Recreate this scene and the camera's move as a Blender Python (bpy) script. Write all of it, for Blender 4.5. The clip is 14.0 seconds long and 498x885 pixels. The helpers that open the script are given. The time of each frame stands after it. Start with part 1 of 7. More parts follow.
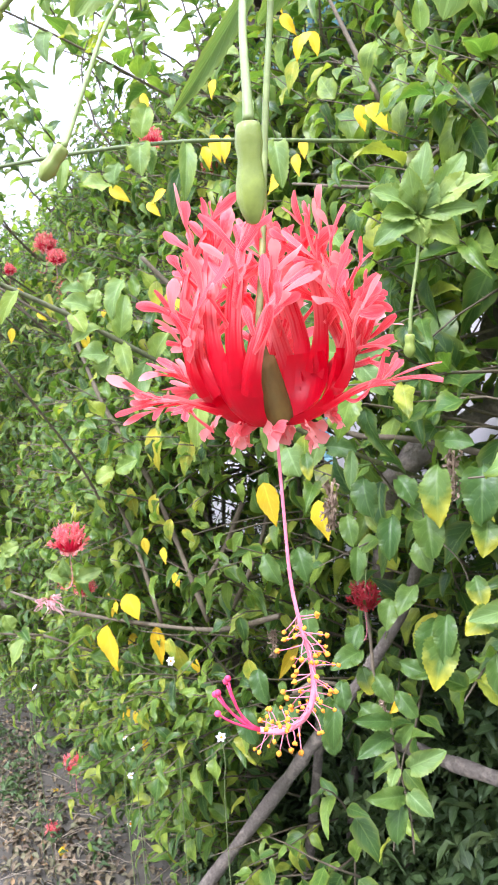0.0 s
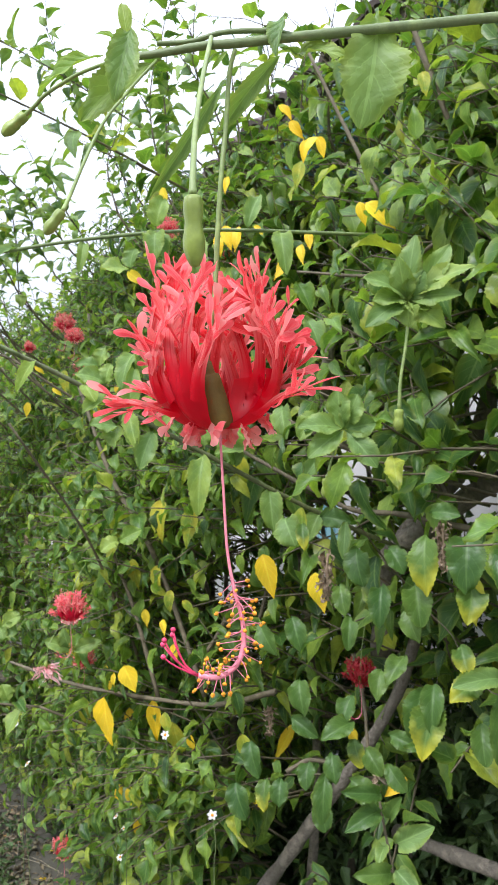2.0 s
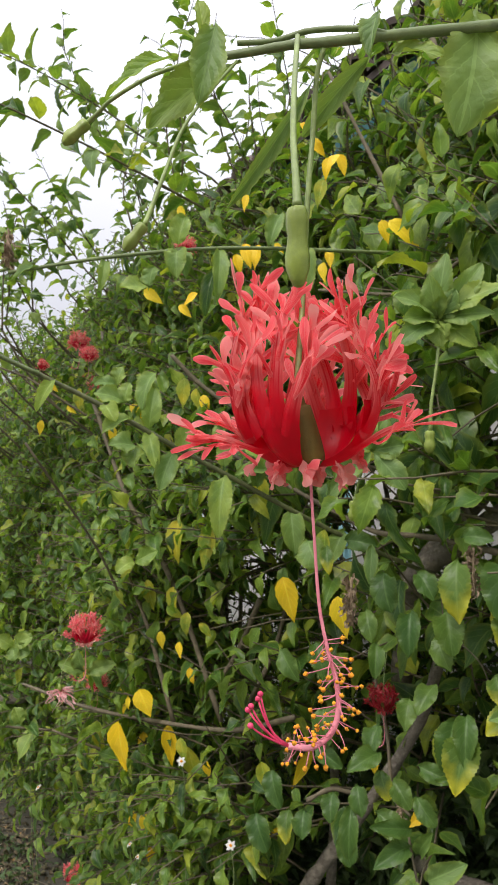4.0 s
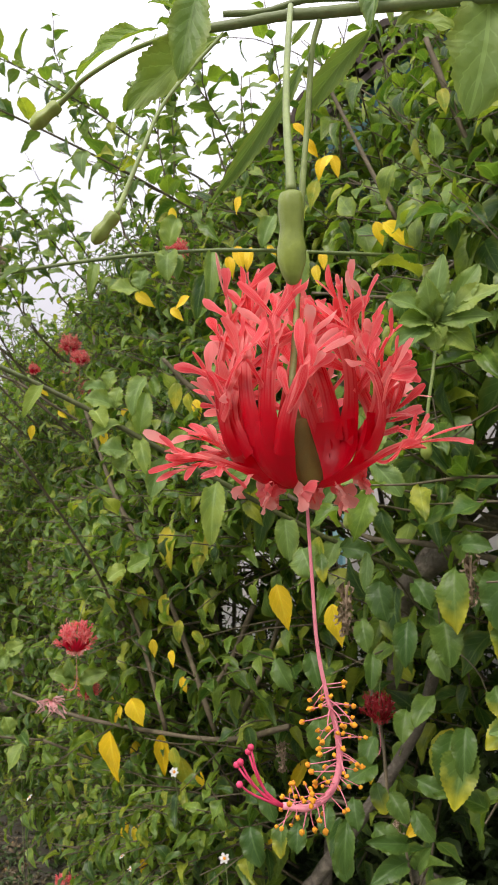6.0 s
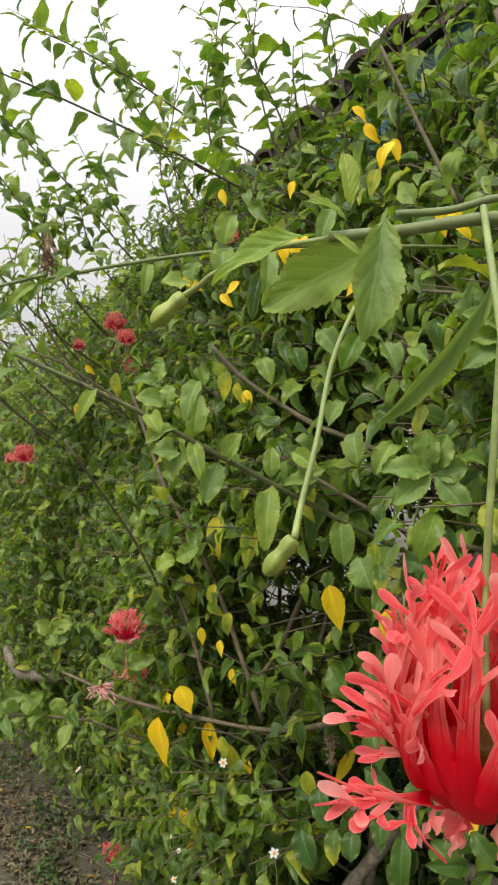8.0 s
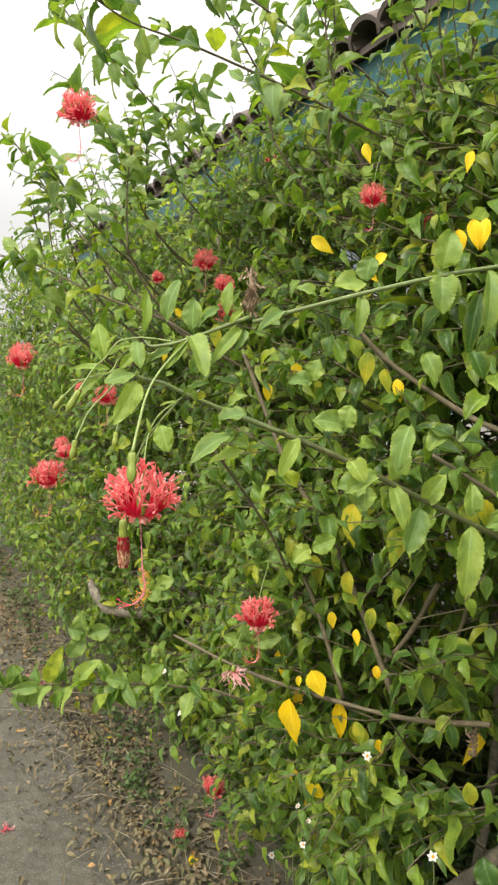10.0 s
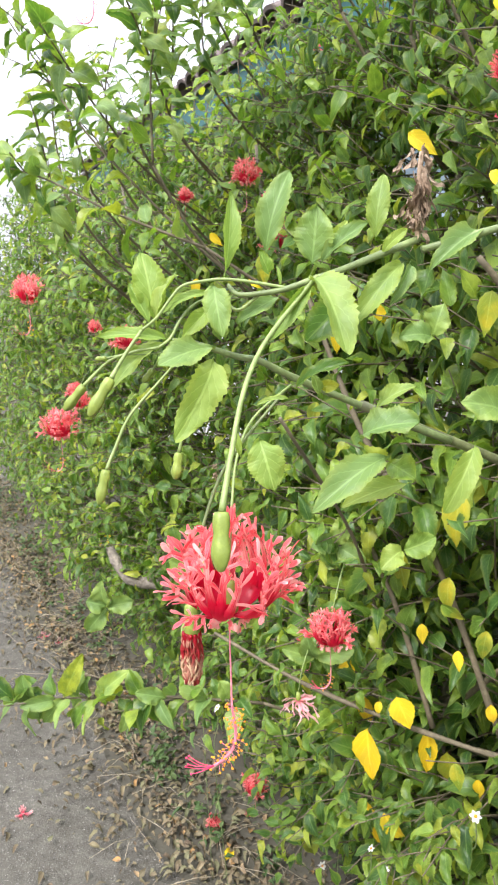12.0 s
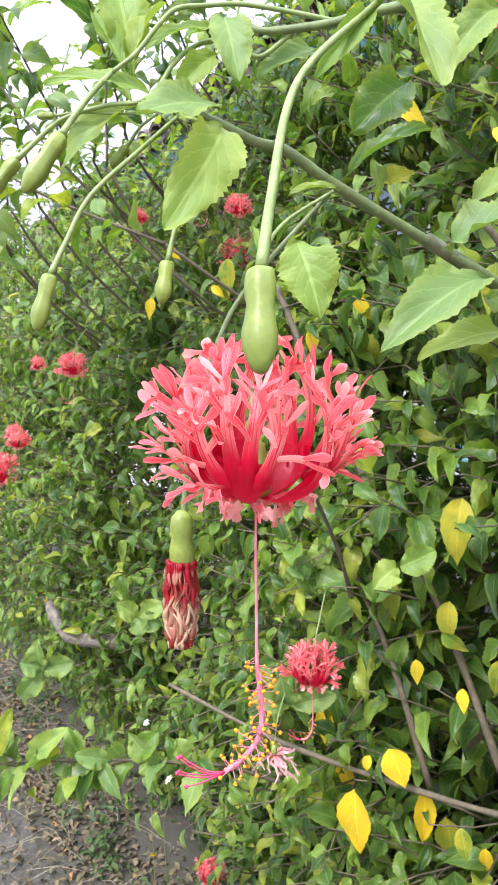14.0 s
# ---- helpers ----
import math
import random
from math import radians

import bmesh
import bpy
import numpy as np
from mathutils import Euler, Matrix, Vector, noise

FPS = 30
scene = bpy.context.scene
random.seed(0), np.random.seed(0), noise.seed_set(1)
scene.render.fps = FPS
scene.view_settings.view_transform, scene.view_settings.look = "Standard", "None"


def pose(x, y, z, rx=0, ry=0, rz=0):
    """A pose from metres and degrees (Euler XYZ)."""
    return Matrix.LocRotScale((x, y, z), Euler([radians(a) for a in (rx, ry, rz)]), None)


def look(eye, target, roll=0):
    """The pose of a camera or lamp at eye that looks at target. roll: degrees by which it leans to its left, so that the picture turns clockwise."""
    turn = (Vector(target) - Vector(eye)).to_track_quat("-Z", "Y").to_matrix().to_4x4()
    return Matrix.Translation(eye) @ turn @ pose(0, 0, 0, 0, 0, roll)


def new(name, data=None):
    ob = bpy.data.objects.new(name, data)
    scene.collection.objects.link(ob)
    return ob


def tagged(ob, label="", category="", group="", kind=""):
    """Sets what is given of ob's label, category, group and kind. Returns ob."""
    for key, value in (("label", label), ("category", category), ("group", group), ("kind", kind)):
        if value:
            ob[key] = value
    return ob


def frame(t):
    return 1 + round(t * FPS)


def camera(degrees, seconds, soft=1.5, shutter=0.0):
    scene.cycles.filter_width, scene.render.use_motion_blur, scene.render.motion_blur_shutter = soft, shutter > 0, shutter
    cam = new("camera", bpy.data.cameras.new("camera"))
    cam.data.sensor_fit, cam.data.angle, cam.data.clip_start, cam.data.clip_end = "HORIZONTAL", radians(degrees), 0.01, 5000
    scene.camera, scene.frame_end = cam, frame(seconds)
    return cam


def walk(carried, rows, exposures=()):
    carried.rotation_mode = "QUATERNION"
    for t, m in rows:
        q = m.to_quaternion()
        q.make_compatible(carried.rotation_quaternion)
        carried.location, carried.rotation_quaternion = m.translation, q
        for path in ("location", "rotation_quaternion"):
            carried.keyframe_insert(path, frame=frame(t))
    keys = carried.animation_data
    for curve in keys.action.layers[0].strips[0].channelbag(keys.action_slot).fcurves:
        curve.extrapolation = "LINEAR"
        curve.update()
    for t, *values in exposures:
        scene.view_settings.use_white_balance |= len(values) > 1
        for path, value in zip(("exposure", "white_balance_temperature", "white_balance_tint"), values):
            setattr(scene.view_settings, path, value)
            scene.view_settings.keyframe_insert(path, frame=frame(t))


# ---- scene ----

cam = camera(36.2, 14.0, soft=1.5)
cam.data.dof.use_dof, cam.data.dof.focus_distance, cam.data.dof.aperture_fstop = True, 0.18, 165.0
# seconds, eye, target, roll
PATH = [
    (0, (0.0000, 0.0000, 1.2920), (0.0051, 1.9979, 1.2012), -2.18),
    (0.5, (-0.0046, -0.0060, 1.2727), (0.0007, 1.9937, 1.2341), -1.24),
    (1, (0.0006, -0.0122, 1.2722), (0.0060, 1.9876, 1.2967), -0.91),
    (1.5, (0.0078, -0.0278, 1.2647), (0.0059, 1.9696, 1.3661), -0.45),
    (2, (0.0138, -0.0370, 1.2738), (-0.0051, 1.9585, 1.4059), -0.42),
    (2.5, (0.0176, -0.0289, 1.2721), (-0.0258, 1.9644, 1.4305), -0.32),
    (3, (0.0075, -0.0290, 1.2737), (-0.0381, 1.9635, 1.4408), -0.22),
    (5.5, (-0.0072, -0.0017, 1.2854), (-0.0336, 1.9893, 1.4730), -0.44),
    (6, (-0.0034, -0.0018, 1.2840), (-0.0264, 1.9894, 1.4697), -0.46),
    (6.5, (0.0015, 0.0055, 1.2770), (-0.0262, 1.9966, 1.4631), 0.03),
    (7, (0.0118, -0.0062, 1.2840), (-0.0363, 1.9856, 1.4580), 1.04),
    (7.5, (0.0024, 0.0017, 1.2983), (-0.0793, 1.9948, 1.4429), 0.80),
    (8, (-0.0257, 0.0181, 1.3408), (-0.1484, 2.0127, 1.4207), 0.16),
    (8.5, (-0.0495, 0.0441, 1.3852), (-0.2251, 2.0364, 1.3904), -0.07),
    (9, (-0.1018, 0.0452, 1.4396), (-0.2978, 2.0344, 1.3713), -0.16),
    (11.3, (-0.3427, 0.2875, 1.5732), (-0.4665, 2.2394, 1.1551), 0.64),
    (11.5, (-0.3422, 0.3294, 1.5641), (-0.4941, 2.2777, 1.1384), 0.48),
    (12, (-0.3488, 0.4098, 1.5398), (-0.5436, 2.3547, 1.1162), -0.05),
    (12.5, (-0.3820, 0.4429, 1.5298), (-0.5221, 2.3974, 1.1296), 0.25),
    (13, (-0.3914, 0.4722, 1.4936), (-0.4766, 2.4410, 1.1525), 0.69),
    (13.5, (-0.3903, 0.5088, 1.4585), (-0.4421, 2.4873, 1.1703), 0.52),
    (14, (-0.3890, 0.5361, 1.4205), (-0.4425, 2.5228, 1.1968), 0.86),
]
# seconds, stops, kelvin, tint
EXPOSURES = [(0, 1.29, 5550, 31), (0.5, 1.25, 5600, 31), (1.0, 1.05, 5650, 30), (1.5, 0.76, 5700, 22), (2.5, 0.29, 5950, 18), (3, 0.04, 6100, 18), (5.5, -0.06, 6650, 22), (6.5, 0.08, 6600, 23), (7.5, 0.05, 6900, 22), (8.2, 0.0, 6850, 13), (9, 0.09, 7150, 11), (11.3, 0.93, 6450, 19), (12.5, 0.98, 5950, 22), (14, 0.95, 5800, 25)]
walk(cam, [(t, look(eye, target, roll)) for t, eye, target, roll in PATH], EXPOSURES)

# ---- light: a bright overcast day ----
world = bpy.data.worlds.new("overcast_sky")
scene.world = world
world.use_nodes = True
wn, wl = world.node_tree.nodes, world.node_tree.links
sky = wn.new("ShaderNodeTexSky")
sky.sky_type = "NISHITA"
sky.sun_disc = False
sky.sun_elevation, sky.sun_rotation = radians(50), radians(212)
sky.dust_density, sky.air_density = 4.0, 1.0
cloud = wn.new("ShaderNodeMix")
cloud.data_type = "RGBA"
cloud.inputs["Factor"].default_value = 0.82
cloud.inputs["B"].default_value = (9.4, 9.8, 9.9, 1)
wl.new(sky.outputs["Color"], cloud.inputs["A"])
# an overcast sky is brightest overhead
up = wn.new("ShaderNodeSeparateXYZ")
wl.new(wn.new("ShaderNodeTexCoord").outputs["Generated"], up.inputs[0])
height = wn.new("ShaderNodeMapRange")
height.inputs["From Min"].default_value, height.inputs["From Max"].default_value = 0.15, 1.0
height.inputs["To Min"].default_value, height.inputs["To Max"].default_value = 0.73, 2.48
wl.new(up.outputs["Z"], height.inputs["Value"])
overhead = wn.new("ShaderNodeMix")
overhead.data_type, overhead.blend_type = "RGBA", "MULTIPLY"
overhead.inputs["Factor"].default_value = 1.0
wl.new(cloud.outputs["Result"], overhead.inputs["A"])
wl.new(height.outputs["Result"], overhead.inputs["B"])
background = wn["Background"]
background.inputs["Strength"].default_value = 0.103
wl.new(overhead.outputs["Result"], background.inputs["Color"])
sun = new("sun", bpy.data.lights.new("sun", "SUN"))
sun.data.energy, sun.data.angle, sun.data.color = 2.1, radians(16), (1.0, 0.97, 0.92)
sun.matrix_world = look((-1.7, -2.7, 3.8), (0, 0, 0))


# ---- materials ----
def material(name):
    m = bpy.data.materials.new(name)
    m.use_nodes = True
    return m, m.node_tree.nodes, m.node_tree.links, m.node_tree.nodes["Principled BSDF"]


def ramp(nodes, links, source, *stops):
    r = nodes.new("ShaderNodeValToRGB")
    while len(r.color_ramp.elements) < len(stops):
        r.color_ramp.elements.new(0.5)
    for e, (at, colour) in zip(r.color_ramp.elements, stops):
        e.position, e.color = at, (*colour, 1)
    links.new(source, r.inputs["Fac"])
    return r.outputs["Color"]


def math_node(nodes, links, kind, a, b):
    m = nodes.new("ShaderNodeMath")
    m.operation = kind
    for socket, value in zip(m.inputs, (a, b)):
        if isinstance(value, (int, float)):
            socket.default_value = value
        else:
            links.new(value, socket)
    return m.outputs[0]


def mixed(nodes, links, factor, a, b, blend="MIX"):
    m = nodes.new("ShaderNodeMix")
    m.data_type, m.blend_type = "RGBA", blend
    for key, value in (("Factor", factor), ("A", a), ("B", b)):
        if isinstance(value, (int, float, tuple)):
            m.inputs[key].default_value = value if not isinstance(value, tuple) else (*value, 1)
        else:
            links.new(value, m.inputs[key])
    return m.outputs["Result"]


def noise_of(nodes, links, scale, detail=4, vector=None, rough=0.55):
    n = nodes.new("ShaderNodeTexNoise")
    n.inputs["Scale"].default_value, n.inputs["Detail"].default_value, n.inputs["Roughness"].default_value = scale, detail, rough
    if vector is None:
        vector = nodes.new("ShaderNodeTexCoord").outputs["Object"]
    links.new(vector, n.inputs["Vector"])
    return n.outputs["Fac"]


def relief(nodes, links, shader, height, strength, distance):
    b = nodes.new("ShaderNodeBump")
    b.inputs["Strength"].default_value, b.inputs["Distance"].default_value = strength, distance
    links.new(height, b.inputs["Height"])
    links.new(b.outputs["Normal"], shader.inputs["Normal"])


def leaf_material(name, stops, blotch, vein, rough=0.42, through_light=0.3, rim_share=0.0, tip_share=0.0):
    """A leaf: a hue of its own from leaf to leaf, paler midrib and side veins, blotches, and light that comes through."""
    m, n, l, p = material(name)
    info, geo = n.new("ShaderNodeObjectInfo"), n.new("ShaderNodeNewGeometry")
    own = math_node(n, l, "FRACT", math_node(n, l, "ADD", info.outputs["Random"], geo.outputs["Random Per Island"]), 0.0)
    colour = ramp(n, l, own, *stops)
    uv = n.new("ShaderNodeUVMap")
    sep = n.new("ShaderNodeSeparateXYZ")
    l.new(uv.outputs["UV"], sep.inputs[0])
    side = math_node(n, l, "ABSOLUTE", math_node(n, l, "SUBTRACT", sep.outputs["X"], 0.5), 0.0)
    slant = math_node(n, l, "SUBTRACT", math_node(n, l, "MULTIPLY", sep.outputs["Y"], 6.0), math_node(n, l, "MULTIPLY", side, 4.5))
    saw = math_node(n, l, "ABSOLUTE", math_node(n, l, "SUBTRACT", math_node(n, l, "FRACT", slant, 0.0), 0.5), 0.0)
    lateral = math_node(n, l, "MULTIPLY", math_node(n, l, "LESS_THAN", saw, 0.05), 0.6)
    midrib = math_node(n, l, "LESS_THAN", side, 0.03)
    veins = math_node(n, l, "MAXIMUM", lateral, midrib)
    spot = geo.outputs["Position"]
    patch = noise_of(n, l, 42, 4, spot)
    colour = mixed(n, l, math_node(n, l, "MULTIPLY", ramp(n, l, patch, (0.42, (0, 0, 0)), (0.66, (1, 1, 1))), 0.7), colour, blotch)
    colour = mixed(n, l, math_node(n, l, "MULTIPLY", veins, 0.75), colour, mixed(n, l, 0.5, mixed(n, l, 1.0, colour, (1.75, 1.7, 1.9), "MULTIPLY"), vein))
    rim = math_node(n, l, "MULTIPLY", ramp(n, l, math_node(n, l, "ADD", side, math_node(n, l, "MULTIPLY", noise_of(n, l, 60, 2, spot), 0.2)), (0.38, (0, 0, 0)), (0.62, (1, 1, 1))), rim_share)
    colour = mixed(n, l, rim, colour, (0.42, 0.47, 0.06))
    if tip_share:
        # ageing starts at the tip
        reach = math_node(n, l, "ADD", sep.outputs["Y"], math_node(n, l, "MULTIPLY", noise_of(n, l, 75, 3, spot), 0.55))
        colour = mixed(n, l, math_node(n, l, "MULTIPLY", ramp(n, l, math_node(n, l, "MULTIPLY", math_node(n, l, "ADD", reach, math_node(n, l, "MULTIPLY", side, 0.35)), 0.5), (0.46, (0, 0, 0)), (0.70, (1, 1, 1))), tip_share), colour, (0.60, 0.56, 0.035))
    l.new(colour, p.inputs["Base Color"])
    p.inputs["Roughness"].default_value = rough
    p.inputs["Specular IOR Level"].default_value = 0.42
    fine = noise_of(n, l, 330, 3, spot)
    height = math_node(n, l, "ADD", math_node(n, l, "ADD", math_node(n, l, "MULTIPLY", veins, -0.4), math_node(n, l, "MULTIPLY", saw, 0.35)), math_node(n, l, "MULTIPLY", fine, 0.5))
    relief(n, l, p, height, 0.5, 0.0012)
    glow = n.new("ShaderNodeBsdfTranslucent")
    l.new(mixed(n, l, 1.0, colour, (0.95, 1.0, 0.45), "MULTIPLY"), glow.inputs["Color"])
    blend = n.new("ShaderNodeMixShader")
    blend.inputs[0].default_value = through_light
    l.new(p.outputs[0], blend.inputs[1])
    l.new(glow.outputs[0], blend.inputs[2])
    l.new(blend.outputs[0], n["Material Output"].inputs["Surface"])
    return m


HEDGE_LEAF = leaf_material("hedge_leaf", [(0.0, (0.042, 0.105, 0.026)), (0.3, (0.085, 0.19, 0.034)), (0.6, (0.175, 0.315, 0.042)), (0.88, (0.30, 0.44, 0.055)), (1.0, (0.46, 0.49, 0.045))], (0.07, 0.15, 0.022), (0.24, 0.34, 0.09), 0.34, 0.48, 0.34)
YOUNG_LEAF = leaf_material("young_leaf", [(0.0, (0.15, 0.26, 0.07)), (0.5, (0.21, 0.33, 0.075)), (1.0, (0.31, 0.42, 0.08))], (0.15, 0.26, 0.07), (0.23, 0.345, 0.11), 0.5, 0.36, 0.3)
LIME_LEAF = leaf_material("lime_leaf", [(0.0, (0.20, 0.34, 0.06)), (0.5, (0.28, 0.41, 0.075)), (1.0, (0.38, 0.48, 0.10))], (0.24, 0.38, 0.07), (0.36, 0.48, 0.15), 0.5, 0.42, 0.3)
MATURE_LEAF = leaf_material("mature_leaf", [(0.0, (0.05, 0.12, 0.024)), (0.5, (0.08, 0.165, 0.03)), (1.0, (0.14, 0.235, 0.04))], (0.06, 0.13, 0.022), (0.12, 0.20, 0.05), 0.42, 0.36, 0.1)
TIPPED_LEAF = leaf_material("yellow_tipped_leaf", [(0.0, (0.06, 0.135, 0.026)), (1.0, (0.12, 0.215, 0.035))], (0.08, 0.15, 0.02), (0.14, 0.21, 0.05), 0.42, 0.36, 0.15, 0.9)
YELLOW_LEAF = leaf_material("yellow_leaf", [(0.0, (0.95, 0.60, 0.010)), (0.6, (0.96, 0.69, 0.014)), (1.0, (0.92, 0.73, 0.03))], (0.95, 0.68, 0.04), (0.88, 0.58, 0.06), 0.5, 0.3)
TURNING_LEAF = leaf_material("turning_leaf", [(0.0, (0.17, 0.29, 0.03)), (0.5, (0.24, 0.34, 0.03)), (1.0, (0.42, 0.43, 0.03))], (0.72, 0.58, 0.03), (0.3, 0.38, 0.1), 0.45, 0.3, 0.7)
DRY_LEAF = leaf_material("dry_leaf", [(0.0, (0.10, 0.08, 0.045)), (0.3, (0.155, 0.135, 0.07)), (0.6, (0.20, 0.165, 0.085)), (0.75, (0.15, 0.17, 0.075)), (0.92, (0.29, 0.235, 0.13)), (1.0, (0.44, 0.25, 0.07))], (0.12, 0.08, 0.05), (0.22, 0.17, 0.11), 0.8, 0.08)
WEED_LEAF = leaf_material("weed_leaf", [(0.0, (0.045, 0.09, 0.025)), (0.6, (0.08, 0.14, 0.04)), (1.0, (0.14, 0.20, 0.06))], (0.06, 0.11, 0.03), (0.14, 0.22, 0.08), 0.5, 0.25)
WHITE_PETAL = leaf_material("white_petal", [(0.0, (0.78, 0.78, 0.74)), (1.0, (0.82, 0.82, 0.78))], (0.75, 0.76, 0.70), (0.7, 0.72, 0.62), 0.6, 0.3)


def bark_material(name, dark, light, scale, rough=0.85, depth=0.003):
    m, n, l, p = material(name)
    where = n.new("ShaderNodeTexCoord").outputs["Object"]
    big = noise_of(n, l, scale * 0.25, 5, where)
    small = noise_of(n, l, scale, 6, where, 0.7)
    colour = mixed(n, l, small, dark, light)
    colour = mixed(n, l, math_node(n, l, "MULTIPLY", ramp(n, l, big, (0.5, (0, 0, 0)), (0.7, (1, 1, 1))), 0.5), colour, tuple(min(1, c * 1.6) for c in light))
    l.new(colour, p.inputs["Base Color"])
    p.inputs["Roughness"].default_value = rough
    relief(n, l, p, small, 0.7, depth)
    return m


BARK = bark_material("grey_brown_bark", (0.06, 0.05, 0.036), (0.30, 0.265, 0.20), 150, 0.9, 0.010)
DRY_STRAW = bark_material("dry_straw", (0.20, 0.17, 0.11), (0.38, 0.33, 0.22), 300, 0.8, 0.0004)
TWIG = bark_material("twig_bark", (0.075, 0.065, 0.035), (0.16, 0.13, 0.075), 220, 0.75, 0.001)
STEM_MAT = bark_material("green_stem", (0.095, 0.13, 0.045), (0.19, 0.25, 0.08), 420, 0.5, 0.0004)
OLIVE_STEM = bark_material("olive_brown_stem", (0.06, 0.068, 0.026), (0.135, 0.15, 0.055), 420, 0.55, 0.0005)
PEDUNCLE = bark_material("pale_green_stalk", (0.16, 0.225, 0.06), (0.24, 0.31, 0.09), 700, 0.45, 0.0002)
BUD_GREEN = bark_material("bud_green", (0.145, 0.205, 0.03), (0.25, 0.315, 0.05), 420, 0.42, 0.0003)
CALYX_BROWN = bark_material("calyx_olive_brown", (0.075, 0.050, 0.003), (0.14, 0.10, 0.010), 320, 0.75, 0.0003)
COLUMN = bark_material("pink_column", (0.62, 0.15, 0.20), (0.74, 0.27, 0.30), 600, 0.45, 0.0002)
POLLEN = bark_material("orange_pollen", (0.74, 0.25, 0.008), (0.86, 0.40, 0.02), 2600, 0.85, 0.0004)
STIGMA = bark_material("crimson_stigma", (0.55, 0.02, 0.08), (0.70, 0.06, 0.14), 900, 0.5, 0.0002)
DRY_HUSK = bark_material("dried_husk", (0.26, 0.17, 0.10), (0.52, 0.40, 0.27), 260, 0.9, 0.001)


def petal_material(name, base, mid, tip, margin, edge_share=0.35):
    """Petals: deep red at the claw, coral towards the lobes, a paler margin, fine streaks along the length."""
    m, n, l, p = material(name)
    uv = n.new("ShaderNodeUVMap")
    sep = n.new("ShaderNodeSeparateXYZ")
    l.new(uv.outputs["UV"], sep.inputs[0])
    side = math_node(n, l, "ABSOLUTE", math_node(n, l, "SUBTRACT", sep.outputs["X"], 0.5), 0.0)
    own = n.new("ShaderNodeNewGeometry").outputs["Random Per Island"]
    along = math_node(n, l, "ADD", sep.outputs["Y"], math_node(n, l, "MULTIPLY", math_node(n, l, "SUBTRACT", own, 0.5), math_node(n, l, "MULTIPLY", sep.outputs["Y"], 0.22)))
    colour = ramp(n, l, along, (0.0, base), (0.28, base), (0.54, mid), (0.9, tip), (1.0, margin))
    stretch = n.new("ShaderNodeMapping")
    stretch.inputs["Scale"].default_value = (9, 3, 1)
    l.new(uv.outputs["UV"], stretch.inputs["Vector"])
    streak = noise_of(n, l, 1.6, 4, stretch.outputs[0])
    colour = mixed(n, l, math_node(n, l, "MULTIPLY", ramp(n, l, streak, (0.42, (0, 0, 0)), (0.62, (1, 1, 1))), ramp(n, l, sep.outputs["Y"], (0.18, (0, 0, 0)), (0.36, (0.6, 0.6, 0.6)), (0.55, (0.5, 0.5, 0.5)), (0.8, (0.2, 0.2, 0.2)))), colour, margin)
    edge = ramp(n, l, side, (0.3, (0, 0, 0)), (0.5, (1, 1, 1)))
    colour = mixed(n, l, math_node(n, l, "MULTIPLY", edge, ramp(n, l, sep.outputs["Y"], (0.16, (0, 0, 0)), (0.36, (edge_share * 1.6,) * 3), (0.75, (edge_share,) * 3))), colour, margin)
    # some lobes are paler than the rest
    pale = ramp(n, l, own, (0.55, (0, 0, 0)), (0.9, (0.55, 0.55, 0.55)))
    colour = mixed(n, l, math_node(n, l, "MULTIPLY", pale, ramp(n, l, sep.outputs["Y"], (0.2, (0, 0, 0)), (0.45, (1, 1, 1)))), colour, margin)
    l.new(colour, p.inputs["Base Color"])
    p.inputs["Roughness"].default_value = 0.34
    p.inputs["Specular IOR Level"].default_value = 0.5
    relief(n, l, p, streak, 0.3, 0.0006)
    glow = n.new("ShaderNodeBsdfTranslucent")
    l.new(colour, glow.inputs["Color"])
    blend = n.new("ShaderNodeMixShader")
    blend.inputs[0].default_value = 0.48
    l.new(p.outputs[0], blend.inputs[1])
    l.new(glow.outputs[0], blend.inputs[2])
    l.new(blend.outputs[0], n["Material Output"].inputs["Surface"])
    return m


RED_PETAL = petal_material("red_petal", (0.66, 0.002, 0.016), (0.90, 0.03, 0.05), (0.95, 0.125, 0.14), (0.97, 0.42, 0.36), 0.4)
CORAL_PETAL = petal_material("coral_petal", (0.62, 0.004, 0.035), (0.90, 0.055, 0.09), (0.96, 0.20, 0.215), (0.98, 0.56, 0.48), 0.35)
FADED_PETAL = petal_material("faded_petal", (0.70, 0.10, 0.14), (0.80, 0.30, 0.32), (0.84, 0.42, 0.42), (0.88, 0.62, 0.56))
# one bloom deep in the hedge: its shade put into a darker petal colour
SHADED_PETAL = petal_material("shaded_red_petal", (0.28, 0.005, 0.012), (0.38, 0.012, 0.02), (0.45, 0.025, 0.032), (0.48, 0.07, 0.07))
WILTED_PETAL = petal_material("wilted_petal", (0.45, 0.006, 0.02), (0.42, 0.01, 0.02), (0.50, 0.06, 0.04), (0.80, 0.58, 0.36), 0.5)


def plain(name, low, high, scale, rough, depth=0.002, metal=0.0):
    m, n, l, p = material(name)
    where = n.new("ShaderNodeTexCoord").outputs["Object"]
    a, b = noise_of(n, l, scale, 6, where, 0.65), noise_of(n, l, scale * 0.12, 4, where)
    l.new(mixed(n, l, math_node(n, l, "MULTIPLY", math_node(n, l, "ADD", a, b), 0.5), low, high), p.inputs["Base Color"])
    p.inputs["Roughness"].default_value, p.inputs["Metallic"].default_value = rough, metal
    relief(n, l, p, a, 0.5, depth)
    return m


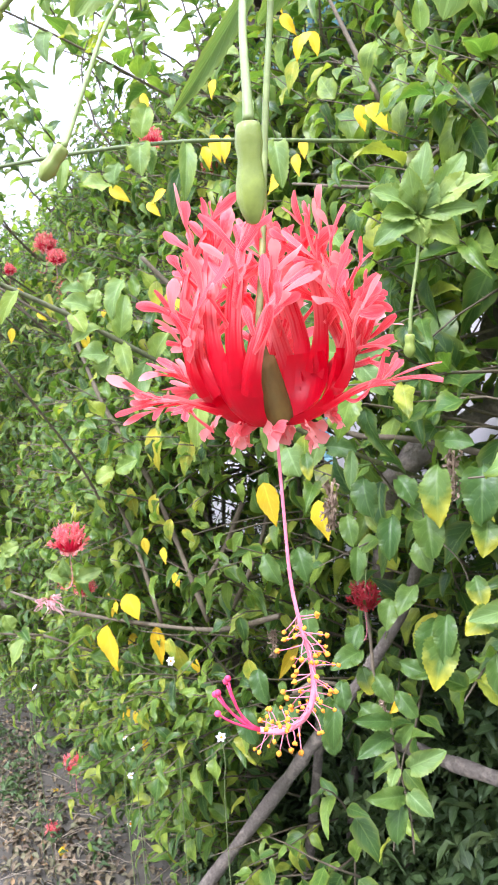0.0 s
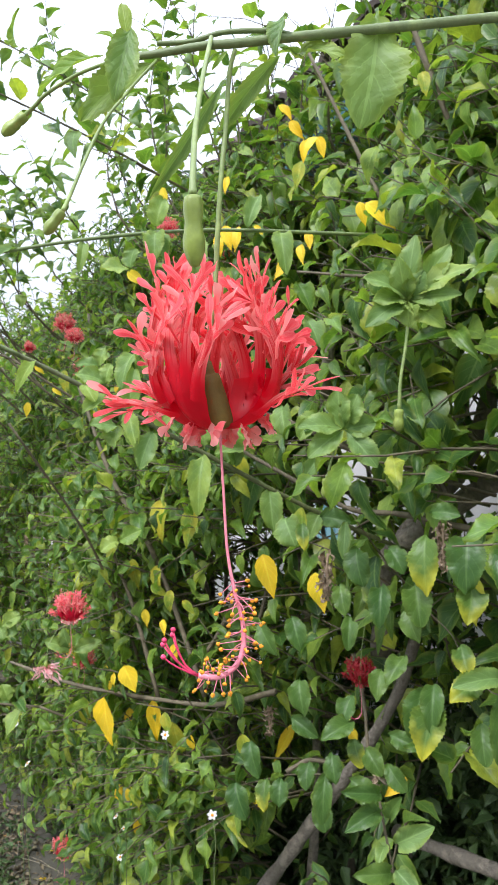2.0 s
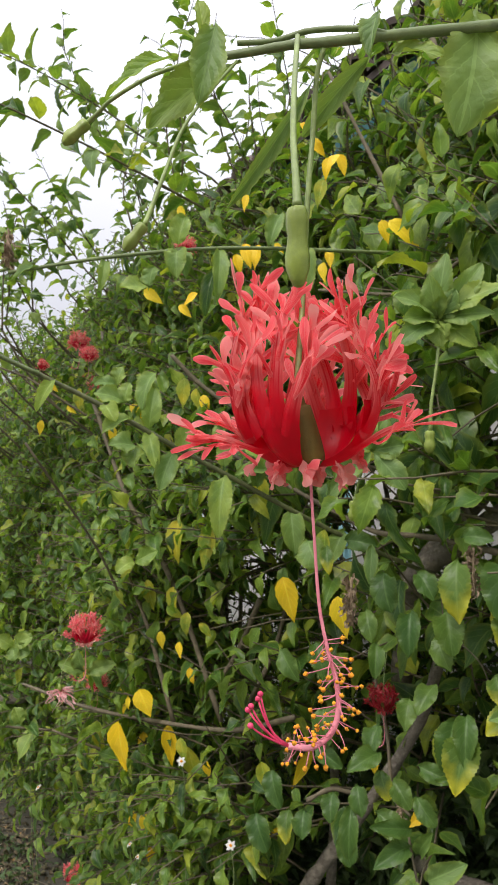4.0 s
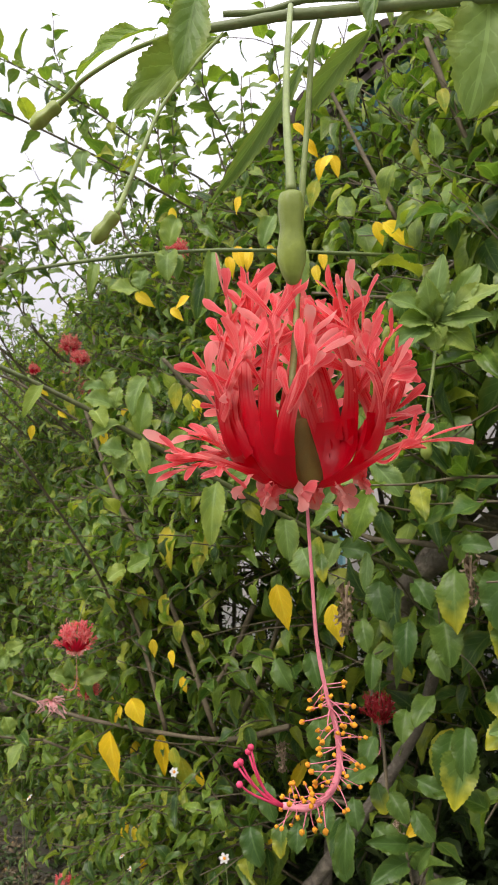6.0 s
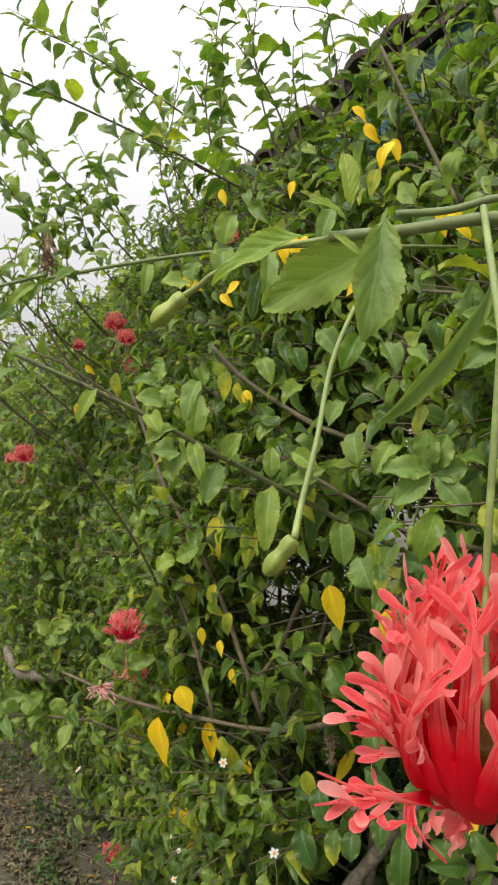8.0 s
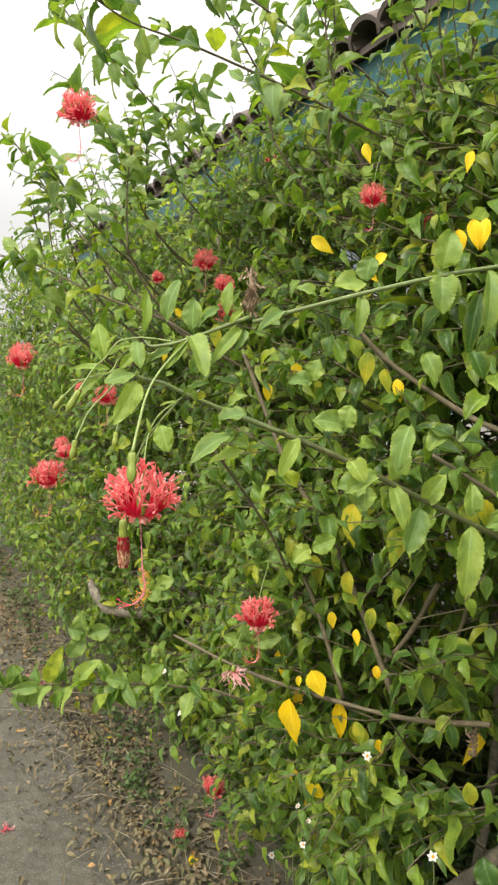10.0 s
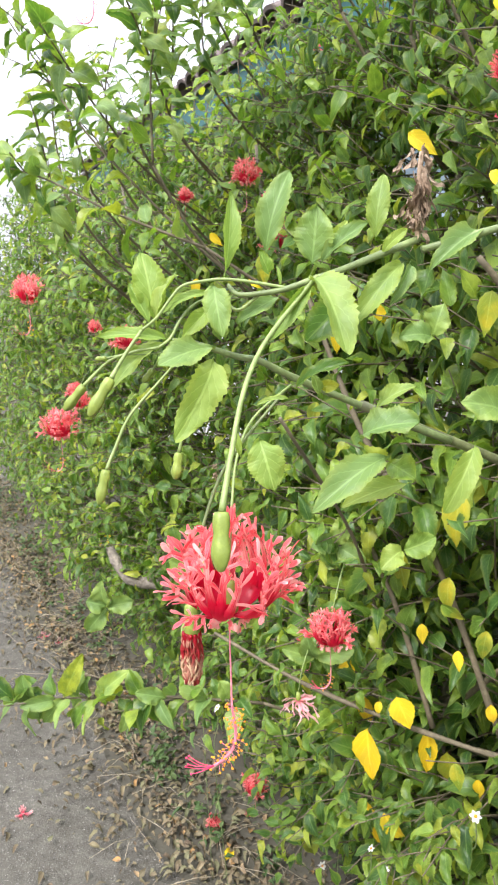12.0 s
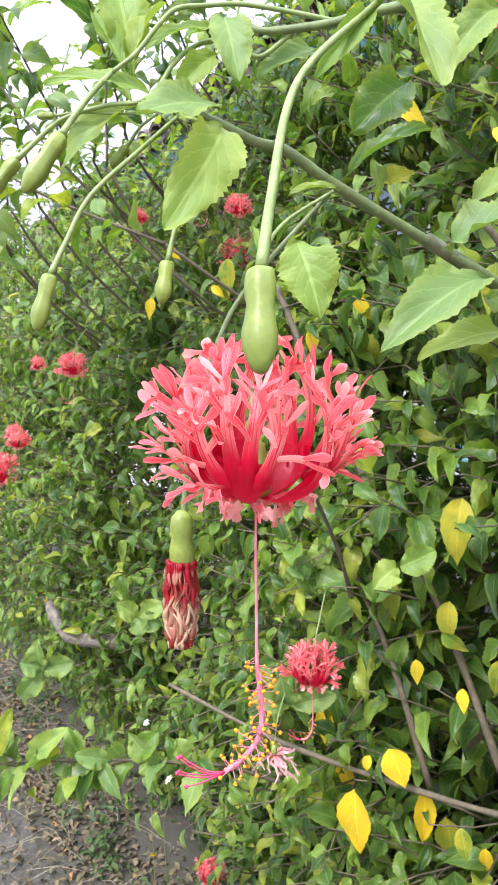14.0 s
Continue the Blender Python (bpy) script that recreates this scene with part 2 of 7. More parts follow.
SOIL = plain("dry_soil", (0.040, 0.038, 0.025), (0.115, 0.108, 0.074), 40, 0.95, 0.01)
def gritty(name):
    """Old concrete: grey with brown stains, pale and dark grit, a rough face."""
    m, n, l, p = material(name)
    where = n.new("ShaderNodeTexCoord").outputs["Object"]
    stain, mid, grit = noise_of(n, l, 2.2, 6, where, 0.65), noise_of(n, l, 26, 5, where, 0.7), noise_of(n, l, 210, 3, where, 0.7)
    colour = mixed(n, l, ramp(n, l, stain, (0.35, (0, 0, 0)), (0.7, (1, 1, 1))), (0.092, 0.086, 0.062), (0.150, 0.143, 0.110))
    colour = mixed(n, l, 1.0, colour, ramp(n, l, mid, (0.3, (0.55, 0.55, 0.55)), (0.75, (1.25, 1.25, 1.25))), "MULTIPLY")
    colour = mixed(n, l, ramp(n, l, grit, (0.60, (0, 0, 0)), (0.68, (0.8, 0.8, 0.8))), colour, (0.42, 0.40, 0.36))
    colour = mixed(n, l, ramp(n, l, grit, (0.30, (0.85, 0.85, 0.85)), (0.40, (0, 0, 0))), colour, (0.05, 0.045, 0.04))
    l.new(colour, p.inputs["Base Color"])
    p.inputs["Roughness"].default_value = 0.92
    relief(n, l, p, math_node(n, l, "ADD", grit, math_node(n, l, "MULTIPLY", mid, 2.0)), 0.8, 0.006)
    return m


CONCRETE = gritty("worn_concrete")
PLASTER = plain("weathered_white_plaster", (0.66, 0.65, 0.62), (0.80, 0.79, 0.76), 9, 0.9, 0.003)
TEAL = plain("teal_paint", (0.010, 0.085, 0.085), (0.02, 0.13, 0.125), 14, 0.55, 0.001)
TILE = plain("dark_roof_tile", (0.06, 0.05, 0.045), (0.20, 0.155, 0.13), 20, 0.85, 0.004)
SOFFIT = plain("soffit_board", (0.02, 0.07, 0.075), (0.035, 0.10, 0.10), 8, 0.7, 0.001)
SHEET = plain("pale_blue_sheet", (0.33, 0.44, 0.52), (0.48, 0.58, 0.64), 12, 0.45, 0.001)
CLOTH = plain("pale_cyan_paint", (0.25, 0.55, 0.62), (0.40, 0.68, 0.74), 10, 0.5, 0.001)
GLASS, gn, gl, gp = material("window_glass")
gp.inputs["Base Color"].default_value, gp.inputs["Roughness"].default_value = (0.02, 0.025, 0.03, 1), 0.06


# ---- mesh helpers ----
def grid_mesh(name, verts, faces, uvs=None, mats=(), face_mats=None):
    me = bpy.data.meshes.new(name)
    me.from_pydata([tuple(v) for v in verts] if not hasattr(verts, "tolist") else verts.tolist(), [], faces if isinstance(faces, list) else faces.tolist())
    if uvs is not None:
        layer = me.uv_layers.new(name="UVMap")
        index = np.empty(len(me.loops), dtype=np.int32)
        me.loops.foreach_get("vertex_index", index)
        layer.data.foreach_set("uv", np.asarray(uvs, dtype=np.float32)[index].ravel())
    for m in mats:
        me.materials.append(m)
    if face_mats is not None:
        me.polygons.foreach_set("material_index", np.asarray(face_mats, dtype=np.int32))
    me.polygons.foreach_set("use_smooth", np.ones(len(me.polygons), dtype=bool))
    me.update()
    return me


def child(name, mesh, parent, label=""):
    ob = new(name, mesh)
    ob.parent = parent
    return tagged(ob, label)


def part(name, bm, mat, parent, label="", smooth=False):
    me = bpy.data.meshes.new(name)
    bm.to_mesh(me)
    bm.free()
    me.materials.append(mat)
    if smooth:
        me.polygons.foreach_set("use_smooth", np.ones(len(me.polygons), dtype=bool))
    return child(name, me, parent, label)


def smooth_path(points, steps=6):
    """A curve through the points (Catmull-Rom)."""
    p = [Vector(q) for q in points]
    p = [2 * p[0] - p[1]] + p + [2 * p[-1] - p[-2]]
    out = []
    for i in range(1, len(p) - 2):
        a, b, c, d = p[i - 1 : i + 3]
        for k in range(steps):
            t = k / steps
            out.append(0.5 * (2 * b + (c - a) * t + (2 * a - 5 * b + 4 * c - d) * t * t + (3 * b - a - 3 * c + d) * t**3))
    return out + [p[-2]]


def tube_data(path, radii, sides=8, knots=0.0, rng=None):
    """Verts, faces and uvs of a closed round tube along a path."""
    n = len(path)
    verts, faces, uvs = [], [], []
    up = Vector((0.31, 0.17, 0.93))
    for i, q in enumerate(path):
        along = (path[min(i + 1, n - 1)] - path[max(i - 1, 0)]).normalized()
        side = along.cross(up)
        side = side.normalized() if side.length > 0.05 else along.orthogonal().normalized()
        other = along.cross(side)
        r = radii[i] * (1 + (knots * rng.uniform(-1, 1) if rng else 0))
        for k in range(sides):
            a = 2 * math.pi * k / sides
            verts.append(q + (side * math.cos(a) + other * math.sin(a)) * r)
            uvs.append((k / sides, i / max(1, n - 1)))
    for i in range(n - 1):
        for k in range(sides):
            a, b = i * sides + k, i * sides + (k + 1) % sides
            faces.append((a, b, b + sides, a + sides))
    faces.append(tuple(range(sides))[::-1])
    faces.append(tuple(range((n - 1) * sides, n * sides)))
    return verts, faces, uvs


def lerp_radii(n, r):
    return [r[0] + (r[1] - r[0]) * i / max(1, n - 1) for i in range(n)]


def rod(name, parent, points, radii, mat, label="", steps=6, knots=0.06):
    path = smooth_path(points, steps)
    v, f, u = tube_data(path, lerp_radii(len(path), radii), 10, knots, random.Random(len(points) + int(1e4 * abs(points[0][0]))))
    return child(name, grid_mesh(name, v, f, u, (mat,)), parent, label)


def lathe_data(profile, axis_a, axis_b, sides=12):
    """A turned body between two points; profile rows are (share along, radius)."""
    a, b = Vector(axis_a), Vector(axis_b)
    return tube_data([a.lerp(b, s) for s, _ in profile], [r for _, r in profile], sides)


def joined(pieces):
    verts, faces, uvs = [], [], []
    for v, f, u in pieces:
        base = len(verts)
        verts += v
        faces += [tuple(base + i for i in q) for q in f]
        uvs += u
    return verts, faces, uvs


def leaf_shape(rows, across, seed, ratio=0.55, serration=0.05, fold=0.25, curl=0.5, wave=0.03, peak=0.38, crinkle=0.0, tooth=2):
    """A leaf along +y, one unit long, face up: pointed oval outline with teeth, folded at the midrib, tip bent down."""
    rng = random.Random(seed)
    verts, faces, uvs = [], [], []
    phase = rng.uniform(0, 6.28)
    x_bend = rng.uniform(-0.08, 0.08)
    for i in range(rows + 1):
        v = i / rows
        w = (v / peak) ** 0.75 * math.exp(0.75 * (1 - v / peak)) if v < peak else max(0.0, 1 - ((v - peak) / (1 - peak)) ** 1.45) ** 1.15
        w = max(0.012, w) * ratio / 2
        w *= 1 + serration * (2 * (i % tooth) / (tooth - 1) - 1) * rng.uniform(0.5, 1.4)
        angle = curl * v * v
        y, z = v * (1 - 0.12 * abs(curl) * v), -curl * 0.55 * v * v
        for k in range(across + 1):
            s = 2 * k / across - 1
            x = s * w
            lift = abs(x) * fold + wave * math.sin(phase + 9 * v + 2.5 * s) * abs(s) + crinkle * math.cos(50 * (v - 0.35 * abs(s))) * min(1, 3 * abs(s)) * min(1, 4 * (1 - v))
            verts.append((x * (1 - 0.15 * fold) + x_bend * v * v, y + lift * math.sin(angle), z + lift * math.cos(angle)))
            uvs.append((0.5 + s / 2, v))
    for i in range(rows):
        for k in range(across):
            a = i * (across + 1) + k
            faces.append((a, a + 1, a + across + 2, a + across + 1))
    return np.array(verts), faces, np.array(uvs)


def toothed_leaf(seed, ratio, fold, curl):
    """A young leaf along +y, one unit long: short stalk, blunt oval with forward teeth, wavy blade, tip bent down."""
    rng = random.Random(seed)
    rows, across, stalk = 54, 8, 0.07
    phase, bend, blunt = rng.uniform(0, 6.28), rng.uniform(-0.10, 0.10), rng.uniform(0.58, 0.85)
    peak = rng.uniform(0.46, 0.58)
    verts, faces, uvs = [], [], []
    teeth = [rng.uniform(0.6, 1.5) for _ in range(rows)]
    for i in range(rows + 1):
        v = i / rows
        t = max(0.0, (v - stalk) / (1 - stalk))
        w = math.sin(math.pi * 0.5 * min(1.0, t / peak)) ** 0.85 if t < peak else max(0.0, math.cos(math.pi * 0.5 * (t - peak) / (1 - peak))) ** blunt
        saw = (i % 3) / 2 * teeth[i // 3]
        w = max(0.022, w * (0.96 + 0.10 * saw * min(1, 3 * t))) * ratio / 2
        angle = curl * 1.1 * v * v
        y, z = v * (1 - 0.14 * abs(curl) * v), -curl * 0.55 * v * v
        for k in range(across + 1):
            s = 2 * k / across - 1
            x = s * w
            ruffle = ratio * (0.10 * math.sin(phase + 10 * v + 2 * s) + 0.045 * math.sin(phase * 2 + 23 * v - 3 * s)) * s * s
            veins = 0.006 * ratio * math.cos(42 * (v - 0.3 * abs(s))) * min(1, 3 * abs(s)) * min(1, 4 * (1 - v))
            lift = abs(x) * fold + ruffle + veins
            verts.append((x * (1 - 0.15 * fold) + bend * v * v, y + lift * math.sin(angle), z + lift * math.cos(angle)))
            uvs.append((0.5 + s / 2, v))
    for i in range(rows):
        for k in range(across):
            a = i * (across + 1) + k
            faces.append((a, a + 1, a + across + 2, a + across + 1))
    # turned so that the tip lies on the axis, one unit from the base
    verts = np.array(verts)
    tip = verts[-1 - across // 2]
    chord = float(np.linalg.norm(tip))
    turn = np.array(Vector(tip).rotation_difference(Vector((0, 1, 0))).to_matrix())
    return verts @ turn.T / chord * np.array((chord, 1, 1)), faces, np.array(uvs)


def leaf_frame(base, way, face, length, width_scale=1.0):
    """The matrix that lays a unit leaf at base, along way, with its upper side towards face."""
    y = Vector(way).normalized()
    x = y.cross(Vector(face))
    x = x.normalized() if x.length > 1e-4 else y.orthogonal().normalized()
    z = x.cross(y)
    m = Matrix((x * length * width_scale, y * length, z * length)).transposed().to_4x4()
    m.translation = base
    return m


def leaf_cloud(name, parent, shapes, frames, mat, label=""):
    """Very many leaves joined into one mesh."""
    verts, faces, uvs, base = [], [], [], 0
    for k, m in enumerate(frames):
        v, f, u = shapes[k % len(shapes)]
        a = np.array(m)
        verts.append(v @ a[:3, :3].T + a[:3, 3])
        faces += [tuple(base + i for i in q) for q in f]
        uvs.append(u)
        base += len(v)
    ob = child(name, grid_mesh(name, np.concatenate(verts), faces, np.concatenate(uvs), (mat,)), parent, label)
    return tagged(ob, kind="stuff")


def root(name, at, label, category, group=""):
    ob = new(name)
    ob.location = at
    ob.empty_display_size = 0.02
    return tagged(ob, label, category, group)


# The hedge runs along ALONG; OUT points from it to the path.
ALONG, OUT = Vector((-0.545, 0.839, 0)), Vector((-0.839, -0.545, 0))


def hedge_point(s, c, z):
    return ALONG * s + OUT * c + Vector((0, 0, z))


# ---- ground, path ----
def ground_sheet():
    bm = bmesh.new()
    rng = random.Random(4)
    marks = [-400, -60, -15, -6, -3] + [-2 + 0.1 * i for i in range(25)] + [1, 3, 8, 30, 400]
    spans = [-400, -60, -15, -5, -1] + [0.2 * i for i in range(36)] + [9, 14, 30, 100, 400]
    rows = []
    for s in spans:
        row = []
        for c in marks:
            rough = 0.035 * noise.noise(Vector((s * 2.1, c * 2.4, 0))) + 0.012 * rng.uniform(-1, 1)
            rise = 0.0 if c > -0.5 else min(0.05, 0.06 * (-0.5 - c))
            row.append(bm.verts.new(hedge_point(s, c, -0.006 + rough * 0.6 + rise if -2.2 < c < -0.48 and -1 < s < 8 else -0.03)))
        rows.append(row)
    for a, b in zip(rows, rows[1:]):
        for k in range(len(a) - 1):
            bm.faces.new((a[k], a[k + 1], b[k + 1], b[k]))
    me = bpy.data.meshes.new("ground")
    bm.to_mesh(me)
    bm.free()
    me.materials.append(SOIL)
    tagged(new("ground", me), "dry brown soil under a leafy hedge", "ground", kind="structure")


def path_slab():
    bm = bmesh.new()
    top, low = [], []
    n = 300
    for i in range(n + 1):
        s = -4 + 14 * i / n if i < n else 30
        wobble = 0.06 * noise.noise(Vector((s * 2.3, 0, 3))) + 0.03 * noise.noise(Vector((s * 7, 1, 3))) + 0.012 * noise.noise(Vector((s * 21, 1, 3)))
        inner, outer = -0.55 + wobble, 2.4
        row = []
        for k in range(5):
            c = inner + (outer - inner) * (0, 0.02, 0.2, 0.6, 1)[k]
            row.append(bm.verts.new(hedge_point(s, c, -0.004 if k == 0 else 0.001 + 0.003 * noise.noise(Vector((s * 3, c * 3, 0))))))
        top.append(row)
        low.append(bm.verts.new(hedge_point(s, inner - 0.004, -0.09)))
    for a, b in zip(top, top[1:]):
        for k in range(4):
            bm.faces.new((a[k], a[k + 1], b[k + 1], b[k]))
    for i in range(n):
        bm.faces.new((low[i], top[i][0], top[i + 1][0], low[i + 1]))
    me = bpy.data.meshes.new("pavement")
    bm.to_mesh(me)
    bm.free()
    me.materials.append(CONCRETE)
    tagged(new("pavement", me), "worn grey concrete path with a ragged edge", "path", kind="structure")


ground_sheet()
path_slab()


# ---- the house behind the hedge ----
HOUSE_ALONG, HOUSE_RIGHT = Vector((-0.454, 0.891, 0)), Vector((0.891, 0.454, 0))


def house_point(s, r, z):
    return HOUSE_ALONG * s + HOUSE_RIGHT * r + Vector((0, 0, z))


def board(name, s0, s1, r0, r1, z0, z1, mat, parent, label="", bevel=0.006):
    bm = bmesh.new()
    v = [bm.verts.new(house_point(s, r, z)) for s in (s0, s1) for r in (r0, r1) for z in (z0, z1)]
    for q in ((0, 1, 3, 2), (4, 6, 7, 5), (0, 4, 5, 1), (2, 3, 7, 6), (0, 2, 6, 4), (1, 5, 7, 3)):
        bm.faces.new([v[i] for i in q])
    bmesh.ops.recalc_face_normals(bm, faces=bm.faces)
    bmesh.ops.bevel(bm, geom=bm.edges[:], offset=bevel, segments=1, affect="EDGES")
    return part(name, bm, mat, parent, label)


house = root("house", (0, 0, 0), "low white plastered house with teal trim and dark roof tiles", "house")
EAVE, WALL, EAVE_Z = 1.25, 1.8, 2.58
# wall with two window openings
WINDOWS = [(2.74, 2.94), (4.4, 5.3)]
SILL, HEAD = 1.0, 1.95
board("wall", -3, 9, WALL, WALL + 0.15, -0.05, SILL, PLASTER, house)
board("wall", -3, 9, WALL, WALL + 0.15, HEAD, 2.62, PLASTER, house)
last = -3
for a, b in WINDOWS + [(9, 9)]:
    board("wall", last, a, WALL, WALL + 0.15, SILL, HEAD, PLASTER, house)
    last = b
for a, b in WINDOWS:
    window = child("window", None, house)
    for s0, s1, z0, z1 in ((a, b, SILL, SILL + 0.06), (a, b, HEAD - 0.06, HEAD), (a, a + 0.05, SILL + 0.06, HEAD - 0.06), (b - 0.05, b, SILL + 0.06, HEAD - 0.06), ((a + b) / 2 - 0.02, (a + b) / 2 + 0.02, SILL + 0.06, HEAD - 0.06)):
        board("frame", s0, s1, WALL + 0.02, WALL + 0.08, z0, z1, CLOTH, window, "pale cyan painted frame", 0.004)
    board("pane", a + 0.05, (a + b) / 2 - 0.02, WALL + 0.045, WALL + 0.055, SILL + 0.06, HEAD - 0.06, GLASS, window, "", 0.001)
    board("pane", (a + b) / 2 + 0.02, b - 0.05, WALL + 0.045, WALL + 0.055, SILL + 0.06, HEAD - 0.06, GLASS, window, "", 0.001)
board("fascia", -3, 9, EAVE + 0.06, EAVE + 0.085, EAVE_Z - 0.2, EAVE_Z - 0.01, TEAL, house, "teal painted fascia board")
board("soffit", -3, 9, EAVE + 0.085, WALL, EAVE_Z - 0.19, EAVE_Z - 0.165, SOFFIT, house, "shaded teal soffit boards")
board("back_wall", -3, 9, 5.2, 5.35, -0.05, 2.6, PLASTER, house)
board("side_wall", -3.15, -3, WALL, 5.35, -0.05, 3.2, PLASTER, house)
board("side_wall", 9, 9.15, WALL, 5.35, -0.05, 3.2, PLASTER, house)


def corrugated_sheet(s0, s1, z0, z1):
    bm = bmesh.new()
    n = 64
    cols = []
    for i in range(n + 1):
        s = s0 + (s1 - s0) * i / n
        r = WALL - 0.06 + 0.012 * math.cos(i * math.pi / 2)
        cols.append([bm.verts.new(house_point(s, r + d, z)) for d in (0, 0.004) for z in (z0, z1)])
    for a, b in zip(cols, cols[1:]):
        bm.faces.new((a[0], b[0], b[1], a[1]))
        bm.faces.new((a[2], a[3], b[3], b[2]))
        bm.faces.new((a[1], b[1], b[3], a[3]))
    part("corrugated_sheet", bm, SHEET, house, "pale blue corrugated wall sheet", True)


corrugated_sheet(3.15, 3.95, 1.55, 2.2)

roof = child("roof", None, house, "dark weathered clay tiles")


def tile_mesh():
    bm = bmesh.new()
    rings = []
    for t in (0.0, 0.34):
        ring = []
        for thick in (0, 0.018):
            for k in range(9):
                a = math.pi * k / 8
                ring.append(bm.verts.new((t, -(0.095 + thick) * math.cos(a), (0.06 + thick) * math.sin(a))))
        rings.append(ring)
    a, b = rings
    for k in range(8):
        bm.faces.new((a[k], a[k + 1], b[k + 1], b[k]))
        bm.faces.new((a[k + 9], b[k + 9], b[k + 10], a[k + 10]))
        bm.faces.new((a[k], a[k + 9], a[k + 10], a[k + 1]))
    me = bpy.data.meshes.new("tile")
    bm.to_mesh(me)
    bm.free()
    me.materials.append(TILE)
    return me


TILE_MESH = tile_mesh()
tile_rng = random.Random(8)
turn = Matrix((HOUSE_RIGHT, HOUSE_ALONG, Vector((0, 0, 1)))).transposed().to_4x4()
for row in range(2):
    for i in range(52):
        ob = child("tile", TILE_MESH, roof)
        at = house_point(-1.0 + 0.19 * i, EAVE + 0.29 * row + tile_rng.uniform(-0.012, 0.012), EAVE_Z + 0.13 * row + tile_rng.uniform(-0.006, 0.006))
        ob.matrix_basis = Matrix.Translation(at) @ turn @ Euler((tile_rng.uniform(-0.03, 0.03), radians(-24), tile_rng.uniform(-0.03, 0.03))).to_matrix().to_4x4()
bm = bmesh.new()
for q in (((EAVE + 0.02, EAVE_Z - 0.02), (3.5, EAVE_Z + 0.98)), ((3.5, EAVE_Z + 0.98), (5.8, EAVE_Z - 0.02))):
    (r0, z0), (r1, z1) = q
    v = [bm.verts.new(house_point(s, r, z + d)) for d in (0, 0.025) for s, r, z in ((-3.2, r0, z0), (9.3, r0, z0), (9.3, r1, z1), (-3.2, r1, z1))]
    for f in ((0, 1, 2, 3), (7, 6, 5, 4), (0, 4, 5, 1), (1, 5, 6, 2), (2, 6, 7, 3), (3, 7, 4, 0)):
        bm.faces.new([v[i] for i in f])
part("roof_deck", bm, TILE, roof)

# ---- shrubs of the hedge ----
SMALL = [leaf_shape(6, 2, 20 + i, 0.48 + 0.05 * (i % 3), 0.06, 0.25 + 0.15 * (i % 4), 0.35 + 0.3 * (i % 5), 0.05) for i in range(10)]
FAR = [leaf_shape(4, 2, 20 + i, 0.48 + 0.05 * (i % 3), 0.06, 0.25 + 0.15 * (i % 4), 0.35 + 0.3 * (i % 5), 0.05) for i in range(10)]
SICKLE = [leaf_shape(14, 4, 80 + i, 0.56 + 0.05 * (i % 3), 0.06, 0.25 + 0.15 * (i % 3), 0.55 + 0.2 * (i % 5), 0.05, 0.42) for i in range(10)]
FINE = [leaf_shape(18, 4, 20 + i, 0.50 + 0.05 * (i % 3), 0.07, 0.3 + 0.15 * (i % 4), 0.35 + 0.3 * (i % 5), 0.09, 0.40, 0.005) for i in range(10)]
# part of the shoot leaves take a paler green, sky brightness put into colour
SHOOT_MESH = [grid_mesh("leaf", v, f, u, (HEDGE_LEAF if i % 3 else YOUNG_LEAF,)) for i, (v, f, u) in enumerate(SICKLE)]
SMALL_MESH = [grid_mesh("leaf", v, f, u, (HEDGE_LEAF,)) for v, f, u in FINE]


def front(z, s):
    """How far out the hedge's face stands at a height and a place along it."""
    base = -0.62 if z < 1.4 else -0.62 - 0.38 * (z - 1.4)
    if z < 0.7:
        base -= 0.35 * (0.7 - z)
    return base + 0.14 * noise.noise(Vector((s * 1.7, z * 1.9, 5.0))) + 0.08 * noise.noise(Vector((s * 4.1, z * 4.3, 9.0)))


def top_of(s):
    return 2.05 + 0.09 * noise.noise(Vector((s * 2.3, 2.0, 0))) + 0.6 * max(0.0, min(1.0, (1.12 - s) / 0.5))


def leafy_twig(rng, start, way, length, size, frames, woods, droop=0.35, thick=0.0024, gap=0.032, hang=(-1.1, 0.25)):
    """A twig that wanders and bends; leaves sit on it by turns on both sides."""
    n = max(4, int(length / 0.07))
    path, here, step = [Vector(start)], Vector(start), length / n
    heading = Vector(way).normalized()
    for i in range(n):
        heading = (heading + Vector((rng.gauss(0, 0.12), rng.gauss(0, 0.12), rng.gauss(0, 0.10) - droop * i / n * 0.25))).normalized()
        here = here + heading * step
        path.append(here)
    if any(in_thin_place(p) for p in path[1:]) and rng.random() < 0.85:
        return
    woods.append(tube_data(path, lerp_radii(len(path), (thick, thick * 0.35)), 4))
    leaves_on(rng, path, size, frames, gap, length, hang=hang)


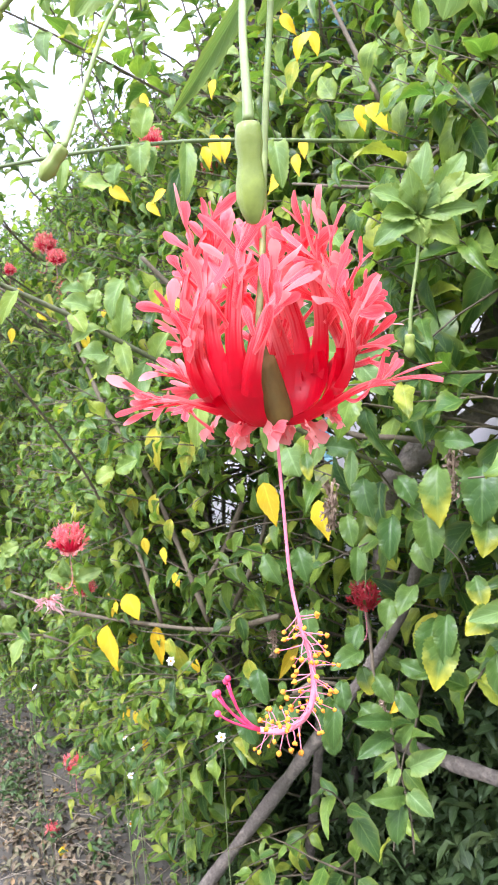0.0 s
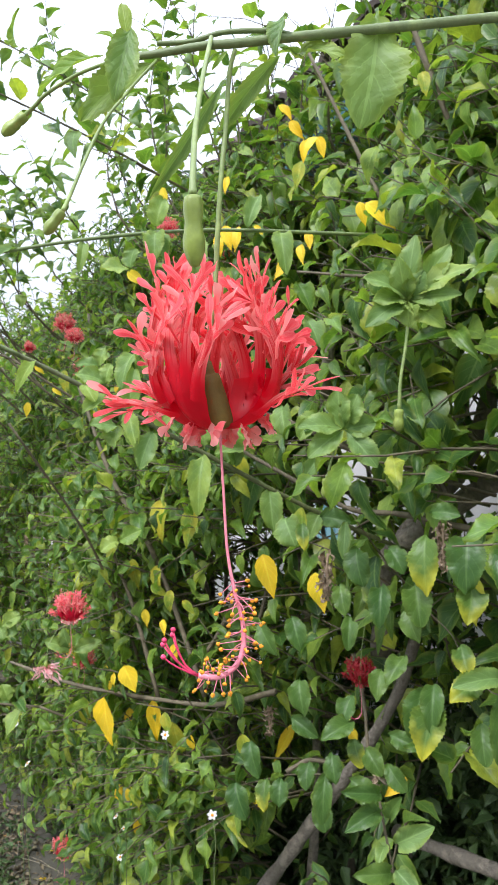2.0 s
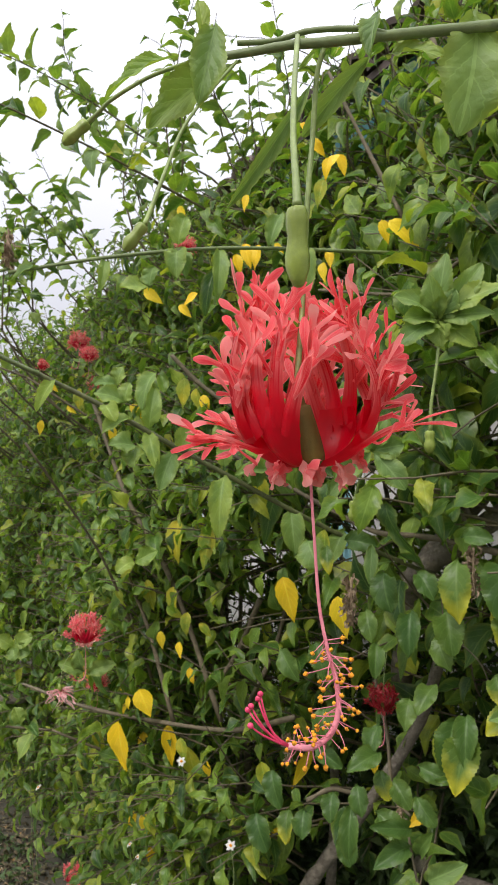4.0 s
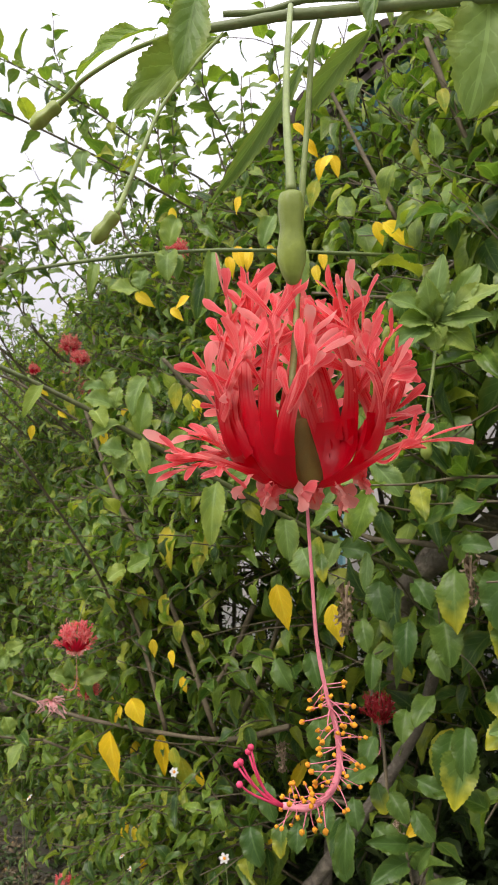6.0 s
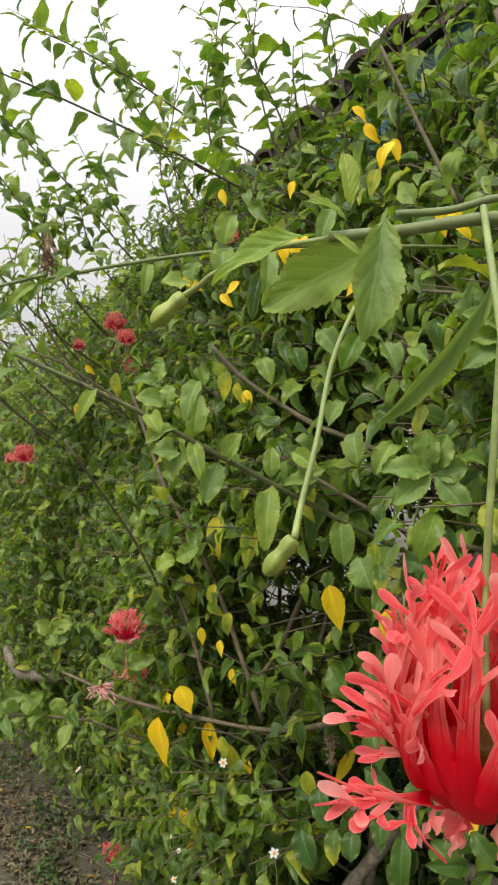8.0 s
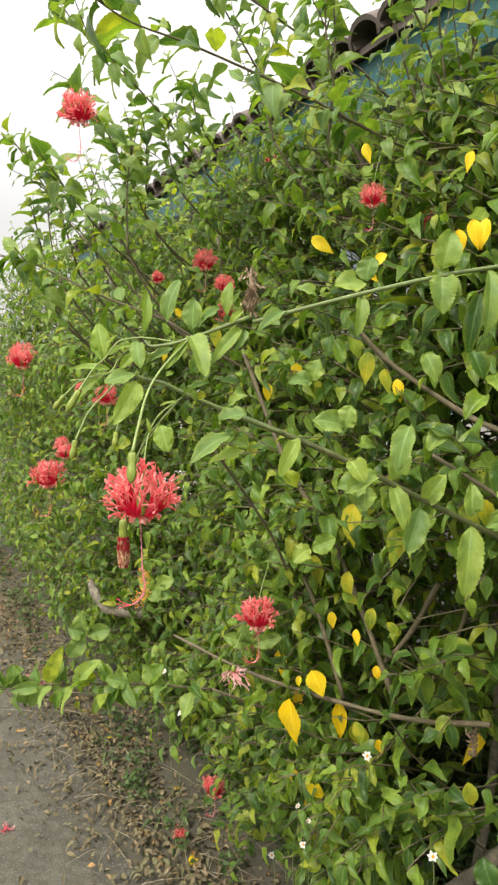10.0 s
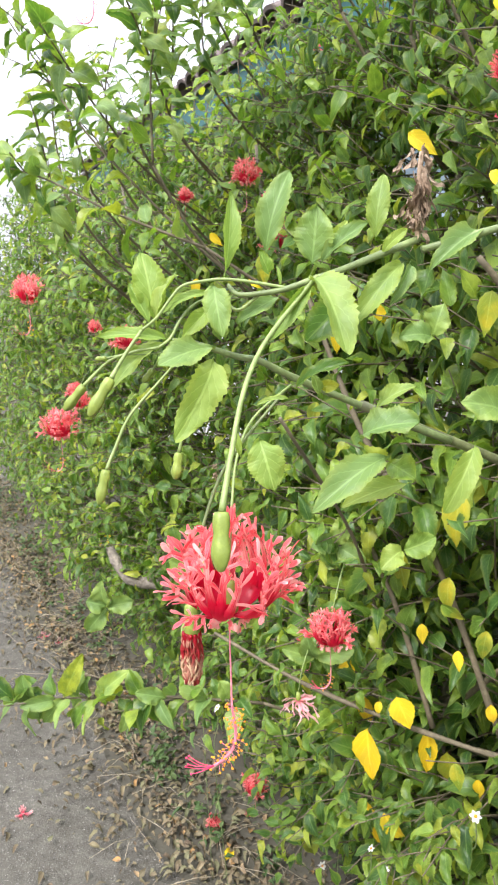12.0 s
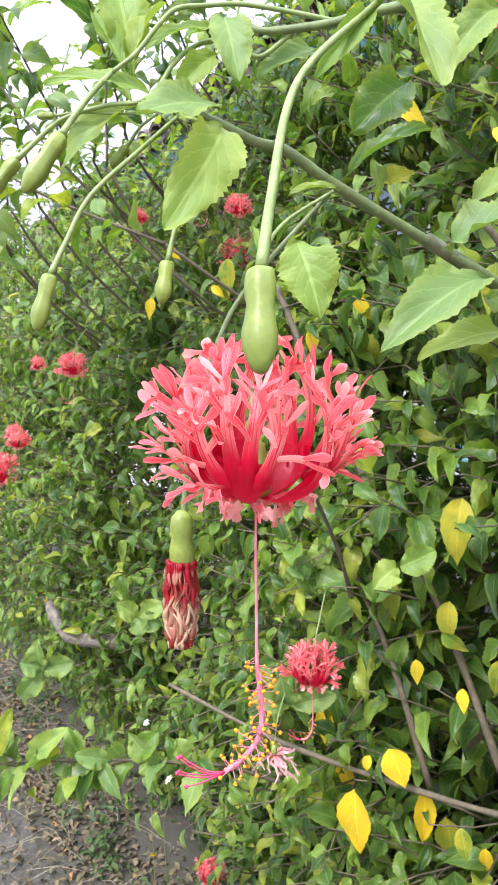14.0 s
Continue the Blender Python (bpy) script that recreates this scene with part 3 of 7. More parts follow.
def leaves_on(rng, path, size, frames, gap, length, first=0.12, hang=(-1.1, 0.25)):
    count = max(3, int(length * (1 - first) / gap))
    twist = rng.uniform(0, 6.28)
    for k in range(count):
        t = (first + (1 - first) * (k + rng.random() * 0.6) / count) * (len(path) - 1)
        i = min(int(t), len(path) - 2)
        at = path[i].lerp(path[i + 1], t - i)
        along = (path[i + 1] - path[i]).normalized()
        a = twist + 2.4 * k
        side = along.orthogonal().normalized()
        side = side * math.cos(a) + along.cross(side) * math.sin(a)
        way = side * 0.9 + along * 0.5 + OUT * 0.2 + Vector((0, 0, rng.uniform(*hang)))
        face = Vector((0, 0, 1.0)) + OUT * rng.uniform(0.2, 1.3) + Vector((rng.gauss(0, 0.35), rng.gauss(0, 0.35), 0))
        big = size * rng.uniform(0.62, 1.2) * (0.75 if k > count - 3 else 1)
        frames.append(leaf_frame(at + way.normalized() * big * 0.12, way, face, big, rng.uniform(0.85, 1.15)))


# thin places in the foliage: a point, the way through, the radius
THIN_PLACES = [
    ((-0.11, 1.32, 1.99), (-0.01, 0.92, 0.40), 0.055),
    ((-0.04, 1.33, 2.04), (0.04, 0.90, 0.43), 0.050),
    ((-0.17, 1.36, 1.97), (-0.05, 0.93, 0.37), 0.035),
    ((0.10, 0.94, 1.23), (0.09, 1.00, -0.04), 0.040),
    ((-0.03, 1.14, 1.13), (-0.04, 0.99, -0.12), 0.045),
    ((0.14, 0.89, 1.30), (0.13, 0.99, 0.03), 0.035),
    ((0.24, 0.73, 1.27), (0.28, 0.96, -0.01), 0.050),
    ((0.23, 0.75, 1.15), (0.26, 0.95, -0.15), 0.022),
    ((0.08, 0.98, 1.31), (0.19, 0.97, -0.14), 0.050),
    ((0.02, 1.07, 1.40), (0.12, 0.99, -0.04), 0.035),
    ((-0.23, 1.46, 1.70), (0.09, 0.99, 0.10), 0.040),
    ((-0.11, 1.27, 1.39), (0.23, 0.96, -0.18), 0.035),
    ((0.24, 0.73, 1.36), (0.28, 0.96, 0.10), 0.035),
    ((-0.01, 1.11, 1.21), (-0.02, 1.00, -0.05), 0.030),
]


# leaves and blooms that hang free in front of the foliage
FREE = [(-0.274, 1.424, 0.842), (-0.184, 1.446, 0.838), (-0.22, 1.414, 0.925), (0.03, 1.104, 1.155), (0.098, 1.034, 1.135), (0.252, 1.091, 0.94), (-0.334, 1.395, 1.05), (0.061, 1.448, 0.797), (0.166, 1.120, 1.010)
]
TRUNK_FOOT, TRUNK_FORK = (0.021, 1.382, 0.565), (0.188, 1.252, 0.851)
FREE += [tuple(Vector(TRUNK_FOOT).lerp(Vector(TRUNK_FORK), k / 5)) for k in (0, 1, 2)] + [(-0.131, 1.509, 0.309), (-0.06, 1.45, 0.43)]


def in_thin_place(p):
    for at in FREE:
        off = p - Vector(at)
        way = (Vector((-0.06, 0.1, 1.38)) - Vector(at)).normalized()
        run = off.dot(way)
        if -0.01 < run < 0.45 and (off - way * run).length < 0.05:
            return True
    for at, way, r in THIN_PLACES:
        off = p - Vector(at)
        run = off.dot(Vector(way))
        if run > -0.1 and (off - Vector(way) * run).length < 0.85 * r * (1 + 0.25 * run):
            return True
    return False


SHRUBS = [(0.35, 0.5), (0.95, 0.42), (1.55, 0.45), (2.2, 0.5), (3.0, 0.6), (4.0, 0.7), (5.3, 0.9)]
hedge = []
for number, (centre, half) in enumerate(SHRUBS):
    rng = random.Random(100 + number)
    shrub = root("hibiscus_shrub", (0, 0, 0), "dense green fringed hibiscus shrub with brown stems, part of a hedge", "shrub", "shrubs of the hedge")
    hedge.append(shrub)
    frames, woods = [], []
    density = (900, 900, 950, 930, 820, 620, 600)[number]
    for k in range(density):
        s = centre + rng.uniform(-half, half)
        z = rng.uniform(0.40 if s < 2.3 else 0.30, top_of(s))
        if z < 0.72 and rng.random() < 0.3:
            continue
        gap_field = noise.noise(Vector((s * 2.6, z * 2.2, 20)))
        if s < 1.3 and z < (1.10 if s < 0.72 else 0.98 if s < 0.9 else 0.86 - 0.25 * max(0.0, s - 0.9)) and rng.random() < (1.0 if s < 0.9 else 0.55):
            continue
        if s < 0.95 and 0.85 < z < 1.28 and rng.random() < 0.4:
            continue
        gap_at = (0.42 if s > 1.5 else 0.3) if s > 1.1 or not 0.9 < z < 1.5 else 0.2
        if gap_field > gap_at and rng.random() < 0.8:
            continue
        length = rng.uniform(0.22, 0.42)
        depth = rng.choice((0.0, 0.0, 0.0, 0.12, 0.22, 0.36)) * rng.uniform(0.6, 1.4)
        if z < 0.85:
            length, depth = length * 0.75, 0.0
        c = front(z, s) - length * 0.75 - depth
        way = OUT * rng.uniform(0.5, 1.0) + ALONG * rng.uniform(-0.5, 0.6) + Vector((0, 0, rng.uniform(-0.25, 0.7)))
        leafy_twig(rng, hedge_point(s, c, z - 0.08), way, length, 0.053 + 0.014 * max(0.0, min(1.0, (1.15 - s) / 0.4)), frames, woods, gap=0.029)
    # deeper growth that closes the hedge from behind
    for k in range(170 if centre > 1.2 else 60):
        s, z = centre + rng.uniform(-half, half), rng.uniform(0.5 if centre > 1.2 else 0.95, 1.9 if centre > 1.2 else 1.2)
        way = ALONG * rng.uniform(-0.8, 0.8) + OUT * rng.uniform(-0.2, 0.5) + Vector((0, 0, rng.uniform(-0.2, 0.6)))
        leafy_twig(rng, hedge_point(s, front(z, s) - rng.uniform(0.4, 0.75), z), way, rng.uniform(0.25, 0.4), 0.06, frames, woods)
    # the tall growth at the near end
    for k in range(110 if number in (1, 2) else 0):
        s, z = rng.uniform(0.6, 1.15), rng.uniform(1.95, 2.45)
        way = OUT * rng.uniform(0.0, 0.9) + ALONG * rng.uniform(-0.6, 0.5) + Vector((0, 0, rng.uniform(0.1, 0.9)))
        leafy_twig(rng, hedge_point(s, front(z, s) - rng.uniform(0.1, 0.45), z - 0.1), way, rng.uniform(0.2, 0.4), 0.058, frames, woods)
    # full growth on the face of the near shrubs
    for k in range(55 if number in (0, 1) else 0):
        s, z = rng.uniform(0.5, 1.3), rng.uniform(1.22, 1.95)
        length = rng.uniform(0.2, 0.34)
        way = OUT * rng.uniform(0.5, 1.0) + ALONG * rng.uniform(-0.5, 0.6) + Vector((0, 0, rng.uniform(-0.2, 0.6)))
        leafy_twig(rng, hedge_point(s, front(z, s) - length * 0.7, z - 0.05), way, length, 0.062, frames, woods)
    # growth in front of the eave
    for k in range(30 if number in (1, 2, 3) else 0):
        s, z = (rng.uniform(1.15, 2.0) if number < 3 else rng.uniform(2.0, 2.8)), rng.uniform(1.95, 2.2)
        way = OUT * rng.uniform(0.0, 0.5) + ALONG * rng.uniform(-0.5, 0.5) + Vector((0, 0, rng.uniform(0.4, 1.0)))
        leafy_twig(rng, hedge_point(s, front(z, s) - rng.uniform(0.1, 0.4), z - 0.1), way, rng.uniform(0.2, 0.35), 0.054, frames, woods)
    # upright shoots along the top
    for k in range(18 if number < 5 else 10):
        s = centre + rng.uniform(-half, half)
        z = top_of(s) - 0.2
        leafy_twig(rng, hedge_point(s, front(z, s) - rng.uniform(0.1, 0.4), z), Vector((rng.uniform(-0.3, 0.1), rng.uniform(-0.2, 0.3), 1)), rng.uniform(0.25, 0.5), 0.048, frames, woods, 0.1, 0.0026, 0.024, (-0.45, 0.5))
    # main stems from the ground
    for k in range(5 if number > 1 else 0):
        s = centre + rng.uniform(-half, half)
        foot = hedge_point(s, -1.05 + rng.uniform(-0.15, 0.12), -0.05)
        head = hedge_point(s + rng.uniform(-0.3, 0.35), front(1.5, s) - rng.uniform(0.15, 0.5), rng.uniform(1.4, 1.95))
        bend = foot.lerp(head, 0.5) + Vector((rng.uniform(-0.14, 0.14), rng.uniform(-0.12, 0.12), 0))
        path = smooth_path([foot, bend, head], 7)
        r = rng.uniform(0.008, 0.016)
        v, f, u = tube_data(path, lerp_radii(len(path), (r, r * 0.35)), 8, 0.16, rng)
        child("stem", grid_mesh("stem", v, f, u, (BARK,)), shrub)
    v, f, u = joined(woods)
    tagged(child("brushwood", grid_mesh("brushwood", v, f, u, (TWIG,)), shrub), kind="stuff")
    frames = [m for m in frames if not in_thin_place(m.translation + m.col[1].to_3d() * 0.5) or rng.random() < 0.06]
    frames.sort(key=lambda m: -m.translation.dot(OUT))
    single = 300 if number < 4 else 0
    for k, m in enumerate(frames[:single]):
        child("leaf", SMALL_MESH[k % len(SMALL_MESH)], shrub).matrix_basis = m
    leaf_cloud("foliage", shrub, SMALL if number < 4 else FAR, frames[single:], HEDGE_LEAF)


def shrub_at(p):
    s = Vector(p).dot(ALONG)
    return hedge[min(range(len(SHRUBS)), key=lambda i: abs(SHRUBS[i][0] - s))]


# larger branches among the foliage
def bough(points, radii):
    rod("branch", shrub_at(points[0]), points, (radii[0] * 0.7, radii[1] * 0.7) if radii[0] < 0.01 else (radii[0] * 0.9, radii[1] * 0.9), BARK if radii[0] > 0.0105 else TWIG, knots=0.18)


bough([(-0.240, 1.581, 0.135), (-0.131, 1.509, 0.309), (0.021, 1.382, 0.565), (0.099, 1.323, 0.696), (0.171, 1.265, 0.820), (0.240, 1.226, 0.947), (0.273, 1.197, 1.068)], (0.0155, 0.010))
bough([(0.229, 1.239, 1.161), (0.247, 1.187, 1.192), (0.298, 1.134, 1.238), (0.367, 1.081, 1.295)], (0.018, 0.02))
bough([(0.234, 1.353, 0.983), (0.234, 1.272, 1.121), (0.260, 1.206, 1.209), (0.364, 1.177, 1.351), (0.401, 1.163, 1.528)], (0.02, 0.016))
bough([(0.253, 1.327, 0.686), (0.306, 1.227, 0.700), (0.379, 1.127, 0.710)], (0.014, 0.014))
bough([(-0.283, 1.529, 1.160), (-0.230, 1.489, 1.042), (-0.178, 1.453, 0.883)], (0.005, 0.006))
bough([(-0.385, 1.648, 1.527), (-0.292, 1.567, 1.310), (-0.185, 1.482, 1.141), (-0.086, 1.424, 0.891)], (0.006, 0.008))
bough([(-0.038, 1.403, 0.922), (0.015, 1.395, 1.035), (0.047, 1.385, 1.159)], (0.007, 0.005))
bough([(-0.541, 1.694, 0.900), (-0.365, 1.549, 0.886), (-0.176, 1.422, 0.888), (-0.056, 1.354, 0.896), (0.042, 1.252, 0.945)], (0.004, 0.007))
bough([(-0.066, 1.215, 1.375), (0.017, 1.171, 1.326), (0.093, 1.126, 1.281), (0.155, 1.080, 1.248), (0.219, 1.031, 1.242), (0.319, 0.935, 1.218)], (0.004, 0.006))
bough([(0.166, 1.199, 1.015), (0.176, 1.154, 0.949), (0.180, 1.131, 0.867), (0.201, 1.113, 0.845)], (0.005, 0.003))
bough([(0.056, 1.160, 0.848), (0.090, 1.159, 0.865), (0.124, 1.160, 0.860)], (0.005, 0.004))
bough([(0.308, 0.903, 1.615), (0.256, 0.953, 1.604), (0.198, 1.005, 1.575), (0.079, 1.100, 1.608)], (0.005, 0.003))
bough([(0.252, 1.073, 1.985), (0.286, 1.054, 1.859), (0.330, 1.045, 1.734), (0.362, 1.052, 1.653)], (0.006, 0.008))
bough([(0.109, 1.218, 2.022), (0.178, 1.183, 1.845), (0.216, 1.143, 1.733)], (0.004, 0.006))
bough([(0.134, 1.274, 1.419), (0.132, 1.226, 1.479), (0.146, 1.179, 1.551)], (0.012, 0.009))
bough([(-0.173, 1.349, 1.563), (-0.115, 1.353, 1.505), (-0.004, 1.311, 1.428), (0.063, 1.266, 1.397), (0.175, 1.225, 1.343)], (0.006, 0.007))
bough([(-0.955, 2.435, 0.777), (-0.882, 2.375, 0.714), (-0.731, 2.334, 0.718)], (0.016, 0.02))
bough([(-0.290, 1.616, 1.063), (-0.235, 1.589, 0.921)], (0.004, 0.005))
bough([(-0.126, 1.492, 0.913), (-0.062, 1.464, 1.002), (-0.013, 1.439, 1.113)], (0.006, 0.008))
bough([(0.221, 0.974, 1.179), (0.228, 0.977, 1.130), (0.261, 0.950, 1.091), (0.273, 0.932, 1.056), (0.295, 0.904, 1.032), (0.309, 0.884, 1.033)], (0.0014, 0.0012))
bough([(-0.396, 1.219, 1.391), (-0.309, 1.389, 1.204), (-0.264, 1.511, 1.043)], (0.003, 0.004))


def spray(points, seed):
    """A long arching shoot above the hedge with leaves all along."""
    rng = random.Random(seed)
    path = smooth_path(points, 7)
    owner = shrub_at(points[0])
    # its foot goes on down into the shrub
    back = (path[0] - path[3]).normalized() * 0.12
    low = smooth_path([path[0] + back - OUT * 0.22 - Vector((0, 0, 0.14)), path[0] + back * 0.5 - OUT * 0.08 - Vector((0, 0, 0.06)), path[0]], 5)
    v, f, u = tube_data(low, lerp_radii(len(low), (0.0034, 0.0028)), 6)
    child("shoot", grid_mesh("shoot", v, f, u, (TWIG,)), owner)
    v, f, u = tube_data(path, lerp_radii(len(path), (0.0028, 0.0011)), 6)
    child("shoot", grid_mesh("shoot", v, f, u, (TWIG,)), owner)
    length = sum((b - a).length for a, b in zip(path, path[1:]))
    frames, woods = [], []
    leaves_on(rng, path, 0.056, frames, 0.019, length, 0.05, (-0.45, 0.5))
    for k in range(int(length / 0.24)):
        i = rng.randrange(2, len(path) - 1)
        along = (path[i] - path[i - 1]).normalized()
        leafy_twig(rng, path[i], along + Vector((rng.uniform(-0.9, 0.3), rng.uniform(-0.4, 0.4), rng.uniform(-0.1, 0.9))), rng.uniform(0.08, 0.2), 0.045, frames, woods, 0.1, 0.0018, 0.028, (-0.4, 0.55))
    if woods:
        v, f, u = joined(woods)
        tagged(child("brushwood", grid_mesh("brushwood", v, f, u, (TWIG,)), owner), kind="stuff")
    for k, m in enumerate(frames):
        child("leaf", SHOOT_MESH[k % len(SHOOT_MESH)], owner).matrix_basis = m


def sprays():
    spray([(-0.028, 1.596, 1.881), (-0.137, 1.461, 1.892), (-0.240, 1.359, 1.916), (-0.322, 1.268, 1.927), (-0.418, 1.182, 1.943), (-0.476, 1.102, 1.940), (-0.511, 1.028, 1.944)], 1)
    spray([(-0.143, 1.977, 2.179), (-0.270, 1.765, 2.171), (-0.359, 1.609, 2.175), (-0.453, 1.467, 2.176), (-0.518, 1.336, 2.151)], 2)
    spray([(-0.567, 2.333, 2.041), (-0.595, 2.032, 2.072), (-0.660, 1.807, 2.125), (-0.656, 1.607, 2.105), (-0.684, 1.418, 2.090)], 3)
    spray([(-0.716, 2.312, 1.880), (-0.696, 1.983, 1.948), (-0.691, 1.737, 1.999), (-0.693, 1.515, 2.005)], 4)
    spray([(0.023, 1.542, 1.912), (-0.034, 1.472, 1.979), (-0.076, 1.420, 2.054), (-0.135, 1.373, 2.126)], 5)
    spray([(-0.250, 2.201, 2.264), (-0.209, 1.899, 2.275), (-0.190, 1.675, 2.314)], 6)
    spray([(-0.790, 2.202, 1.804), (-0.778, 1.858, 1.850), (-0.779, 1.603, 1.907)], 7)
    spray([(-0.337, 2.269, 2.173), (-0.462, 2.050, 2.340), (-0.474, 1.892, 2.365), (-0.496, 1.749, 2.420)], 8)
    spray([(-0.728, 2.312, 1.914), (-0.673, 2.091, 2.035), (-0.647, 1.923, 2.071)], 9)
    spray([(-0.774, 2.204, 1.829), (-0.731, 2.098, 1.963), (-0.727, 2.016, 2.060)], 10)
    spray([(-0.887, 2.190, 1.731), (-0.892, 2.078, 1.855), (-0.890, 1.996, 1.942)], 11)
    spray([(-0.839, 2.196, 1.780), (-0.835, 2.144, 1.930), (-0.797, 2.108, 2.029)], 12)
    spray([(-0.968, 2.180, 1.666), (-0.954, 2.070, 1.809), (-0.949, 1.988, 1.898)], 13)
    spray([(-0.618, 2.325, 1.965), (-0.612, 2.096, 2.005), (-0.584, 1.929, 2.057)], 14)
    spray([(-0.516, 2.338, 2.067), (-0.539, 2.049, 2.108), (-0.506, 1.838, 2.117)], 15)
    spray([(0.046, 1.683, 2.166), (0.047, 1.634, 2.234), (0.026, 1.596, 2.303)], 16)
    spray([(0.100, 1.418, 1.909), (0.107, 1.406, 2.030), (0.115, 1.397, 2.130)], 17)
    spray([(0.155, 1.354, 1.941), (0.152, 1.323, 2.027), (0.160, 1.301, 2.112)], 18)
    spray([(-0.379, 2.346, 2.183), (-0.390, 2.181, 2.286), (-0.359, 2.062, 2.355)], 19)
    spray([(-0.936, 2.181, 1.601), (-0.898, 1.899, 1.693), (-0.872, 1.689, 1.741)], 20)
    spray([(-0.189, 1.663, 1.958), (-0.225, 1.666, 2.148), (-0.213, 1.673, 2.314)], 45)
    spray([(-0.682, 1.909, 1.747), (-0.682, 1.915, 1.916), (-0.654, 1.922, 2.057)], 49)
    spray([(-0.952, 2.183, 1.731), (-0.969, 2.188, 1.911), (-0.936, 2.196, 2.041)], 50)
    spray([(-0.333, 1.851, 1.984), (-0.360, 1.852, 2.104), (-0.333, 1.859, 2.210)], 52)
    spray([(-0.218, 1.820, 1.935), (-0.203, 1.802, 2.159), (-0.215, 1.784, 2.384), (-0.172, 1.772, 2.552)], 54)
    spray([(-0.005, 1.629, 1.864), (-0.091, 1.609, 2.103), (-0.127, 1.591, 2.317)], 55)
    spray([(-0.442, 1.577, 0.833), (-0.606, 1.551, 0.851), (-0.751, 1.540, 0.847), (-0.937, 1.526, 0.837)], 57)
    spray([(-0.666, 1.925, 1.659), (-0.824, 1.949, 1.819), (-0.934, 1.974, 1.969), (-1.008, 1.992, 2.072)], 59)
    spray([(-0.552, 1.712, 1.588), (-0.709, 1.715, 1.647), (-0.835, 1.719, 1.706), (-0.960, 1.718, 1.736)], 60)
    spray([(-0.005, 1.530, 1.942), (-0.019, 1.552, 2.057), (-0.031, 1.534, 2.143), (-0.031, 1.536, 2.210)], 73)
    spray([(-0.061, 1.625, 1.942), (-0.050, 1.650, 2.055), (-0.037, 1.634, 2.140), (-0.029, 1.637, 2.206)], 75)


sprays()

# ---- yellow leaves in the hedge ----
LARGE = [leaf_shape(14, 4, 60 + i, 0.55, 0.035, 0.2 + 0.1 * i, 0.25 + 0.15 * i, 0.03) for i in range(3)]
YELLOW_MESH = [grid_mesh("yellow_leaf", v, f, u, (YELLOW_LEAF,)) for v, f, u in LARGE]
TURNING_MESH = [grid_mesh("turning_leaf", v, f, u, (TURNING_LEAF,)) for v, f, u in LARGE]


def hanging_leaf(at, length, lean, meshes=YELLOW_MESH, name="yellow_leaf", face=(-0.3, -0.85, 0.35), wide=0.88):
    rng = random.Random(int(1000 * (at[0] + at[1] + at[2])))
    way = Vector((lean, rng.uniform(-0.25, 0.1), -1))
    start = Vector(at) - way.normalized() * length * 0.5
    ob = child(name, meshes[rng.randrange(len(meshes))], shrub_at(at), "bright yellow ageing leaf" if name == "yellow_leaf" else "half yellow leaf")
    ob.matrix_basis = leaf_frame(start, way, Vector(face) + Vector((rng.gauss(0, 0.2), rng.gauss(0, 0.1), rng.gauss(0, 0.15))), length, wide)


hanging_leaf((-0.274, 1.424, 0.842), 0.102, 0.05, wide=0.8)
hanging_leaf((-0.184, 1.446, 0.838), 0.088, 0.05, wide=0.62)
hanging_leaf((-0.226, 1.410, 0.927), 0.056, 0.45, wide=1.25)
hanging_leaf((-0.262, 1.434, 0.920), 0.027, -0.30)
hanging_leaf((0.252, 1.091, 0.931), 0.112, -0.20, TURNING_MESH, "turning_leaf")
hanging_leaf((0.030, 1.104, 1.149), 0.070, 0.25)
hanging_leaf((0.100, 1.034, 1.132), 0.063, 0.20)
hanging_leaf((0.061, 1.448, 0.797), 0.085, -0.60, wide=0.5)
hanging_leaf((-0.131, 1.302, 0.998), 0.031, 0.10)
hanging_leaf((-0.144, 1.469, 0.795), 0.081, 0.20, TURNING_MESH, "turning_leaf")
hanging_leaf((0.012, 1.523, 0.643), 0.055, -0.20)
hanging_leaf((-0.227, 1.598, 0.567), 0.069, 0.50)
hanging_leaf((0.268, 0.872, 1.144), 0.062, -0.10, TURNING_MESH, "turning_leaf")
hanging_leaf((0.082, 0.975, 1.740), 0.032, -0.30)
hanging_leaf((0.118, 1.102, 1.803), 0.036, 0.30)
hanging_leaf((-0.030, 1.146, 1.678), 0.043, 0.10)
hanging_leaf((0.051, 1.023, 1.590), 0.040, -0.80)
hanging_leaf((0.190, 0.992, 1.654), 0.058, 1.20)
hanging_leaf((0.168, 1.026, 1.669), 0.036, 0.30)
hanging_leaf((0.236, 0.921, 1.803), 0.036, 0.10, TURNING_MESH, "turning_leaf")
hanging_leaf((-0.368, 1.668, 1.313), 0.050, -0.30, TURNING_MESH, "turning_leaf")
hanging_leaf((-0.332, 1.613, 1.441), 0.042, 0.00)
hanging_leaf((-0.480, 1.840, 1.528), 0.031, 1.00)
hanging_leaf((0.227, 1.192, 0.811), 0.048, -1.20)
hanging_leaf((0.173, 1.275, 0.861), 0.037, 0.10)
hanging_leaf((-0.261, 1.649, 0.778), 0.063, 0.20)
hanging_leaf((-0.312, 1.727, 0.718), 0.038, 0.10, TURNING_MESH, "turning_leaf")
hanging_leaf((-0.112, 1.421, 0.805), 0.037, 0.10)
hanging_leaf((-0.008, 1.114, 1.307), 0.051, 0.30, TURNING_MESH, "turning_leaf")
hanging_leaf((0.073, 0.989, 1.232), 0.045, -0.10, TURNING_MESH, "turning_leaf")
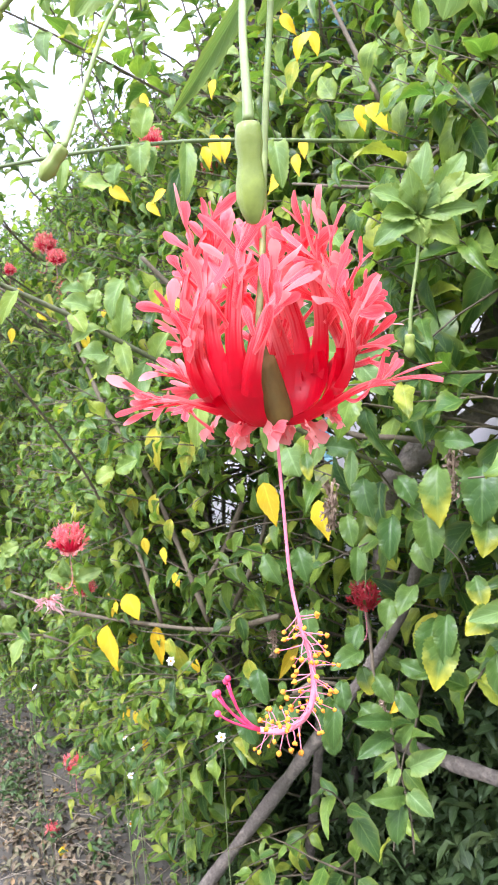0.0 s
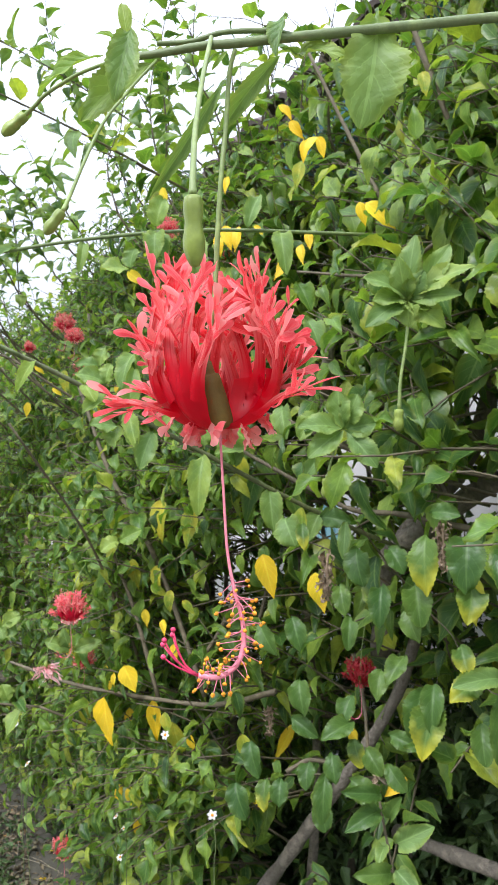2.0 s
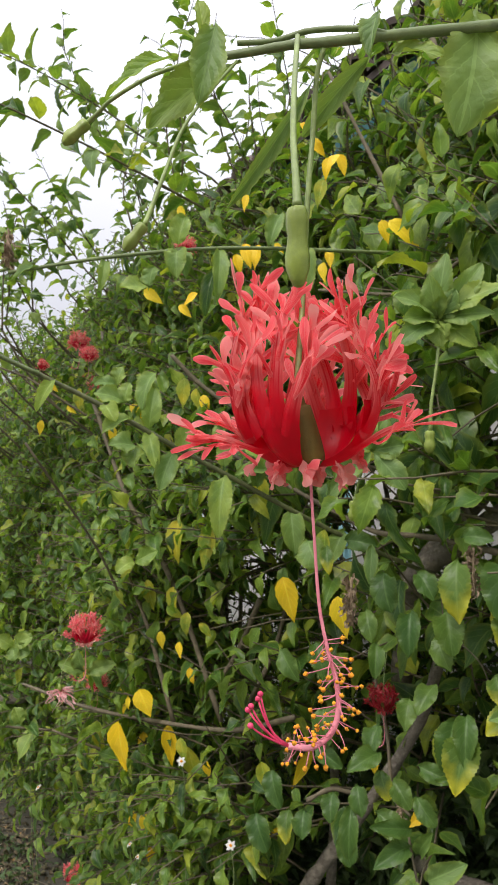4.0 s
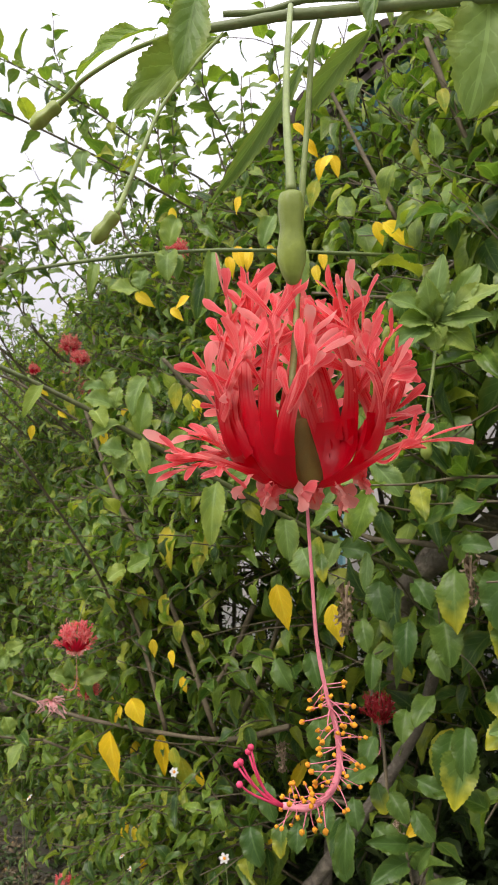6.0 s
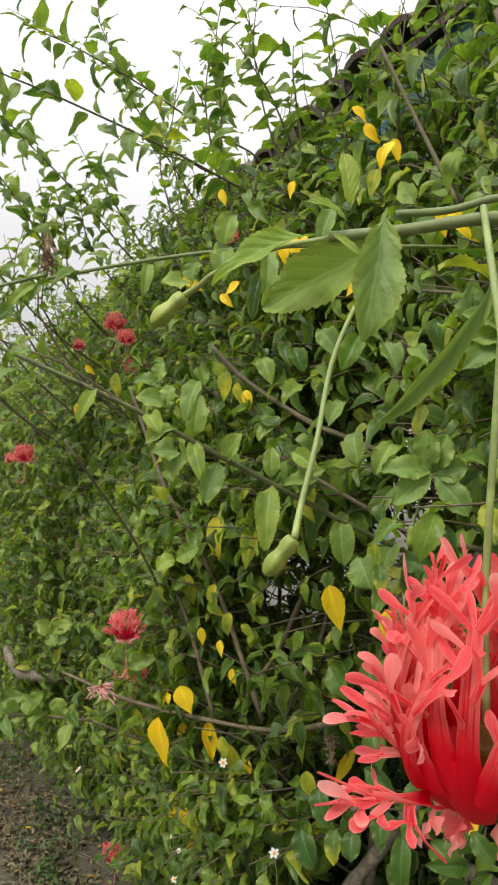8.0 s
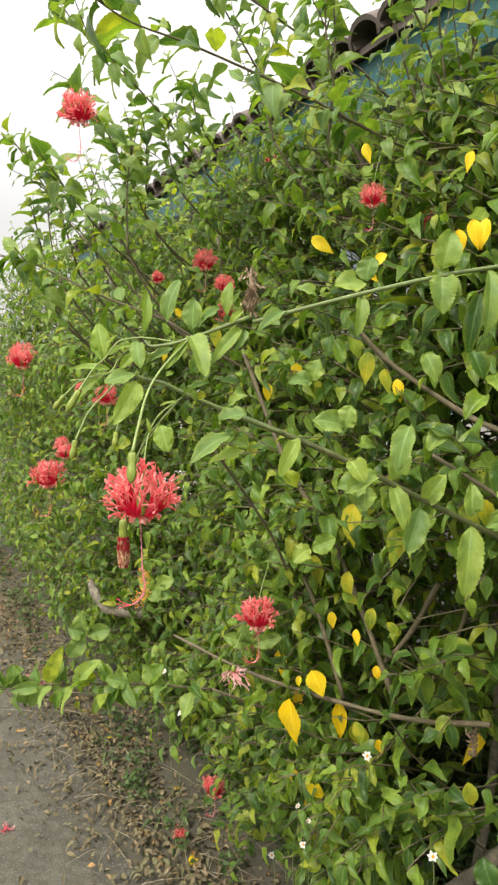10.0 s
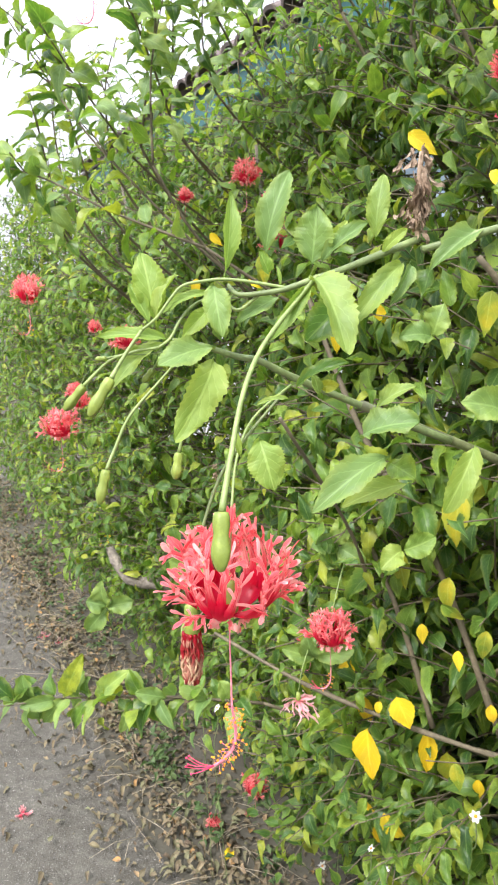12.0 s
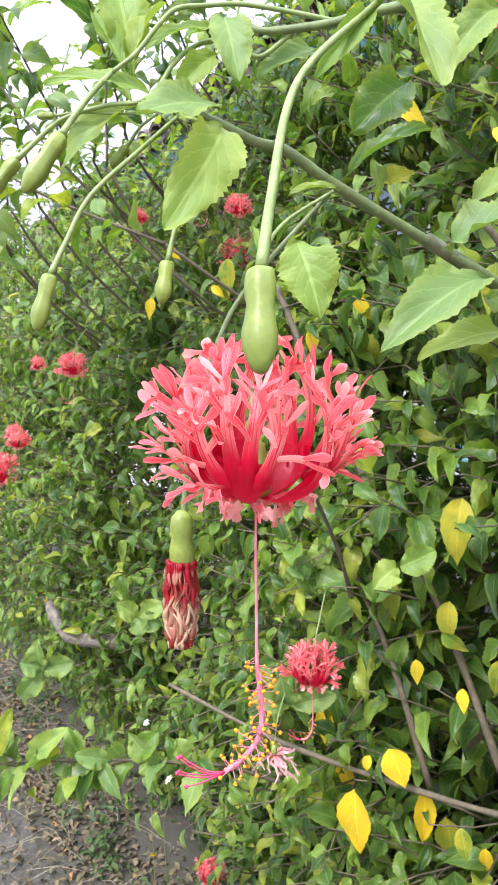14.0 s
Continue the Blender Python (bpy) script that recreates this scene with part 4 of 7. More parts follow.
hanging_leaf((-0.143, 1.321, 1.082), 0.044, -0.20, TURNING_MESH, "turning_leaf")
hanging_leaf((-0.044, 1.169, 1.672), 0.036, 0.20)
hanging_leaf((0.099, 1.132, 1.667), 0.031, 0.10)
hanging_leaf((-0.100, 1.402, 0.731), 0.051, 0.30, TURNING_MESH, "turning_leaf")
hanging_leaf((-0.016, 1.163, 1.681), 0.044, -0.20)
hanging_leaf((0.079, 1.015, 1.608), 0.031, 0.00)
hanging_leaf((0.062, 1.042, 1.829), 0.031, 1.00)
hanging_leaf((0.075, 1.023, 1.792), 0.033, 0.60)
hanging_leaf((-0.033, 1.188, 1.781), 0.030, -0.30)
hanging_leaf((-0.268, 1.550, 1.485), 0.042, 1.00)
hanging_leaf((-0.107, 1.303, 1.463), 0.039, 0.20)
hanging_leaf((-0.124, 1.329, 1.475), 0.047, 0.10, TURNING_MESH, "turning_leaf")
hanging_leaf((0.076, 1.020, 1.724), 0.042, -0.30, TURNING_MESH, "turning_leaf")
hanging_leaf((0.021, 1.105, 1.675), 0.021, 1.00)
hanging_leaf((-0.149, 1.367, 1.649), 0.035, 1.00)
hanging_leaf((-0.465, 1.853, 1.552), 0.067, 0.00, TURNING_MESH, "turning_leaf")
hanging_leaf((0.090, 0.999, 1.759), 0.034, -1.00)
hanging_leaf((-0.225, 1.484, 0.676), 0.065, 0.60)
hanging_leaf((-0.378, 1.720, 0.776), 0.076, 0.10, TURNING_MESH, "turning_leaf")
hanging_leaf((-0.160, 1.384, 1.027), 0.032, 0.00)
hanging_leaf((-0.105, 1.300, 1.076), 0.033, 1.00, TURNING_MESH, "turning_leaf")
hanging_leaf((-0.177, 1.409, 1.111), 0.056, -0.10, TURNING_MESH, "turning_leaf")
hanging_leaf((-0.007, 1.148, 0.884), 0.049, 0.20, TURNING_MESH, "turning_leaf")
hanging_leaf((-0.258, 1.534, 0.667), 0.062, 0.70)
hanging_leaf((-0.158, 1.381, 1.841), 0.034, 0.30)
hanging_leaf((-0.226, 1.486, 1.711), 0.050, 1.40)
hanging_leaf((-0.141, 1.355, 1.668), 0.039, -1.40)
hanging_leaf((-0.153, 1.373, 1.495), 0.059, -0.10, TURNING_MESH, "turning_leaf")
hanging_leaf((-0.579, 2.029, 1.616), 0.038, 1.00)
hanging_leaf((-0.640, 2.123, 1.515), 0.046, -0.10)
hanging_leaf((-0.301, 1.601, 0.884), 0.058, 0.00)
hanging_leaf((-0.308, 1.612, 0.766), 0.075, 0.10, TURNING_MESH, "turning_leaf")
hanging_leaf((-0.153, 1.374, 0.855), 0.044, 0.20, TURNING_MESH, "turning_leaf")
hanging_leaf((-0.201, 1.447, 1.034), 0.036, 0.10)
hanging_leaf((-0.168, 1.396, 1.092), 0.043, 1.20, TURNING_MESH, "turning_leaf")
hanging_leaf((-0.173, 1.404, 1.221), 0.085, -0.20, TURNING_MESH, "turning_leaf")
hanging_leaf((-0.106, 1.301, 1.212), 0.074, -0.30, TURNING_MESH, "turning_leaf")
hanging_leaf((-1.078, 2.797, 0.669), 0.063, -1.40)
hanging_leaf((-0.230, 1.492, 1.113), 0.065, 0.20, TURNING_MESH, "turning_leaf")
# ---- hibiscus flowers ----
FINGER = (0.6, 0.64, 0.7, 0.82, 1.02, 1.22, 1.25, 1.05, 0.5)
RIB = (1.25, 1.05, 0.9, 0.8, 0.75, 0.7, 0.65, 0.6)
CLAW = (0.22, 0.34, 0.5, 0.68, 0.84, 0.96, 1.0, 0.98, 0.92, 0.86)
FRILL = (0.5, 0.75, 1.0, 1.25, 1.45, 1.35, 0.9)


def petal_mesh(seed, mat, reach=1.0, fine=True):
    """One petal, cut like an antler: a glossy bowl-shaped claw that forks into ribs, each with round-tipped fingers that twist and curl."""
    rng = random.Random(seed)
    verts, faces, uvs = [], [], []

    def grow(p, d, n, length, w, profile, curl=0.0, yaw=0.0, twist=0.0, across=2, cup=0.4, tones=(0.0, 0.2), ripple=0.0):
        """A strip from p along d with its outer face to n; curl bends it towards n, yaw to its side."""
        steps, base, out = len(profile) - 1, len(verts), []
        p, d = Vector(p), Vector(d).normalized()
        n = (Vector(n) - d * d.dot(Vector(n))).normalized()
        phase = rng.uniform(0, 6.28)
        for i in range(steps + 1):
            t = i / steps
            side = d.cross(n)
            for k in range(across + 1):
                s = 2 * k / across - 1
                half = w * profile[i]
                dent = -cup * half * s * s + ripple * math.sin(phase + 7 * t + 4 * s) * abs(s)
                verts.append((p + side * s * half + n * dent) * reach)
                uvs.append((0.5 + 0.5 * s, min(1.0, max(0.0, tones[0] + (tones[1] - tones[0]) * t))))
            out.append((p.copy(), d.copy(), n.copy(), side.copy(), w * profile[i]))
            d = (d + n * (curl / steps) + side * (yaw / steps)).normalized()
            n = Matrix.Rotation(twist / steps, 3, d) @ (n - d * n.dot(d)).normalized()
            p = p + d * (length / steps)
        for i in range(steps):
            for k in range(across):
                q = base + (across + 1) * i + k
                faces.append((q, q + 1, q + across + 2, q + across + 1))
        return out

    def finger(state, turn, size, lean, tone):
        p, d, n, side, w = state
        way = d * math.cos(turn) + side * math.sin(turn) + n * lean
        half = 0.028 * rng.uniform(0.75, 1.4) * (1 if fine else 1.5)
        grow(p - d * 0.02 + side * (0.6 * w * math.sin(turn)), way, n, 0.31 * size * rng.uniform(0.7, 1.25), half, FINGER if fine else FINGER[::2], rng.uniform(-0.8, 0.9), rng.uniform(-0.6, 0.6), rng.uniform(-1.2, 1.2), 2, 0.45, (tone, tone + 0.3), 0.006)

    def arm(state, turn, size, lean, tone):
        """A side branch that ends in two or three fingers."""
        p, d, n, side, w = state
        way = d * math.cos(turn) + side * math.sin(turn) + n * lean
        stem = grow(p - d * 0.02 + side * (0.6 * w * math.sin(turn)), way, n, 0.2 * size * rng.uniform(0.8, 1.2), 0.036, (0.9, 0.85, 0.9, 1.0, 1.05), rng.uniform(-0.3, 0.5), rng.uniform(-0.4, 0.4), rng.uniform(-0.6, 0.6), 2, 0.5, (tone, tone + 0.12))
        forks = rng.choice(((-0.5, 0.45), (-0.65, 0.05, 0.6)))
        for a in forks:
            finger(stem[-1], a * rng.uniform(0.7, 1.2), 0.7 * size, rng.uniform(-0.1, 0.3), tone + 0.15)

    def rib(state, off, turn, length, w, curl, tone):
        p, d, n, side, _ = state
        start = p + side * off
        way = d * math.cos(turn) + side * math.sin(turn)
        line = grow(start, way, n, length, w, RIB, curl, -0.4 * turn + rng.uniform(-0.2, 0.2), rng.uniform(-0.4, 0.4), 4, 0.75, (tone, tone + 0.34), 0.008)
        hand = rng.choice((-1, 1))
        for i in ((3, 4, 5, 6, 6, 7) if fine else (2, 4, 5, 6)):
            hand = -hand
            if rng.random() < 0.12:
                continue
            turn_by = hand * rng.uniform(0.35, 0.95)
            lean = rng.uniform(-0.15, 0.65)
            (arm if fine and rng.random() < 0.5 else finger)(line[i], turn_by, rng.uniform(0.8, 1.15), lean, tone + 0.16 + 0.04 * i)
        for a in ((-0.7, -0.1, 0.55) if fine else (-0.5, 0.5)):
            finger(line[-1], a * rng.uniform(0.7, 1.2), 1.0, rng.uniform(-0.3, 0.5), tone + 0.38)

    claw = grow((0.04, 0, 0), (1, rng.uniform(-0.1, 0.1), -0.32), (-0.3, 0, -1), 0.80, 0.2 if fine else 0.235, CLAW, -1.8 + rng.uniform(-0.12, 0.12), rng.uniform(-0.15, 0.15), 0.0, 8, 0.6, (0.0, 0.14), 0.012)
    for off, turn, length in ((-0.15, -0.5, 0.74), (-0.055, -0.18, 0.96), (0.055, 0.16, 0.98), (0.15, 0.5, 0.76)):
        rib(claw[6 if abs(off) > 0.1 else 7], off, turn * rng.uniform(0.8, 1.25), length * rng.uniform(0.85, 1.1), 0.08, rng.uniform(-1.55, -0.75), 0.1)
    # low lobes that stand out to the sides
    for hand in (-1, 1):
        if rng.random() < 0.55:
            rib(claw[rng.choice((4, 5, 6))], hand * 0.14, hand * rng.uniform(0.5, 0.9), rng.uniform(0.34, 0.5), 0.064, rng.uniform(-0.3, 0.4), 0.1)
    # pale forked frills turned down beside the base
    for hand in (-1, 1):
        for i in (2, 4):
            if i == 4 and rng.random() < 0.55:
                continue
            p, d, n, side, w = claw[i]
            stem = grow(p + side * hand * w * 0.8, side * hand * 0.8 + n * rng.uniform(0.5, 1.1) + d * rng.uniform(-0.2, 0.5), d, 0.10, 0.05, (1, 0.95, 0.9, 0.9), rng.uniform(-0.3, 0.3), 0, 0, 3, 0.2, (0.9, 1.0), 0.01)
            for a in (-0.75, 0.0, 0.7):
                q, e, m, sd, w2 = stem[-1]
                grow(q - e * 0.02 + sd * a * 0.04, e * math.cos(a) + sd * math.sin(a), m, rng.uniform(0.08, 0.15), 0.036, FRILL, rng.uniform(-0.8, 0.8), rng.uniform(-0.3, 0.3), rng.uniform(-0.8, 0.8), 3, 0.3, (0.96, 1.0), 0.014)
    return grid_mesh("petal", verts, faces, uvs, (mat,))


def stamen_mesh(length, bend, head):
    """A thin filament with a knobbly pollen head."""
    path = [Vector((length * t, 0, bend * t * t)) for t in (0, 0.35, 0.7, 1)]
    v, f, u = tube_data(path, [0.00016, 0.00012, 0.0001, 0.0001], 5)
    count = len(f)
    rng = random.Random(3)
    bm = bmesh.new()
    bmesh.ops.create_icosphere(bm, subdivisions=2, radius=head)
    for q in bm.verts:
        q.co = q.co * rng.uniform(0.62, 1.3) + path[-1]
    base = len(v)
    v = v + [q.co.copy() for q in bm.verts]
    f = f + [tuple(base + q.index for q in face.verts) for face in bm.faces]
    u = u + [(0, 0)] * len(bm.verts)
    bm.free()
    return grid_mesh("stamen", v, f, u, (COLUMN, POLLEN), [0] * count + [1] * (len(f) - count))


def stigma_mesh(length, bow):
    """A thin style arm that bows away from its neighbours, with a round head."""
    path = [Vector((length * t, -0.4 * bow * length * t * t, 0.48 * length * t * t + bow * length * max(0.0, t - 0.3) ** 1.3)) for t in (0, 0.2, 0.4, 0.6, 0.8, 1)]
    v, f, u = tube_data(path, [0.00036, 0.0003, 0.00024, 0.00022, 0.0002, 0.0002], 6)
    bm = bmesh.new()
    bmesh.ops.create_icosphere(bm, subdivisions=2, radius=0.00062)
    base = len(v)
    v = v + [q.co + path[-1] for q in bm.verts]
    f = f + [tuple(base + q.index for q in face.verts) for face in bm.faces]
    u = u + [(0, 0)] * len(bm.verts)
    bm.free()
    return grid_mesh("stigma", v, f, u, (STIGMA,))


def flower(at, seed, radius, first_angle, column, stamens, label, mat=RED_PETAL, calyx_mat=CALYX_BROWN, lean=(0, 0), peduncle=None, group="flowers of the hedge", fine=True, open_by=1.0, scale=1.0, petals=None):
    """A hanging flower: petals bent up round the calyx, the long column below with its stamens and stigmas."""
    rng = random.Random(seed)
    top = root("hibiscus_flower", at, label, "flower", group)
    for k, (angle, share, tip) in enumerate(petals or [(first_angle + 72 * k + rng.uniform(-7, 7), rng.uniform(0.92, 1.08), rng.uniform(-0.1, 0.12)) for k in range(5)]):
        me = petal_mesh(seed * 10 + k, mat, radius * 1.04 * open_by * share, fine)
        child("petal", me, top).matrix_basis = Matrix.Rotation(radians(angle), 4, "Z") @ Matrix.Rotation(tip, 4, "Y")
    tall = radius * 0.62
    tip = Vector((lean[0], lean[1], tall))
    profile = [(0.0, 0.05), (0.03, 0.105), (0.08, 0.138), (0.15, 0.142), (0.3, 0.136), (0.5, 0.122), (0.7, 0.104), (0.80, 0.094), (0.815, 0.068), (0.84, 0.058), (1.0, 0.044)]
    v, f, u = lathe_data([(s, r * radius) for s, r in profile], (0, 0, 0), tip, 20)
    for i, q in enumerate(v):
        on = tip * (q.dot(tip) / tip.length_squared)
        v[i] = on + (q - on) * (1.04 if i % 4 == 0 else 0.985)
    child("calyx", grid_mesh("calyx", v, f, u, (calyx_mat,)), top, "ridged olive brown calyx")
    if peduncle is None:
        peduncle = [tip, tip + Vector((0.003, 0.004, 0.03)), tip + Vector((0.01, 0.02, 0.06)), tip + Vector((0.02, 0.06, 0.085))]
    else:
        peduncle = [tip] + [Vector(p) - Vector(at) for p in peduncle[::-1]]
    path = smooth_path(peduncle, 5)
    w = radius * 0.027
    v, f, u = tube_data(path, lerp_radii(len(path), (w, w * 0.85)), 8)
    child("peduncle", grid_mesh("peduncle", v, f, u, (PEDUNCLE,)), top, "slender green stalk")
    path = smooth_path([Vector(p) * scale for p in column], 6)
    n = len(path)
    w = radius * 0.021
    v, f, u = tube_data(path, [w * (0.62 + 0.6 * min(1.0, (i / n) / 0.6) ** 2) for i in range(n)], 8)
    stalk = child("column", grid_mesh("column", v, f, u, (COLUMN,)), top, "long thin pink staminal column")
    meshes = [stamen_mesh(x * scale, b, 0.00047 * scale * radius / 0.026) for x, b in ((0.0043, -0.0008), (0.0054, -0.0018), (0.0034, 0.0008))]
    run = [0.0]
    for a, b in zip(path, path[1:]):
        run.append(run[-1] + (b - a).length)
    total = run[-1]
    for k in range(stamens):
        goal = total * (0.55 + 0.44 * (k + rng.random()) / stamens)
        i = min(n - 2, max(0, next((j for j in range(n) if run[j] >= goal), n - 1) - 1))
        along = (path[i + 1] - path[i]).normalized()
        a = 2.4 * k + rng.uniform(-0.4, 0.4)
        side = along.orthogonal().normalized()
        side = side * math.cos(a) + along.cross(side) * math.sin(a)
        x = (side + along * rng.uniform(-0.1, 0.55)).normalized()
        z = x.cross(along).normalized()
        m = Matrix((x, z.cross(x), z)).transposed().to_4x4() @ Matrix.Rotation(math.pi / 2 * (k % 2), 4, "X") @ Matrix.Diagonal((rng.uniform(0.75, 1.2),) * 3 + (1,))
        m.translation = path[i].lerp(path[i + 1], rng.random())
        child("stamen", meshes[k % 3], stalk).matrix_basis = m
    along = (path[-1] - path[-2]).normalized()
    for k in range(5):
        mesh = stigma_mesh((0.0098 + 0.0006 * (k % 3)) * scale * radius / 0.026, (k - 2) * 0.15)
        x = (along * 0.8 + Vector((0, (k % 2 - 0.5) * 0.35, 0.10 + 0.05 * k))).normalized()
        y = x.cross(Vector((0, 1, 0))).normalized()
        if y.z < 0:
            y = -y
        m = Matrix((x, y.cross(x), y)).transposed().to_4x4()
        m.translation = path[-1]
        child("stigma", mesh, stalk).matrix_basis = m
    return top


def limp_flower(at, radius, seed, label):
    """A spent bloom whose narrow lobes have gone limp and spread like a loose star."""
    rng = random.Random(seed)
    top = root("hibiscus_flower", at, label, "flower", "flowers of the hedge")
    for k in range(5):
        verts, faces, uvs = [], [], []
        for j in range(7):
            a = 1.257 * k + rng.uniform(-0.6, 0.6)
            length, w, lift, droop = radius * rng.uniform(0.75, 1.25), radius * rng.uniform(0.035, 0.06), rng.uniform(-0.3, 0.9), rng.uniform(0.3, 1.1)
            base = len(verts)
            for i in range(7):
                t = i / 6
                aa = a + 0.5 * t * t * rng.uniform(-1, 1)
                out, z = length * t, length * (lift * t - droop * t * t)
                tw = 1.5 * t * rng.uniform(0.6, 1)
                for sgn in (-1, 1):
                    verts.append((out * math.cos(aa) - sgn * w * math.sin(aa) * math.cos(tw), out * math.sin(aa) + sgn * w * math.cos(aa) * math.cos(tw), z + sgn * w * math.sin(tw)))
                    uvs.append((0.5 + 0.4 * sgn, 0.25 + 0.7 * t))
            faces += [(base + 2 * i, base + 2 * i + 1, base + 2 * i + 3, base + 2 * i + 2) for i in range(6)]
        child("petal", grid_mesh("petal", verts, faces, uvs, (FADED_PETAL,)), top)
    v, f, u = lathe_data([(0, 0.05 * radius), (0.3, 0.16 * radius), (1, 0.1 * radius)], (0, 0, 0), Vector((0, 0, 0.5 * radius)), 10)
    child("calyx", grid_mesh("calyx", v, f, u, (BUD_GREEN,)), top)
    path = smooth_path([(0, 0, 0.5 * radius), (0.004, 0.006, 0.03 + 0.5 * radius), (0.012, 0.03, 0.05 + 0.5 * radius)], 5)
    v, f, u = tube_data(path, lerp_radii(len(path), (0.0007, 0.0006)), 6)
    child("peduncle", grid_mesh("peduncle", v, f, u, (PEDUNCLE,)), top)


# the flower close to the start of the walk
FLOWER_ONE = (0.0054, 0.139, 1.2885)
COLUMN_ONE = [(0, 0, 0), (0.0008, 0, -0.015), (0.0016, 0, -0.028), (0.0032, 0, -0.037), (0.0048, 0, -0.043), (0.0052, -0.0005, -0.049), (0.0035, -0.001, -0.0535), (-0.0005, -0.0015, -0.0560), (-0.0050, -0.002, -0.0555)]
flower(FLOWER_ONE, 11, 0.0246, -54, COLUMN_ONE, 78, "large coral red fringed hibiscus flower hanging on a slender green stalk", lean=(-0.0028, -0.004), peduncle=[(0.0095, 0.1391, 1.3801), (0.0080, 0.1406, 1.3746), (0.0071, 0.1417, 1.3625), (0.0060, 0.1408, 1.3505), (0.0050, 0.1411, 1.3359), (0.0042, 0.1414, 1.3216)]
, group="", petals=[(-12, 1.04, -0.10), (-138, 0.94, -0.04), (-184, 1.06, -0.06), (114, 1.04, -0.16), (50, 1.02, -0.14)])
FLOWER_TWO = (-0.3925, 0.750, 1.3805)
COLUMN_TWO = [(0.0000, 0.0000, 0.0000), (0.0002, 0.0000, -0.0178), (0.0007, 0.0000, -0.0355), (0.0011, 0.0000, -0.0500), (0.0027, 0.0000, -0.0622), (0.0019, -0.0010, -0.0710), (-0.0030, -0.0020, -0.0777), (-0.0078, -0.0030, -0.0810)]
flower(FLOWER_TWO, 23, 0.0312, -84, COLUMN_TWO, 84, "coral pink fringed hibiscus flower below leafy buds at the branch end", mat=CORAL_PETAL, calyx_mat=BUD_GREEN, lean=(-0.001, 0.004), peduncle=[(-0.3671, 0.8281, 1.4820), (-0.3865, 0.8101, 1.4660), (-0.3935, 0.7938, 1.4484), (-0.3944, 0.7768, 1.4259), (-0.3947, 0.7698, 1.4067)], group="", petals=[(-108, 0.9, 0.08), (-22, 1.0, 0.1), (178, 1.0, 0.04), (118, 1.04, 0.0), (48, 1.02, 0.0)])

HANGING = [(0, 0, 0), (0.001, 0, -0.02), (0.002, 0, -0.04), (0.001, 0, -0.055), (-0.004, 0, -0.064), (-0.011, 0, -0.066)]
RED = "coral red fringed hibiscus flower hanging in the hedge"
flower((-0.334, 1.395, 1.039), 31, 0.0358, 67, HANGING, 24, RED, scale=1.03, mat=CORAL_PETAL)
limp_flower((-0.377, 1.388, 0.954), 0.027, 32, "faded pink fringed hibiscus flower with limp lobes")
flower((-0.365, 1.644, 0.901), 33, 0.0236, 69, HANGING, 10, RED, scale=0.61, mat=CORAL_PETAL)
flower((-0.496, 2.009, 0.332), 34, 0.0337, 34, HANGING, 10, RED, scale=0.97, mat=CORAL_PETAL)
flower((-0.457, 2.065, 1.599), 35, 0.0353, 71, HANGING, 10, RED, scale=1.02, mat=CORAL_PETAL)
flower((-0.521, 2.068, 1.733), 36, 0.0310, 36, HANGING, 10, RED, scale=0.89, mat=CORAL_PETAL)
flower((-0.832, 2.237, 1.375), 37, 0.0342, 1, HANGING, 10, RED, scale=0.99, mat=CORAL_PETAL)
flower((-0.414, 2.941, 2.200), 38, 0.0333, 38, HANGING, 10, RED, scale=0.96, mat=CORAL_PETAL)
flower((-0.643, 1.416, 1.912), 39, 0.0344, 3, HANGING, 20, RED, scale=0.99, mat=CORAL_PETAL)
flower((-0.050, 1.453, 1.736), 40, 0.0170, 40, HANGING, 10, RED, scale=0.49, mat=CORAL_PETAL)
flower((-1.201, 2.766, 1.034), 41, 0.0614, 5, HANGING, 10, RED, scale=1.77, mat=CORAL_PETAL)
flower((-1.412, 3.091, 1.458), 42, 0.0631, 42, HANGING, 10, RED, scale=1.82, mat=CORAL_PETAL)
flower((-0.149, 1.367, 1.758), 43, 0.0210, 7, HANGING, 20, RED, scale=0.60, mat=CORAL_PETAL)
flower((-0.696, 2.320, 1.721), 44, 0.0214, 44, HANGING, 10, RED, scale=0.62, mat=CORAL_PETAL)
flower((-1.153, 2.785, 1.165), 45, 0.0315, 9, HANGING, 10, RED, scale=0.91, mat=CORAL_PETAL)
flower((-1.065, 2.740, 1.376), 46, 0.0233, 46, HANGING, 10, RED, scale=0.67, mat=CORAL_PETAL)
flower((0.166, 1.120, 0.990), 47, 0.0255, 11, HANGING, 4, "red fringed hibiscus flower, hedge shade put into its dark petals", scale=0.79, mat=SHADED_PETAL)
flower((-0.451, 1.887, 1.664), 48, 0.0240, 48, HANGING, 10, RED, scale=0.69, mat=CORAL_PETAL)
flower((-0.634, 2.260, 0.025), 49, 0.0229, 13, HANGING, 10, RED, scale=0.66, mat=CORAL_PETAL)
flower((-1.064, 2.555, 1.169), 50, 0.0319, 50, HANGING, 10, RED, scale=0.92, mat=CORAL_PETAL)


